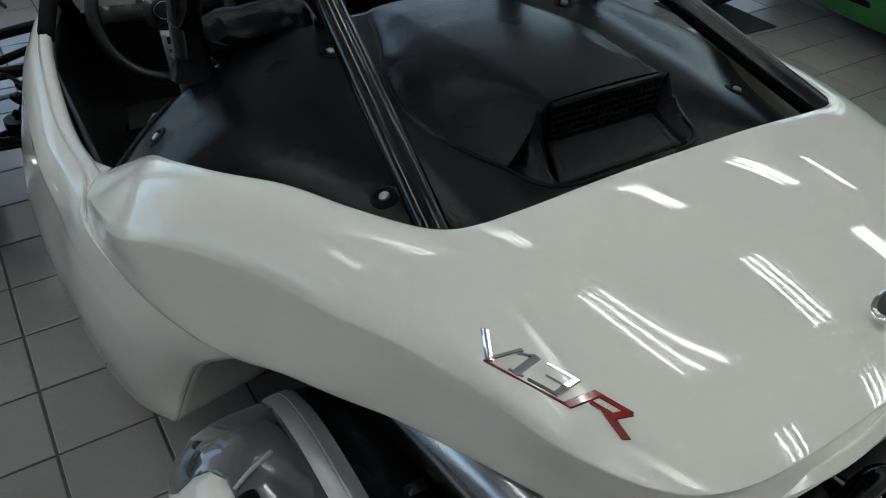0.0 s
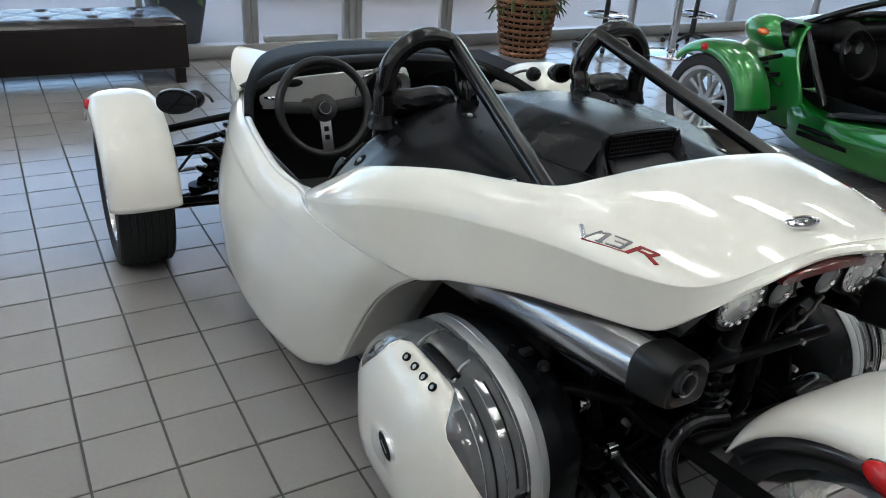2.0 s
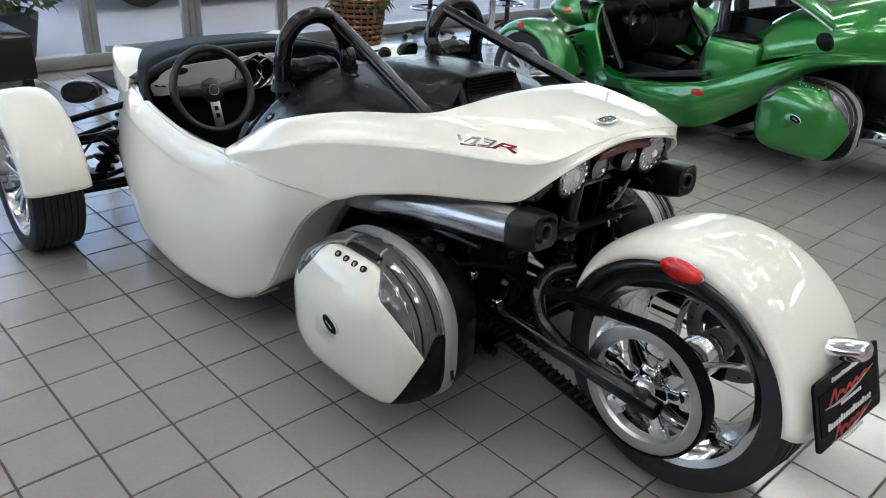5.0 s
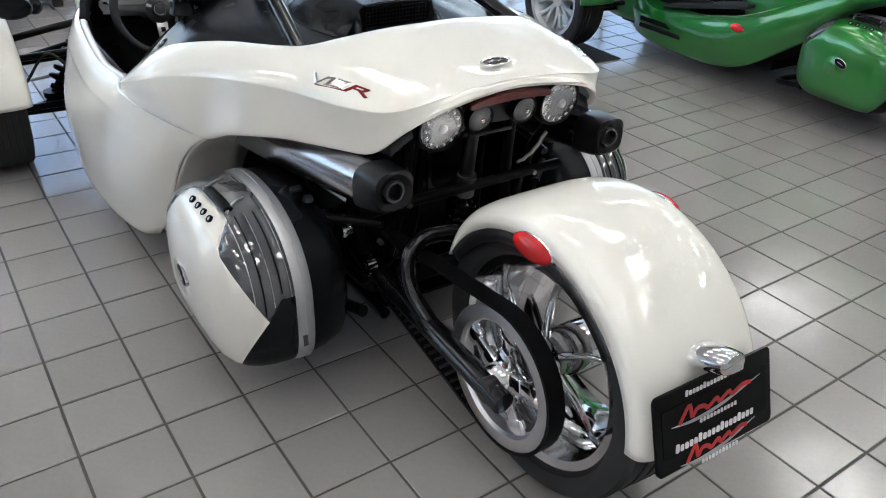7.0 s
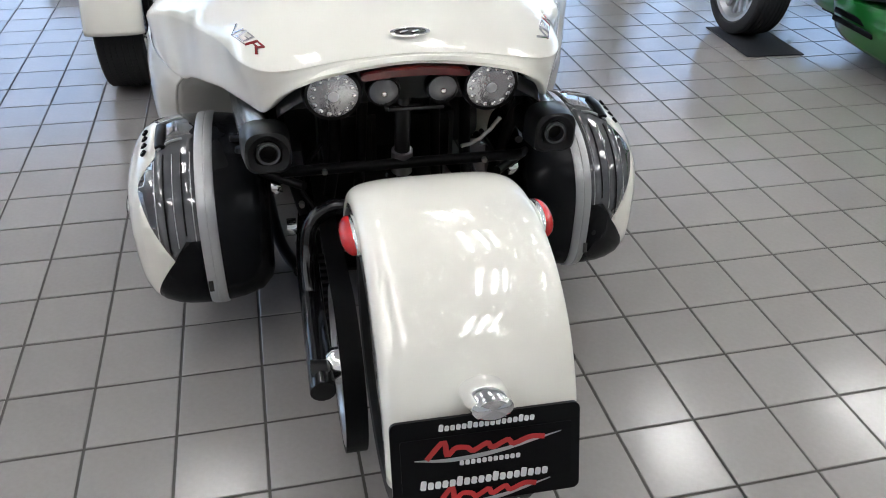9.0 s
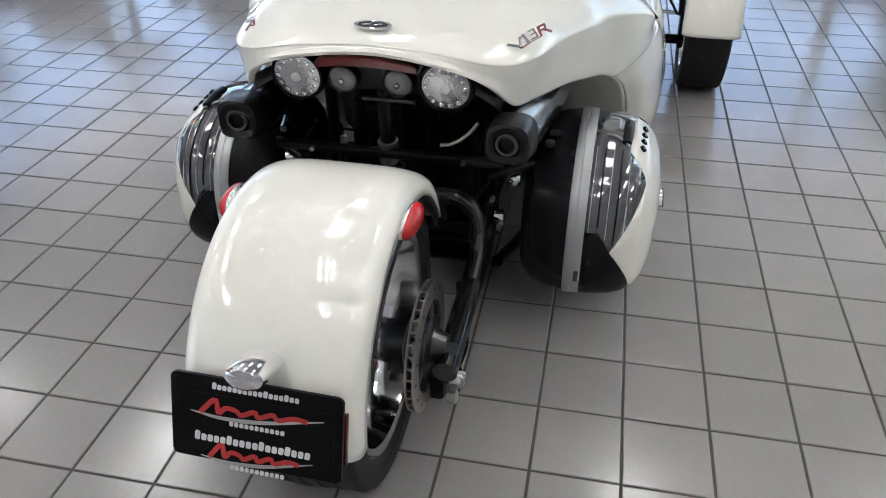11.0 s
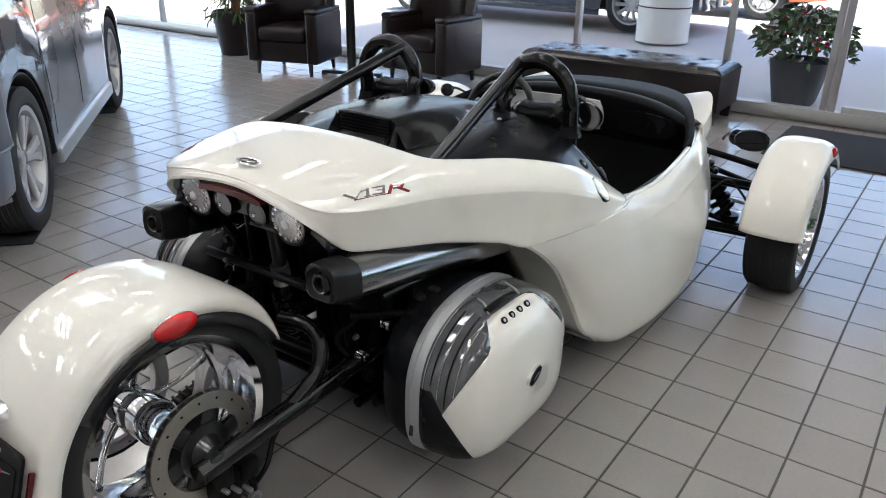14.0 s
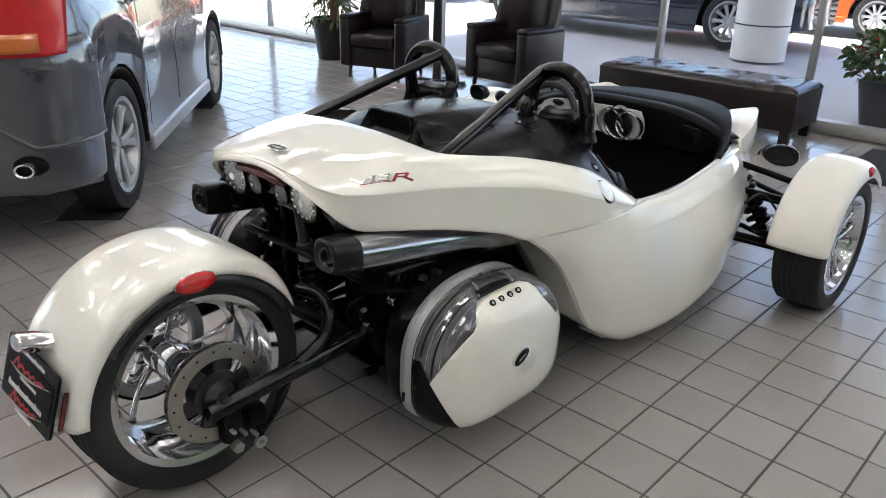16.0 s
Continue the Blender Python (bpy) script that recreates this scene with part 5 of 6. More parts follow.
    rim = [(0.605, 2.13, 0.682), (0.555, 2.30, 0.722), (0.455, 2.53, 0.750), (0.352, 2.70, 0.757), (0.2, 2.80, 0.760), (0.0, 2.835, 0.760)]
    foot = [(0.575, 2.12, 0.655), (0.525, 2.28, 0.695), (0.455, 2.385, 0.737), (0.34, 2.435, 0.765), (0.18, 2.455, 0.776), (0.0, 2.46, 0.779)]
    both = [spline(r + [(-x, y, z) for x, y, z in reversed(r[:-1])], 81) for r in (rim, foot)]
    screen = [[b, a.lerp(b, 0.5) + Vector((0, 0, 0.002)), a.lerp(b, 0.06), a, a + Vector((0, 0.004, -0.008)), a + Vector((0, 0.006, -0.05))] for a, b in zip(*both)]
    part("wind_deflector", sheet(screen), MATT, car, "black low wind deflector", thick=0.005)
    # side mirrors
    for sx in (-1, 1):
        m = Matrix.Translation((sx * 0.80, 2.24, 0.712)) @ pose(0, 0, 0, 3, 0, sx * 16)
        edge = [(sx * 0.064 * math.cos(a) * (1.06 if math.cos(a) > 0 else 0.94), (0.040 + 0.005 * math.cos(a)) * math.copysign(abs(math.sin(a)) ** 0.8, math.sin(a))) for a in (2 * math.pi * k / 40 for k in range(40))]
        rows = [[Vector((u * s, d, v * s)) for u, v in edge] for d, s in ((-0.012, 0.93), (-0.015, 0.99), (-0.010, 1.03), (0.012, 1.0), (0.032, 0.8), (0.042, 0.45), (0.045, 0.05))]
        mir = part("side_mirror", moved(sheet(rows, wrap=True, cap=True), m), GLOSS, car, "small oval side mirror in a black housing")
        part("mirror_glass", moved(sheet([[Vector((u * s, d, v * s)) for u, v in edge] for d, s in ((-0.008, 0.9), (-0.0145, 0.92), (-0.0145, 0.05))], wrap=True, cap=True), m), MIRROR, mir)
        part("mirror_rim", moved(sheet([[Vector((u * s, d, v * s)) for u, v in edge] for d, s in ((-0.012, 0.93), (-0.018, 0.95), (-0.018, 1.0), (-0.010, 1.035), (-0.008, 1.0))], wrap=True), m), DEEP, mir, "thin black mirror rim")
        part("mirror_pivot", ball((0.034, 0.034, 0.032), (sx * 0.725, 2.33, 0.69)), GRAIN, mir)
        part("mirror_arm", tube([(sx * 0.735, 2.30, 0.70), (sx * 0.70, 2.36, 0.70), (sx * 0.662, 2.40, 0.675), (sx * 0.645, 2.42, 0.65)], 0.006, n=14, seg=8), BLACK, mir)


white = make_white()
cockpit(white)



# ---- showroom ----
PITCH, GRID_X, GRID_Y = 0.2137, 0.8475, 1.0625
X0, X1, Y0, Y1, HIGH = -12.6, 12.0, -6.0, 5.9, 5.0


def structure(name, bm, mat, label, category, flat=True):
    ob = part(name, bm, mat, None, flat=flat)
    return tagged(ob, label, category, kind="structure")


floor = structure("floor", block((X1 - X0 + 0.4, Y1 - Y0 + 0.4, 0.2), ((X0 + X1) / 2, (Y0 + Y1) / 2, -0.103)), GROUT, "grey square tiled showroom floor with dark grout", "floor")


def tile_mesh():
    bm = bmesh.new()
    h = PITCH / 2 - 0.0035
    rings = []
    for s, z in ((h, -0.006), (h, -0.0012), (h - 0.002, 0.0)):
        rings.append([bm.verts.new((x * s, y * s, z)) for x, y in ((-1, -1), (1, -1), (1, 1), (-1, 1))])
    for a, b in zip(rings[:-1], rings[1:]):
        for k in range(4):
            bm.faces.new((a[k], a[(k + 1) % 4], b[(k + 1) % 4], b[k]))
    bm.faces.new(rings[-1])
    return bm


_tile = bpy.data.meshes.new("tile")
_bm = tile_mesh()
_bm.to_mesh(_tile)
_tile.materials.append(TILE)
_base = [(v.co.copy()) for v in _bm.verts]
_faces = [[v.index for v in f.verts] for f in _bm.faces]
_bm.free()
_verts, _polys = [], []
_i0, _i1 = math.floor((X0 - GRID_X) / PITCH), math.ceil((X1 - GRID_X) / PITCH)
_j0, _j1 = math.floor((Y0 - GRID_Y) / PITCH), math.ceil((Y1 - GRID_Y) / PITCH)
for _i in range(_i0 + 1, _i1 - 1):
    for _j in range(_j0 + 1, _j1 - 1):
        c = Vector((GRID_X + (_i + 0.5) * PITCH, GRID_Y + (_j + 0.5) * PITCH, 0.0006 * random.uniform(-1, 1)))
        if -1.75 < c.x < 1.75 and -0.75 < c.y < 3.4 and not (abs(c.x) < 0.33 and 0.4 < c.y < 3.4):
            ob = new("tile", _tile)
            ob.parent = floor
            ob.location = c
        else:
            n0 = len(_verts)
            _verts += [tuple(v + c) for v in _base]
            _polys += [[n0 + k for k in f] for f in _faces]
_me = bpy.data.meshes.new("far_tiles")
_me.from_pydata(_verts, [], _polys)
_me.materials.append(TILE)
_ob = new("far_tiles", _me)
_ob.parent = floor
tagged(_ob, "grey floor tiles further off", kind="stuff")

structure("ceiling", block((X1 - X0 + 0.4, Y1 - Y0 + 0.4, 0.1), ((X0 + X1) / 2, (Y0 + Y1) / 2, HIGH + 0.05)), CEIL, "plain white showroom ceiling", "ceiling")
structure("wall_east", block((0.2, Y1 - Y0 + 0.4, HIGH), (X1 + 0.1, (Y0 + Y1) / 2, HIGH / 2)), WALL, "plain pale painted wall", "wall")
structure("wall_south", block((X1 - X0, 0.2, HIGH), ((X0 + X1) / 2, Y0 - 0.1, HIGH / 2)), WALL, "plain pale painted wall", "wall")


def glazing(name, at, length, bars, doors=()):
    """A glazed front in its own plane: sill and head rails, upright bars and panes, along local x."""
    top = thing(name, at, "full-height showroom glazing in grey metal bars", "window", kind="structure")
    ends = [0.0] + list(bars) + [length]
    part("sill_rail", block((length, 0.11, 0.10), (length / 2, 0, 0.05), 0.004), ALUM, top)
    part("head_rail", block((length, 0.12, 0.12), (length / 2, 0, 3.24), 0.004), ALUM, top)
    part("bulkhead", block((length, 0.16, HIGH - 3.3), (length / 2, 0, (HIGH + 3.3) / 2)), WALL, top, "plain wall above the glass")
    for x in bars:
        wide = 0.06 if x in doors else 0.055
        part("mullion", block((wide * 0.85, 0.075, 3.08), (x, 0, 1.64), 0.004), ALUM, top)
    for a, b in zip(ends[:-1], ends[1:]):
        pane = part("pane", block((b - a - 0.02, 0.008, 3.12), ((a + b) / 2, 0.01, 1.64)), GLASS, top, flat=True)
        pane.visible_shadow = False
        if a in doors and b in doors:
            part("door_rail", block((b - a - 0.27, 0.05, 0.05), ((a + b) / 2, -0.006, 0.125), 0.004), ALUM, top)
            for x in (a + 0.06, b - 0.06):
                part("door_stile", block((0.055, 0.05, 2.1), (x, -0.004, 1.15), 0.004), ALUM, top)
    return top


_bars = [x - X0 for x in (-11.0, -9.4, -7.8, -6.1, -4.45, -3.07, -1.69, -0.31, 0.50, 1.41, 2.36, 3.2, 4.58, 6.07, 7.55, 9.1, 10.6)]
glazing("window_1", pose(X0, Y1, 0), X1 - X0, _bars, tuple(x - X0 for x in (0.50, 1.41, 2.36)))
glazing("window_2", pose(X0 - 0.02, Y0, 0, 0, 0, 90), Y1 - Y0, [1.5 * k for k in range(1, 8)])

# ceiling lights: trays with bare tubes
def ceiling_light():
    top = thing("ceiling_light", pose(0, 0, HIGH - 0.02), "white ceiling light tray with three bright fluorescent tubes", "light", "ceiling lights")
    part("tray", joined(block((0.58, 1.26, 0.02), (0, 0, 0.009)), block((0.02, 1.26, 0.06), (-0.28, 0, -0.02)), block((0.02, 1.26, 0.06), (0.28, 0, -0.02))), TRAY, top)
    for x in (-0.16, 0.0, 0.16):
        part("tube", lathe([(-0.59, 0.0), (-0.59, 0.0125), (0.59, 0.0125), (0.59, 0.0)], (x, 0, -0.025), axis="y", seg=10), TUBE, top, "glowing white fluorescent tube")
    return top


_light = ceiling_light()
_spots = [(x, y) for x in (-8.4, -6.0, -3.6, -1.2, 1.2, 3.6, 6.0, 8.4) for y in (-3.4, -1.0, 1.4, 3.8)]
_light.matrix_basis = pose(*_spots[0], HIGH - 0.02)
for _x, _y in _spots[1:]:
    copy_thing(_light, pose(_x, _y, HIGH - 0.02))

# outside
# canopy over the forecourt, carried by the column
structure("canopy", block((21.4, 4.5, 0.3), (2.8, Y1 + 2.35, 4.05)), STUCCO, "pale canopy roof over the forecourt", "canopy")
structure("ground", block((240, 240, 0.2), (0, 20, -0.13)), CONCRETE, "pale concrete forecourt outside the glass", "ground")



# ---- the green three-wheeler ----
def make_green():
    car = thing("three_wheeler", pose(3.23, 0.19, 0, 0, 0, -2.9), "metallic green three-wheeler with black roof bars and luggage cases", "vehicle")
    running_gear(car, GREEN, SILVER)
    for sx in (-1, 1):
        make_case(car, GREEN, sx)
        put = (lambda b: b) if sx > 0 else flipped
        top = [(0.45, 2.42, 0.50), (0.58, 2.2, 0.36), (0.67, 2.0, 0.335), (0.685, 1.75, 0.36), (0.69, 1.52, 0.40), (0.69, 1.3, 0.46), (0.67, 1.0, 0.60), (0.63, 0.76, 0.70), (0.52, 0.55, 0.725), (0.43, 0.28, 0.76)]
        mid = [(0.5, 2.42, 0.36), (0.61, 2.2, 0.27), (0.66, 2.0, 0.25), (0.69, 1.75, 0.26), (0.705, 1.52, 0.28), (0.70, 1.3, 0.33), (0.68, 1.0, 0.49), (0.64, 0.80, 0.63), (0.53, 0.57, 0.69), (0.43, 0.3, 0.73)]
        low = [(0.45, 2.42, 0.15), (0.56, 2.2, 0.13), (0.61, 2.0, 0.12), (0.63, 1.75, 0.12), (0.64, 1.52, 0.13), (0.63, 1.3, 0.19), (0.61, 1.0, 0.40), (0.57, 0.82, 0.58), (0.48, 0.6, 0.67), (0.38, 0.32, 0.71)]
        roll = [(x - 0.012, y, z + 0.005) for x, y, z in top]
        brow = [(x + 0.001, y, z - 0.012) for x, y, z in top]
        inn = [(x - 0.16, y, z + 0.005) for x, y, z in top]
        pod = part("side_pod", put(skin([inn, roll, top, brow, mid, low], 60, 40)), GREEN, car, "glossy green sill panel", thick=0.008)
        part("intake", put(joined(*(block((0.012, 0.34, 0.03), (0.684, 1.93, 0.225 + 0.04 * k), 0.006) for k in range(2)))), DEEP, pod, "dark slotted air intake")
        part("side_marker", put(ball((0.012, 0.045, 0.022), (0.71, 1.36, 0.385))), RED_LENS, pod, "red oval side marker")
        # shoulder block behind the seats and tail
        blk = part("seat_shoulder", put(block((0.2, 0.36, 0.28), (0.50, 1.26, 0.565), 0.035, 3)), GREEN, car, "green body shoulder behind the seats")
        rows = []
        for y, zt, xs in ((1.2, 0.74, 0.52), (1.05, 0.83, 0.54), (0.85, 0.90, 0.54), (0.65, 0.96, 0.53), (0.45, 1.0, 0.49), (0.25, 0.98, 0.43), (0.08, 0.95, 0.33)):
            rows.append([(0.0, y - 0.02, zt + 0.07), (xs * 0.5, y, zt + 0.06), (xs * 0.78, y, zt), (xs * 0.97, y, zt - 0.1), (xs, y, zt - 0.2), (xs * 0.97, y, max(0.70, zt - 0.27))])
        part("rear_cowl", put(skin(list(map(list, zip(*[[tuple(p) for p in r] for r in rows]))), 36, 24)), GREEN, car, "green engine cowl", thick=0.008)
        line = spline([(0.27, 1.5, 1.055), (0.35, 1.22, 1.03), (0.45, 0.95, 0.96), (0.52, 0.72, 0.87)], 24)
        strap = part("roof_strap", put(sheet([[p + Vector((-0.13, 0, 0.03)), p + Vector((-0.06, 0, 0.025)), p, p + Vector((0.006, 0, -0.03))] for p in line])), GREEN, car, "green roof strap down to the cowl", thick=0.012)
        part("strap_edge", put(tube([p + Vector((0.006, 0, -0.03)) for p in line], 0.006, n=24, seg=8)), SILVER, strap)
        part("cowl_vent", put(moved(ball((0.02, 0.06, 0.05)), Matrix.Translation((0.535, 0.74, 0.775)) @ pose(0, 0, 0, 30, 0, 0))), DEEP, car, "dark oval cowl vent")
        part("cowl_marker", put(ball((0.012, 0.06, 0.028), (0.455, 0.46, 0.755))), RED_LENS, car, "red oval marker lamp")
        # nose with lamp ear
        rails = [[(0.0, 2.36, 0.80), (0.0, 2.6, 0.80), (0.0, 2.9, 0.66), (0.0, 3.15, 0.48)], [(0.3, 2.36, 0.79), (0.3, 2.6, 0.78), (0.28, 2.88, 0.64), (0.22, 3.1, 0.46)],
                 [(0.50, 2.34, 0.76), (0.50, 2.6, 0.74), (0.42, 2.86, 0.58), (0.3, 3.06, 0.42)], [(0.58, 2.30, 0.62), (0.57, 2.55, 0.58), (0.47, 2.83, 0.46), (0.33, 3.04, 0.34)],
                 [(0.60, 2.2, 0.42), (0.58, 2.5, 0.38), (0.46, 2.8, 0.32), (0.32, 3.0, 0.26)], [(0.58, 2.15, 0.2), (0.54, 2.45, 0.18), (0.42, 2.76, 0.18), (0.3, 2.95, 0.18)]]
        part("nose", put(skin(rails, 30, 26)), GREEN, car, "green nose panel", thick=0.008)
        ear = part("lamp_ear", put(moved(ball((0.125, 0.19, 0.10), seg=28, rings=16), Matrix.Translation((0.545, 2.56, 0.70)) @ pose(0, 0, 0, 6, 0, 0))), GREEN, car, "green headlamp pod")
        part("turn_lamp", put(ball((0.03, 0.05, 0.026), (0.648, 2.53, 0.712))), AMBER, ear, "amber turn lamp")
        part("ear_socket", put(lathe([(-0.035, 0.066), (-0.045, 0.074), (0.06, 0.08), (0.06, 0.0), (0.02, 0.0), (0.01, 0.05)], (0.545, 2.41, 0.71), axis="y", seg=28)), GLOSS, ear, "black rear-facing lamp socket")
        part("nose_vent", put(block((0.02, 0.2, 0.07), (0.575, 2.40, 0.53), 0.01)), DEEP, car, "dark side vent")
        part("sill_pad", put(block((0.24, 0.62, 0.02), (0.535, 1.66, 0.425), 0.006, turn=pose(0, 0, 0, -12, 0, 0))), MAT, car, "dark carpeted sill step")
        part("door_frame", put(tube([(0.5, 2.34, 0.74), (0.53, 2.2, 0.55), (0.57, 2.05, 0.38)], 0.022, n=16, seg=10)), GLOSS, car)
        part("roof_bar", put(tube([(0.42, 2.46, 0.76), (0.36, 2.2, 0.89), (0.28, 1.95, 0.99), (0.2, 1.78, 1.03)], 0.02, n=20, seg=12)), GLOSS, car, "gloss black roof bar")
        part("seat", put(joined(block((0.36, 0.44, 0.12), (0.25, 1.8, 0.26), 0.04, 3), block((0.36, 0.12, 0.5), (0.25, 1.52, 0.5), 0.04, 3, turn=pose(0, 0, 0, 14, 0, 0)))), VINYL, car, "black seat")
        part("gauge", put(moved(lathe([(-0.01, 0.0), (-0.014, 0.03), (-0.018, 0.034), (0.05, 0.034), (0.05, 0.0)], axis="y", seg=24), Matrix.Translation((0.24 if sx > 0 else 0.34, 2.2, 0.675)))), STEEL if sx < 0 else BLACK, car)
    part("roof", joined(skin([[(-0.24, 1.80, 1.03), (-0.27, 1.5, 1.06), (-0.33, 1.2, 1.05), (-0.4, 0.95, 1.0)], [(-0.1, 1.86, 1.05), (-0.1, 1.5, 1.09), (-0.12, 1.2, 1.1), (-0.15, 0.95, 1.07)], [(0.1, 1.86, 1.05), (0.1, 1.5, 1.09), (0.12, 1.2, 1.1), (0.15, 0.95, 1.07)], [(0.24, 1.80, 1.03), (0.27, 1.5, 1.06), (0.33, 1.2, 1.05), (0.4, 0.95, 1.0)]], 24, 20)), GREEN, car, "green roof panel", thick=0.02)
    for sx in (-1, 1):
        part("roof_post", tube([(sx * 0.44, 1.44, 0.62), (sx * 0.40, 1.46, 0.80), (sx * 0.31, 1.53, 1.04)], 0.034, n=14, seg=12), GLOSS, car, "gloss black roof post")
        part("seat_belt", tube([(sx * 0.42, 1.46, 0.78), (sx * 0.36, 1.62, 0.55), (sx * 0.46, 1.75, 0.40)], 0.022, n=16, seg=8, flat=0.15), DEEP, car, "black seat belt strap")
        part("shoulder_pad", block((0.17, 0.30, 0.03), (sx * 0.49, 1.27, 0.712), 0.012), MATT, car)
        part("seat_head", moved(ball((0.07, 0.035, 0.10)), Matrix.Translation((sx * 0.25, 1.44, 0.86)) @ pose(0, 0, 0, -12, 0, 0)), VINYL, car, "black oval head pad")
    part("gauge", moved(lathe([(-0.01, 0.0), (-0.014, 0.03), (-0.018, 0.034), (0.05, 0.034), (0.05, 0.0)], axis="y", seg=24), Matrix.Translation((-0.24, 2.19, 0.675))), STEEL, car)
    part("dashboard", joined(block((0.98, 0.16, 0.10), (0, 2.32, 0.735), 0.045, 3), moved(ball((0.14, 0.10, 0.075)), Matrix.Translation((-0.28, 2.27, 0.745))), moved(ball((0.14, 0.10, 0.075)), Matrix.Translation((0.28, 2.27, 0.745)))), MATT, car, "black twin-hooded dashboard")
    part("cockpit_tub", joined(block((1.1, 1.2, 0.06), (0, 1.8, 0.2), 0.01), block((1.0, 0.06, 0.7), (0, 1.38, 0.5), 0.02), block((0.16, 0.9, 0.22), (0, 1.85, 0.3), 0.04, 3)), MATT, car)
    part("firewall", block((1.04, 0.03, 0.56), (0, 2.30, 0.42), 0.01), DEEP, car)
    for sx in (-1, 1):
        part("side_lining", block((0.02, 0.9, 0.24), (sx * 0.52, 1.88, 0.31), 0.004), DEEP, car)
        part("shoulder_lining", block((0.02, 0.3, 0.4), (sx * 0.385, 1.3, 0.62), 0.004), DEEP, car)
    part("wheel_rim", moved(lathe([(-0.014, 0.14), (-0.01, 0.15), (0.0, 0.155), (0.01, 0.15), (0.014, 0.14), (0.0, 0.126)], seg=36, axis="y"), Matrix.Translation((-0.28, 2.14, 0.64)) @ pose(0, 0, 0, -20, 0, 0)), DEEP, car, "black steering wheel")
    part("rear_mirror", moved(ball((0.10, 0.03, 0.07)), Matrix.Translation((0.32, 2.06, 0.80))), VINYL, car)
    part("windscreen", sheet([[Vector((x, 2.42 - 0.1 * abs(x), 0.77)), Vector((x * 0.92, 2.3 - 0.1 * abs(x), 0.86))] for x in (-0.42, -0.2, 0.0, 0.2, 0.42)]), SMOKE, car, "low smoked windscreen", thick=0.005)
    part("engine", block((0.5, 0.5, 0.5), (0, 0.85, 0.42), 0.04), DEEP, car)
    part("rear_bulkhead", block((0.7, 0.04, 0.5), (0, 0.62, 0.5), 0.01), DEEP, car)
    part("foot_bar", tube([(-0.25, 1.15, 0.12), (-0.5, 1.18, 0.12), (-0.62, 0.95, 0.17)], 0.015, n=14, seg=8), DEEP, car)
    for sx in (-1, 1):
        part("exhaust", moved(lathe([(-0.2, 0.045), (-0.2, 0.05), (0.3, 0.052), (0.4, 0.03), (0.4, 0.0), (-0.15, 0.0), (-0.15, 0.045)], axis="y", seg=24), Matrix.Translation((sx * 0.32, 0.42, 0.29))), CHROME, car, "chrome exhaust pipe")
    return car


make_green()


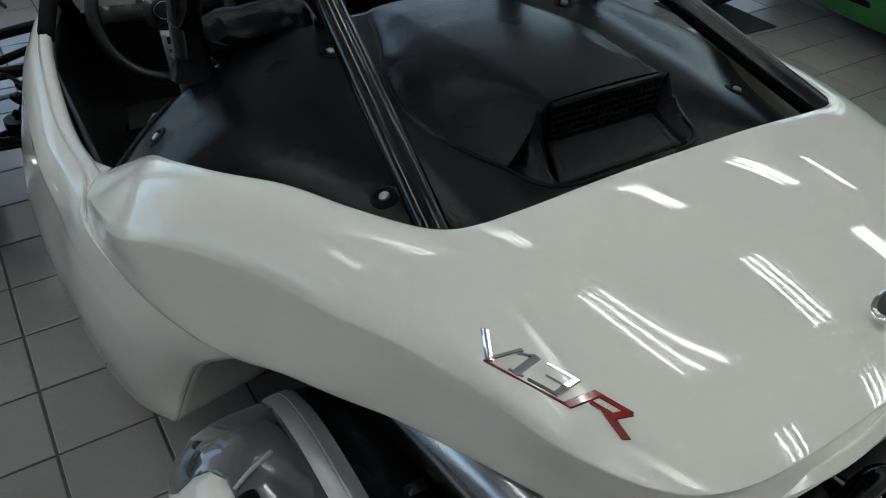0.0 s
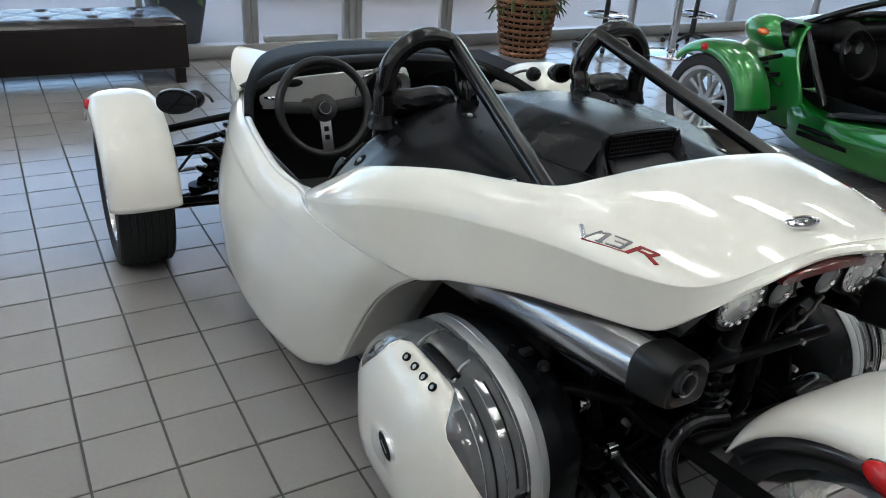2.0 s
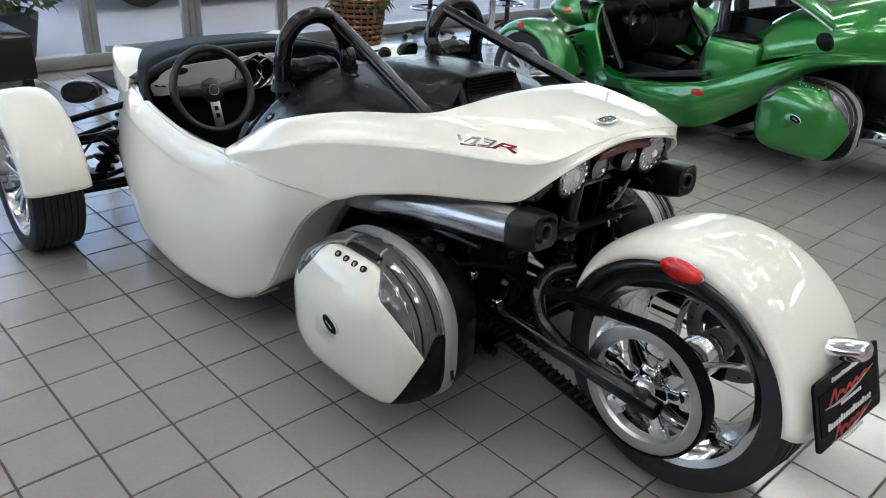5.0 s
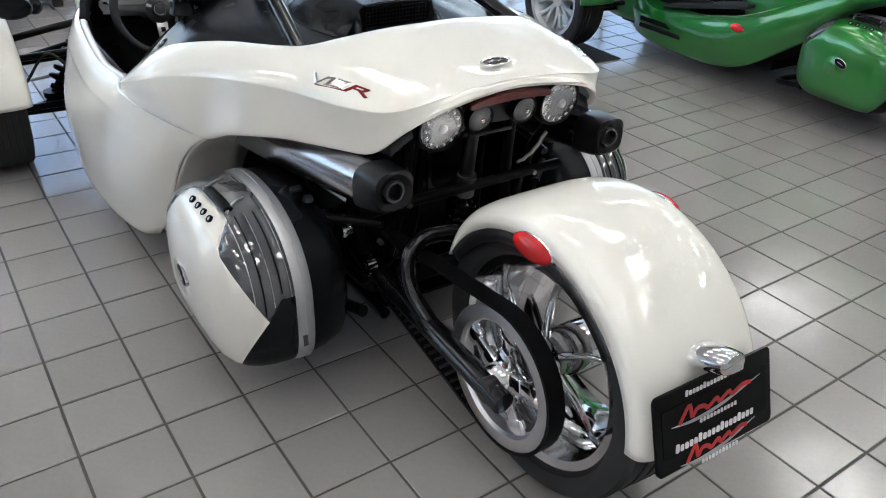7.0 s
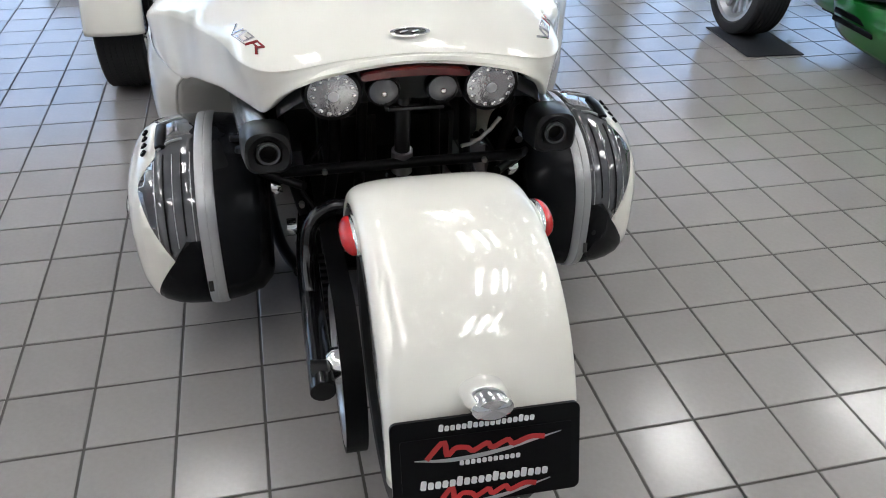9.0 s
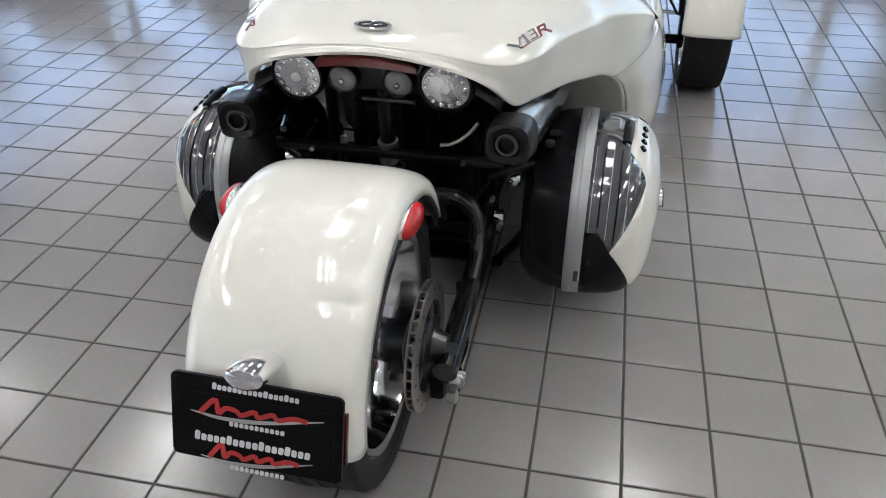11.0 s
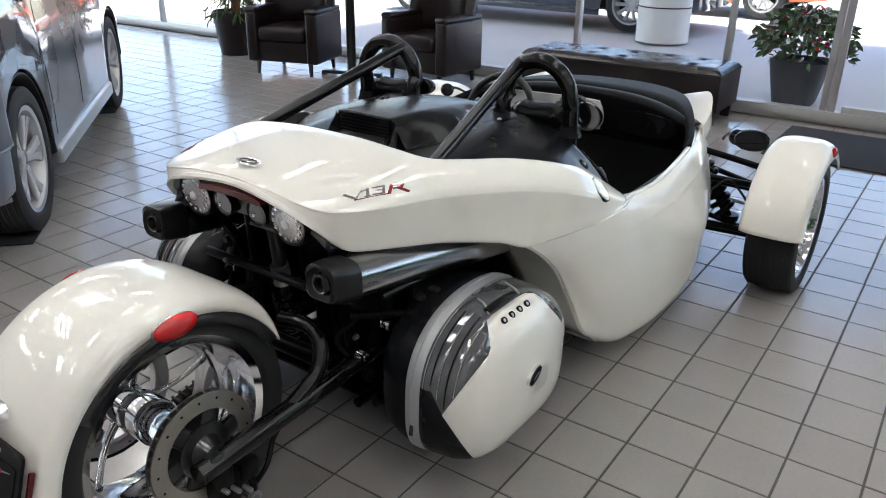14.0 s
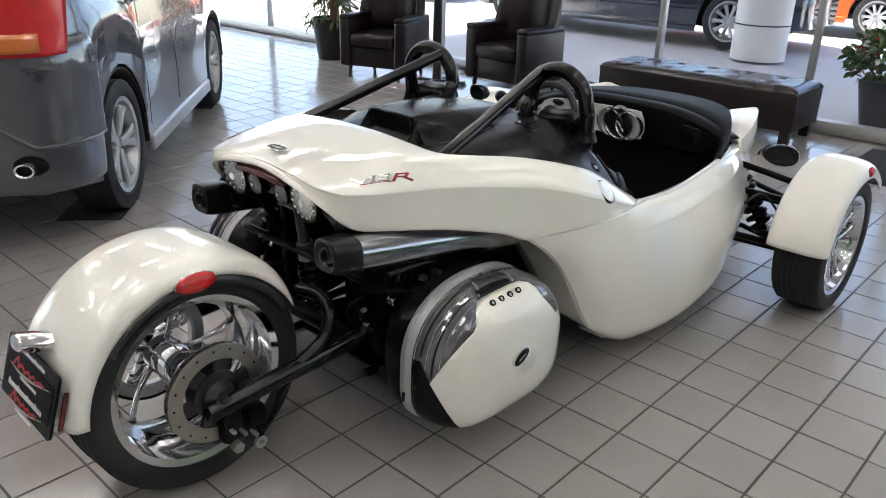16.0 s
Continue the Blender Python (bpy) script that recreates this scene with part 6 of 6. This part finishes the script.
# ---- ordinary cars ----
def make_car(name, at, paint, label, base, tyre_r, half, belt, roof, tail, nose, cabin, rim_metal=SILVER, detail=False):
    """A road car standing on its wheels, its rear axle at the middle of the pose, y forward.
    base: wheelbase; tail, nose: overhangs; cabin: y of rear glass foot, roof rear, roof front, screen foot."""
    car = thing(name, at, label, "car")
    y0, y1, arch = -tail, base + nose, tyre_r + 0.065
    ys = sorted({round(y0 + (y1 - y0) * i / 90, 3) for i in range(91)} | {round(c + s * arch * math.cos(radians(a)), 3) for c in (0, base) for s in (1,) for a in range(0, 181, 12)})
    rows = []
    for y in ys:
        e_rear, e_front = max(0.0, (y0 + 0.45 - y) / 0.45), max(0.0, (y - (y1 - 0.7)) / 0.7)
        pull = 0.16 * e_rear ** 2.2 + 0.3 * e_front ** 2
        w = half - pull
        low = 0.26 + 0.05 * (e_rear + e_front)
        for c in (0.0, base):
            if abs(y - c) < arch:
                low = max(low, tyre_r + math.sqrt(max(0.0, arch ** 2 - (y - c) ** 2)) - 0.0)
        hood = belt - 0.02 - 0.25 * max(0.0, (y - cabin[3]) / max(y1 - cabin[3], 0.1)) ** 1.5
        top = hood if y > cabin[3] else belt
        g = top - low
        rows.append([Vector((w - 0.03, y, low)), Vector((w, y, low + 0.012)), Vector((w + 0.004, y, low + 0.25 * g)), Vector((w + 0.012, y, low + 0.55 * g)), Vector((w + 0.004, y, low + 0.72 * g)), Vector((w - 0.012, y, low + 0.76 * g)), Vector((w - 0.02, y, low + 0.92 * g)), Vector((w - 0.05, y, top)), Vector((w * 0.55, y, top + 0.04)), Vector((0, y, top + 0.05))])
    side = sheet(rows)
    ends = []
    for r in (rows[0], rows[-1]):
        ends.append(sheet([[p.copy() for p in r], [Vector((0, p.y, p.z)) for p in r]]))
    body = joined(side, *ends)
    for sx in (-1, 1):
        shell = part("body_side", body.copy() if sx > 0 else flipped(body), paint, car, "glossy painted car body", thick=0.01)
        sill = part("sill", block((0.06, base - 2 * arch - 0.04, 0.1), (sx * (half - 0.005), base / 2, 0.25), 0.02, 3), SILVER if detail else paint, car)
        prof = []
        for y, z in ((cabin[0], belt), (cabin[1], roof), (cabin[2], roof), (cabin[3], belt)):
            prof.append((y, z))
        glass = []
        for y, z in spline([(0, *q) for q in prof], 25) and [(p.y, p.z) for p in spline([(0, *q) for q in prof], 25)]:
            t = (min(z, roof) - belt) / (roof - belt)
            glass.append([Vector((sx * (half - 0.06), y, belt)), Vector((sx * (half - 0.06 - 0.2 * t), y, min(z, roof)))])
        part("side_window", sheet(glass), CAR_GLASS, car, "tinted side glass", thick=0.005)
        for k in (0.36, 0.66):
            yk = cabin[0] + (cabin[3] - cabin[0]) * k
            part("door_seam", tube([(sx * (half + 0.006), yk + 0.02, 0.36), (sx * (half + 0.014), yk, 0.62), (sx * (half - 0.01), yk, belt - 0.04)], 0.0022, n=14, seg=6), DEEP, car)
            part("door_handle", block((0.03, 0.19, 0.035), (sx * (half + 0.012), yk - 0.12, belt - 0.12), 0.012, 3), CHROME, car, "bright door handle")
    body.free()
    rows = []
    for p in spline([(0, *q) for q in ((cabin[0], belt), (cabin[1], roof), (cabin[2], roof), (cabin[3], belt))], 33):
        t = max(0.0, (min(p.z, roof) - belt) / (roof - belt))
        w = half - 0.06 - 0.2 * t
        rows.append([Vector((w * s, p.y, min(p.z, roof) + 0.03 * (1 - s * s))) for s in (-1, -0.6, 0, 0.6, 1)])
    part("roof", sheet(rows), paint, car, thick=0.02)
    part("underbody", block((half * 1.7, base + tail + nose - 0.5, 0.16), (0, (base + nose - tail) / 2, 0.34), 0.03), DEEP, car)
    for c in (0.0, base):
        for sx in (-1, 1):
            make_wheel(car, (sx * (half - 0.115), c, tyre_r), 0.225, tyre_r, tyre_r * 0.70, 10, out=sx, twist=0.0, metal=rim_metal, pairs=detail, slim=1.7 if detail else 1.2, deep=0.45)
            liner = []
            for i in range(25):
                a = radians(180 * i / 24)
                liner.append([Vector((sx * x, c + (arch - 0.005) * math.cos(a), tyre_r + (arch - 0.005) * math.sin(a))) for x in (half - 0.01, half - 0.3)])
            part("arch_liner", sheet(liner), DEEP, car, thick=0.01)
    return car


def make_suv():
    car = make_car("suv", pose(-2.89, 0.31, 0, 0, 0, 48), GREY_PAINT, "metallic grey parked suv with silver alloy wheels", 2.72, 0.36, 0.93, 1.22, 1.8, 0.72, 0.95, (-0.45, 0.0, 1.35, 2.1), detail=True)
    # rear bumper: one smooth wrap from wheel arch to wheel arch
    plan = [(-0.945, -0.43), (-0.93, -0.55), (-0.87, -0.67), (-0.74, -0.755), (-0.5, -0.79), (0.0, -0.80), (0.5, -0.79), (0.74, -0.755), (0.87, -0.67), (0.93, -0.55), (0.945, -0.43)]
    line = spline([(x, y, 0) for x, y in plan], 81)
    bump, crease = [], []
    for i, p in enumerate(line):
        d = line[min(i + 1, 80)] - line[max(i - 1, 0)]
        n = Vector((d.y, -d.x, 0)).normalized()
        k = 0.70 - 0.15 * min(1.0, max(0.0, (abs(p.x) - 0.55) / 0.2))
        row = [p + n * o + Vector((0, 0, z)) for z, o in ((0.31, -0.06), (0.33, -0.012), (0.40, 0.0), (k - 0.05, 0.004), (k - 0.016, 0.006), (k - 0.006, 0.02), (k + 0.008, 0.026), (k + 0.06, 0.022), (0.84, 0.024), (0.90, 0.026), (0.95, 0.020), (0.995, 0.006), (1.022, -0.03))]
        bump.append(spline(row, 40))
        crease.append(p + n * 0.022 + Vector((0, 0, k + 0.002)))
    bumper = part("rear_bumper", sheet(bump), GREY_PAINT, car, "grey rear bumper with a bright crease", thick=0.01)
    part("crease", tube(crease[3:-3], 0.009, 120, 8), GREY_PAINT, bumper)
    part("tailgate", sheet([[Vector((x, -0.76 + 0.1 * (abs(x) / 0.8) ** 4 + d, z)) for d, z in ((0, 0.98), (-0.01, 1.1), (0.03, 1.28), (0.2, 1.65))] for x in [-0.8 + 1.6 * k / 24 for k in range(25)]]), GREY_PAINT, car, "grey tailgate", thick=0.01)
    for sx in (-1, 1):
        lamp = part("tail_lamp", sheet([spline([Vector((sx * x, y, z)) for x, y in ((0.35, -0.81), (0.60, -0.805), (0.75, -0.78), (0.84, -0.72), (0.905, -0.56 - 0.3 * (1.24 - z)))], 20) for z in (0.955, 0.97, 1.0, 1.06, 1.14, 1.22, 1.28)]), RED_LENS, car, "large red wrap-around tail lamp", thick=0.02, offset=1)
        part("amber_segment", sheet([spline([Vector((sx * x, y - 0.010, z)) for x, y in ((0.54, -0.813), (0.64, -0.81), (0.76, -0.785), (0.835, -0.738))], 12) for z in (0.975, 1.0, 1.03, 1.055)]), TAIL_AMBER, lamp, "amber segment", thick=0.02, offset=1)
        part("reflector", sheet([[Vector((sx * x, -0.822 + 0.03 * x * x, z)) for x in (0.36, 0.46, 0.56)] for z in (0.735, 0.775)]), RED_LENS, bumper, "red bumper reflector", thick=0.012, offset=1)
    part("exhaust_tip", moved(lathe([(-0.06, 0.025), (-0.065, 0.032), (0.08, 0.032), (0.08, 0.0), (0.06, 0.0), (0.0, 0.025)], axis="y", seg=24), Matrix.Translation((0.715, -0.775, 0.462)) @ Matrix.Diagonal((1.4, 1, 1, 1))), CHROME, car, "oval chrome exhaust tip")
    part("exhaust_recess", moved(ball((0.085, 0.03, 0.05)), Matrix.Translation((0.715, -0.762, 0.465))), DEEP, car)
    return car


make_suv()
make_car("sedan", pose(2.17, 9.55, 0, 0, 0, -90), RED_PAINT, "red sedan parked outside the glass front", 2.75, 0.335, 0.9, 0.92, 1.42, 0.85, 0.95, (-0.3, 0.5, 1.5, 2.3))
make_car("sedan", pose(9.57, 10.0, 0, 0, 0, -90), NAVY_PAINT, "dark blue sedan parked outside the glass front", 2.75, 0.335, 0.9, 0.92, 1.42, 0.85, 0.95, (-0.3, 0.5, 1.5, 2.3))
make_car("suv", pose(-6.5, 10.68, 0, 0, 0, -90), NAVY_PAINT, "dark parked suv beyond the concrete column", 3.76, 0.37, 0.93, 1.05, 1.75, 0.9, 0.9, (-0.5, 0.0, 1.9, 2.8))
make_car("hatchback", pose(-4.3, 13.6, 0, 0, 0, -90), ORANGE_PAINT, "orange hatchback parked far outside", 2.6, 0.33, 0.88, 0.95, 1.5, 0.7, 0.9, (-0.4, 0.1, 1.4, 2.1))
make_car("hatchback", pose(-13.2, 12.2, 0, 0, 0, -90), ORANGE_PAINT, "orange hatchback parked beside the forecourt", 2.6, 0.33, 0.88, 0.95, 1.5, 0.7, 0.9, (-0.4, 0.1, 1.4, 2.1))
_col = thing("column", pose(-2.1, 9.35, 0), "round white concrete canopy column", "column")
part("shaft", lathe([(0.0, 0.0), (0.0, 0.335), (3.9, 0.335), (3.9, 0.0)], axis="z", seg=48), STUCCO, _col)
part("collar", lathe([(0.43, 0.335), (0.43, 0.342), (0.445, 0.342), (0.445, 0.335)], axis="z", seg=48), DEEP, _col)


# ---- furniture ----
def make_bench():
    top = thing("bench", pose(-0.99, 5.43, 0), "dark brown leather bench with tufted seat and short legs", "bench")
    length, depth = 1.72, 0.56
    part("base", block((length, depth, 0.29), (0, 0, 0.255), 0.012), LEATHER, top)
    rows = []
    for i in range(93):
        x = -length / 2 + length * i / 92
        row = []
        for j in range(33):
            y = -depth / 2 + depth * j / 32
            fx, fy = (x / 0.29 + 0.5) % 1 - 0.5, (y / 0.27) % 1 - 0.5
            dip = 0.03 * math.exp(-(fx * fx * 110 + fy * fy * 60)) + 0.004 * math.exp(-min(abs(abs(fx) - abs(fy)), 0.5) ** 2 * 160)
            edge = min(1.0, (length / 2 - abs(x)) / 0.07, (depth / 2 - abs(y)) / 0.07)
            row.append(Vector((x, y, 0.398 + 0.05 * math.sqrt(max(0, edge)) - dip * edge)))
        rows.append(row)
    cushion = part("cushion", sheet(rows), SHEEN, top, "tufted glossy leather cushion")
    for i in range(-2, 3):
        for j in (-1, 1):
            part("button", ball((0.011, 0.011, 0.006), (i * 0.29, j * 0.135, 0.424), 10, 6), LEATHER, cushion)
    part("piping", tube([(-0.86, -0.28, 0.398), (0.86, -0.28, 0.398), (0.86, 0.28, 0.398), (-0.86, 0.28, 0.398), (-0.86, -0.28, 0.398)], 0.006, smooth=False, seg=8), LEATHER, cushion)
    for x in (-0.8, 0.8):
        for y in (-0.22, 0.22):
            part("leg", block((0.07, 0.07, 0.125), (x, y, 0.0625), 0.006), LEATHER, top)
    return top


def make_armchair():
    top = thing("armchair", pose(-2.92, 5.30, 0, 0, 0, -2), "dark brown leather club armchair with curved back", "armchair", "armchairs by the glass")
    part("base", block((0.62, 0.58, 0.2), (0, 0.02, 0.22), 0.02), LEATHER, top)
    part("seat_cushion", block((0.5, 0.56, 0.14), (0, -0.04, 0.39), 0.045, 4), LEATHER, top, "plump leather seat cushion")
    for sx in (-1, 1):
        part("arm", joined(block((0.12, 0.62, 0.48), (sx * 0.32, 0.0, 0.36), 0.03, 3), block((0.13, 0.6, 0.06), (sx * 0.32, -0.01, 0.61), 0.028, 3)), LEATHER, top)
    rows = []
    for i in range(25):
        a = radians(200 - 220 * i / 24)
        c, s = math.cos(a), math.sin(a)
        hgt = 0.64 + 0.42 * min(1.0, max(0.0, s) * 1.7) ** 0.7
        rows.append([Vector((0.36 * c, 0.12 + 0.27 * s, 0.14)), Vector((0.375 * c, 0.12 + 0.29 * s, 0.5)), Vector((0.38 * c, 0.12 + 0.31 * s, hgt - 0.03)), Vector((0.35 * c, 0.12 + 0.28 * s, hgt)), Vector((0.29 * c, 0.12 + 0.2 * s, hgt - 0.03)), Vector((0.27 * c, 0.12 + 0.16 * s, 0.4))])
    part("backrest", sheet([spline(r, 20) for r in rows]), LEATHER, top, "curved leather backrest", thick=0.02)
    for x in (-0.28, 0.28):
        for y in (-0.25, 0.27):
            part("leg", tube([(x, y, 0.13), (x * 1.03, y * 1.03, 0.0)], lambda u: 0.026 - 0.009 * u, smooth=False, seg=8), BLACK, top)
    return top


make_bench()
_chair = make_armchair()
copy_thing(_chair, pose(-4.31, 4.87, 0, 0, 0, 18))


def make_table(at, metal, label, disc):
    top = thing("table", at, label, "table")
    part("column", tube([(0, 0, 0.02), (0, 0, 1.02)], 0.045 if not disc else 0.038, smooth=False, seg=20), metal, top)
    part("tabletop", lathe([(1.02, 0.0), (1.02, 0.33), (1.035, 0.345), (1.05, 0.33), (1.05, 0.0)], axis="z", seg=48), BLACK, top)
    if disc:
        part("foot", lathe([(0.0, 0.0), (0.0, 0.27), (0.008, 0.272), (0.02, 0.2), (0.035, 0.06), (0.06, 0.042), (0.06, 0.0)], axis="z", seg=48), metal, top)
    else:
        for a in (20, 110, 200, 290):
            part("foot", moved(joined(block((0.30, 0.07, 0.03), (0.16, 0, 0.028), 0.008), block((0.05, 0.06, 0.02), (0.29, 0, 0.01), 0.004)), pose(0, 0, 0, 0, 0, a)), metal, top)
    return top


make_table(pose(-3.68, 5.0, 0), BLACK, "black pedestal table with a cross foot", False)
make_table(pose(4.33, 5.02, 0), CHROME, "round table on a chrome column and disc foot", True)


def make_stool():
    top = thing("stool", pose(3.82, 5.42, 0, 0, 0, 15), "black swivel stool with chrome foot ring and castors", "stool", "swivel stools")
    part("seat", moved(lathe([(0.0, 0.0), (0.0, 0.19), (0.02, 0.225), (0.06, 0.225), (0.085, 0.2), (0.095, 0.0)], axis="z", seg=36), Matrix.Translation((0, 0, 0.6))), VINYL, top, "padded black seat")
    part("stem", tube([(0, 0, 0.1), (0, 0, 0.6)], lambda u: 0.03 if u < 0.55 else 0.02, n=8, seg=14, smooth=False), BLACK, top)
    ring = part("foot_ring", lathe([(0.0, 0.2), (0.011, 0.211), (0.022, 0.2), (0.011, 0.189)], (0, 0, 0.30), axis="z", seg=48), CHROME, top, "chrome foot ring")
    for a in range(0, 360, 72):
        leg = part("leg", moved(joined(tube([(0.02, 0, 0.11), (0.16, 0, 0.095), (0.27, 0, 0.07)], lambda u: 0.022 - 0.006 * u, n=8, seg=8)), pose(0, 0, 0, 0, 0, a)), VINYL, top)
        part("castor", moved(lathe([(-0.02, 0.0), (-0.02, 0.026), (0.02, 0.026), (0.02, 0.0)], (0.27, 0, 0.026), axis="y", seg=16), pose(0, 0, 0, 0, 0, a)), VINYL, leg)
        part("ring_spoke", moved(tube([(0.02, 0, 0.31), (0.2, 0, 0.311)], 0.007, smooth=False, seg=6), pose(0, 0, 0, 0, 0, a + 30)), CHROME, ring)
    part("backrest", block((0.3, 0.05, 0.2), (0, 0.2, 0.92), 0.03, 3), VINYL, top)
    part("back_stem", tube([(0, 0.12, 0.62), (0, 0.22, 0.7), (0, 0.22, 0.9)], 0.015, n=10, seg=8), BLACK, top)
    return top


_stool = make_stool()
copy_thing(_stool, pose(4.85, 5.28, 0, 0, 0, 50))


def leaf_shape(length, width):
    """A pointed folded blade of leaf along x."""
    bm = bmesh.new()
    pts = [(0, 0, 0), (0.3, 0.5, 0.02), (0.65, 0.4, 0.0), (1.0, 0, -0.12), (0.65, -0.4, 0.0), (0.3, -0.5, 0.02)]
    vs = [bm.verts.new((x * length, y * width, z * length)) for x, y, z in pts]
    mid = bm.verts.new((0.45 * length, 0, -0.05 * length))
    for k in range(6):
        bm.faces.new((vs[k], vs[(k + 1) % 6], mid))
    return bm


def scatter(bm_leaf, spots):
    """Many leaves in one mesh, each at a pose."""
    verts, polys = [], []
    base = [v.co.copy() for v in bm_leaf.verts]
    bm_leaf.verts.index_update()
    faces = [[v.index for v in f.verts] for f in bm_leaf.faces]
    for m in spots:
        n = len(verts)
        verts += [m @ v for v in base]
        polys += [[n + k for k in f] for f in faces]
    out = bmesh.new()
    me = bpy.data.meshes.new("tmp")
    me.from_pydata(verts, [], polys)
    out.from_mesh(me)
    bpy.data.meshes.remove(me)
    return out


def make_basket_plant(at, height, label, weave=True):
    rng = random.Random(7)
    top = thing("potted_plant", at, label, "plant")
    core = part("basket", lathe([(0.0, 0.0), (0.0, 0.19), (0.46, 0.255), (0.47, 0.245), (0.44, 0.235), (0.42, 0.0)], axis="z", seg=32), LEATHER if not weave else DEEP, top, "tapered woven basket")
    if weave:
        for r in range(9):
            z = 0.03 + 0.05 * r
            pts = []
            for k in range(73):
                a = 2 * math.pi * k / 72
                rad = 0.197 + 0.062 * z / 0.46 + 0.009 * math.sin(12 * a + math.pi * r)
                pts.append((rad * math.cos(a), rad * math.sin(a), z))
            part("weave", tube(pts, 0.017, n=73, seg=6, smooth=False), WICKER, core)
        for k in range(24):
            a = 2 * math.pi * k / 24
            part("stake", tube([(0.2 * math.cos(a), 0.2 * math.sin(a), 0.0), (0.263 * math.cos(a), 0.263 * math.sin(a), 0.46)], 0.009, smooth=False, seg=6), WICKER, core)
        part("rim", lathe([(0.45, 0.245), (0.475, 0.27), (0.5, 0.25), (0.475, 0.23)], axis="z", seg=36), WICKER, core)
    for k in range(9):
        a = rng.uniform(0, 6.28)
        r = rng.uniform(0.0, 0.1)
        part("stem", tube([(r * math.cos(a), r * math.sin(a), 0.42), (1.2 * r * math.cos(a), 1.2 * r * math.sin(a), 0.9), (2 * r * math.cos(a), 2 * r * math.sin(a), height)], 0.011, n=10, seg=6), WICKER, top)
    spots = []
    for k in range(620):
        a, z = rng.uniform(0, 6.28), rng.uniform(0.42, height)
        r = rng.uniform(0.05, 0.36) * (0.75 + 0.3 * math.sin(z * 5))
        spots.append(pose(r * math.cos(a), r * math.sin(a), z, rng.uniform(-40, 40), rng.uniform(10, 75), math.degrees(a) + rng.uniform(-50, 50)))
    part("foliage", scatter(leaf_shape(0.15, 0.022), spots), LEAF, top, "narrow hanging green leaves", flat=True)
    return top


make_basket_plant(pose(2.86, 5.38, 0), 1.5, "leafy bamboo plant in a brown woven basket")
make_basket_plant(pose(-5.55, 5.2, 0), 1.6, "leafy plant in a dark brown pot", weave=False)


def make_planter():
    rng = random.Random(3)
    top = thing("planter", pose(0.12, 6.72, -0.03), "tall dark planter with red and white flowers", "planter")
    rows = []
    for z, s in ((0.0, 0.17), (0.02, 0.175), (0.34, 0.235), (0.38, 0.24), (0.385, 0.225), (0.34, 0.22)):
        rows.append([Vector((x * s, y * s, z)) for x, y in rounded_rect(2, 2, 0.5, 5)])
    part("pot", sheet(rows, wrap=True, cap=True), PLANTER, top, "dark tapered square pot")
    leaves, reds, whites = [], [], []
    for k in range(900):
        a, e, r = rng.uniform(0, 6.28), rng.uniform(-0.35, 1.5), rng.uniform(0.55, 1.0)
        p = Vector((0.42 * r * math.cos(a) * math.cos(e), 0.42 * r * math.sin(a) * math.cos(e), 0.50 + 0.33 * r * math.sin(e)))
        m = pose(*p, rng.uniform(-60, 60), rng.uniform(-60, 60), math.degrees(a))
        (reds if k % 11 == 0 else whites if k % 13 == 0 else leaves).append(m)
    part("foliage", scatter(leaf_shape(0.085, 0.05), leaves), LEAF, top, "dense green leaves", flat=True)
    def bloom():
        bm = bmesh.new()
        for k in range(6):
            tmp = moved(leaf_shape(0.032, 0.03), pose(0, 0, 0, 0, -30, 60 * k))
            me = bpy.data.meshes.new("tmp")
            tmp.to_mesh(me)
            bm.from_mesh(me)
            bpy.data.meshes.remove(me)
            tmp.free()
        return bm
    part("red_flowers", scatter(bloom(), reds), BLOOM_RED, top, flat=True)
    part("white_flowers", scatter(bloom(), whites), BLOOM_WHITE, top, flat=True)
    return top


make_planter()
_mat = part("door_mat", block((2.2, 0.95, 0.012), (1.45, 5.12, 0.008), 0.004), MAT, None)
tagged(_mat, "dark ribbed entrance mat before the glass doors", "mat")
for _at in (pose(-2.37, 0.86, 0.003, 0, 0, 48), pose(-4.39, 2.68, 0.003, 0, 0, 48)):
    _m = part("tyre_mat", block((0.34, 0.4, 0.006), (-0.02, -0.02, 0.002), 0.002), MAT, None)
    _m.matrix_basis = _at
    tagged(_m, "dark protective mat under a car tyre", "mat", "tyre mats")
_m = part("tyre_mat", block((0.34, 0.5, 0.006), (0, 0, 0.003), 0.002), MAT, None)
_m.matrix_basis = pose(2.42, 2.62, 0.002, 0, 0, -3)
tagged(_m, "dark protective mat under a green car's tyre", "mat", "tyre mats")
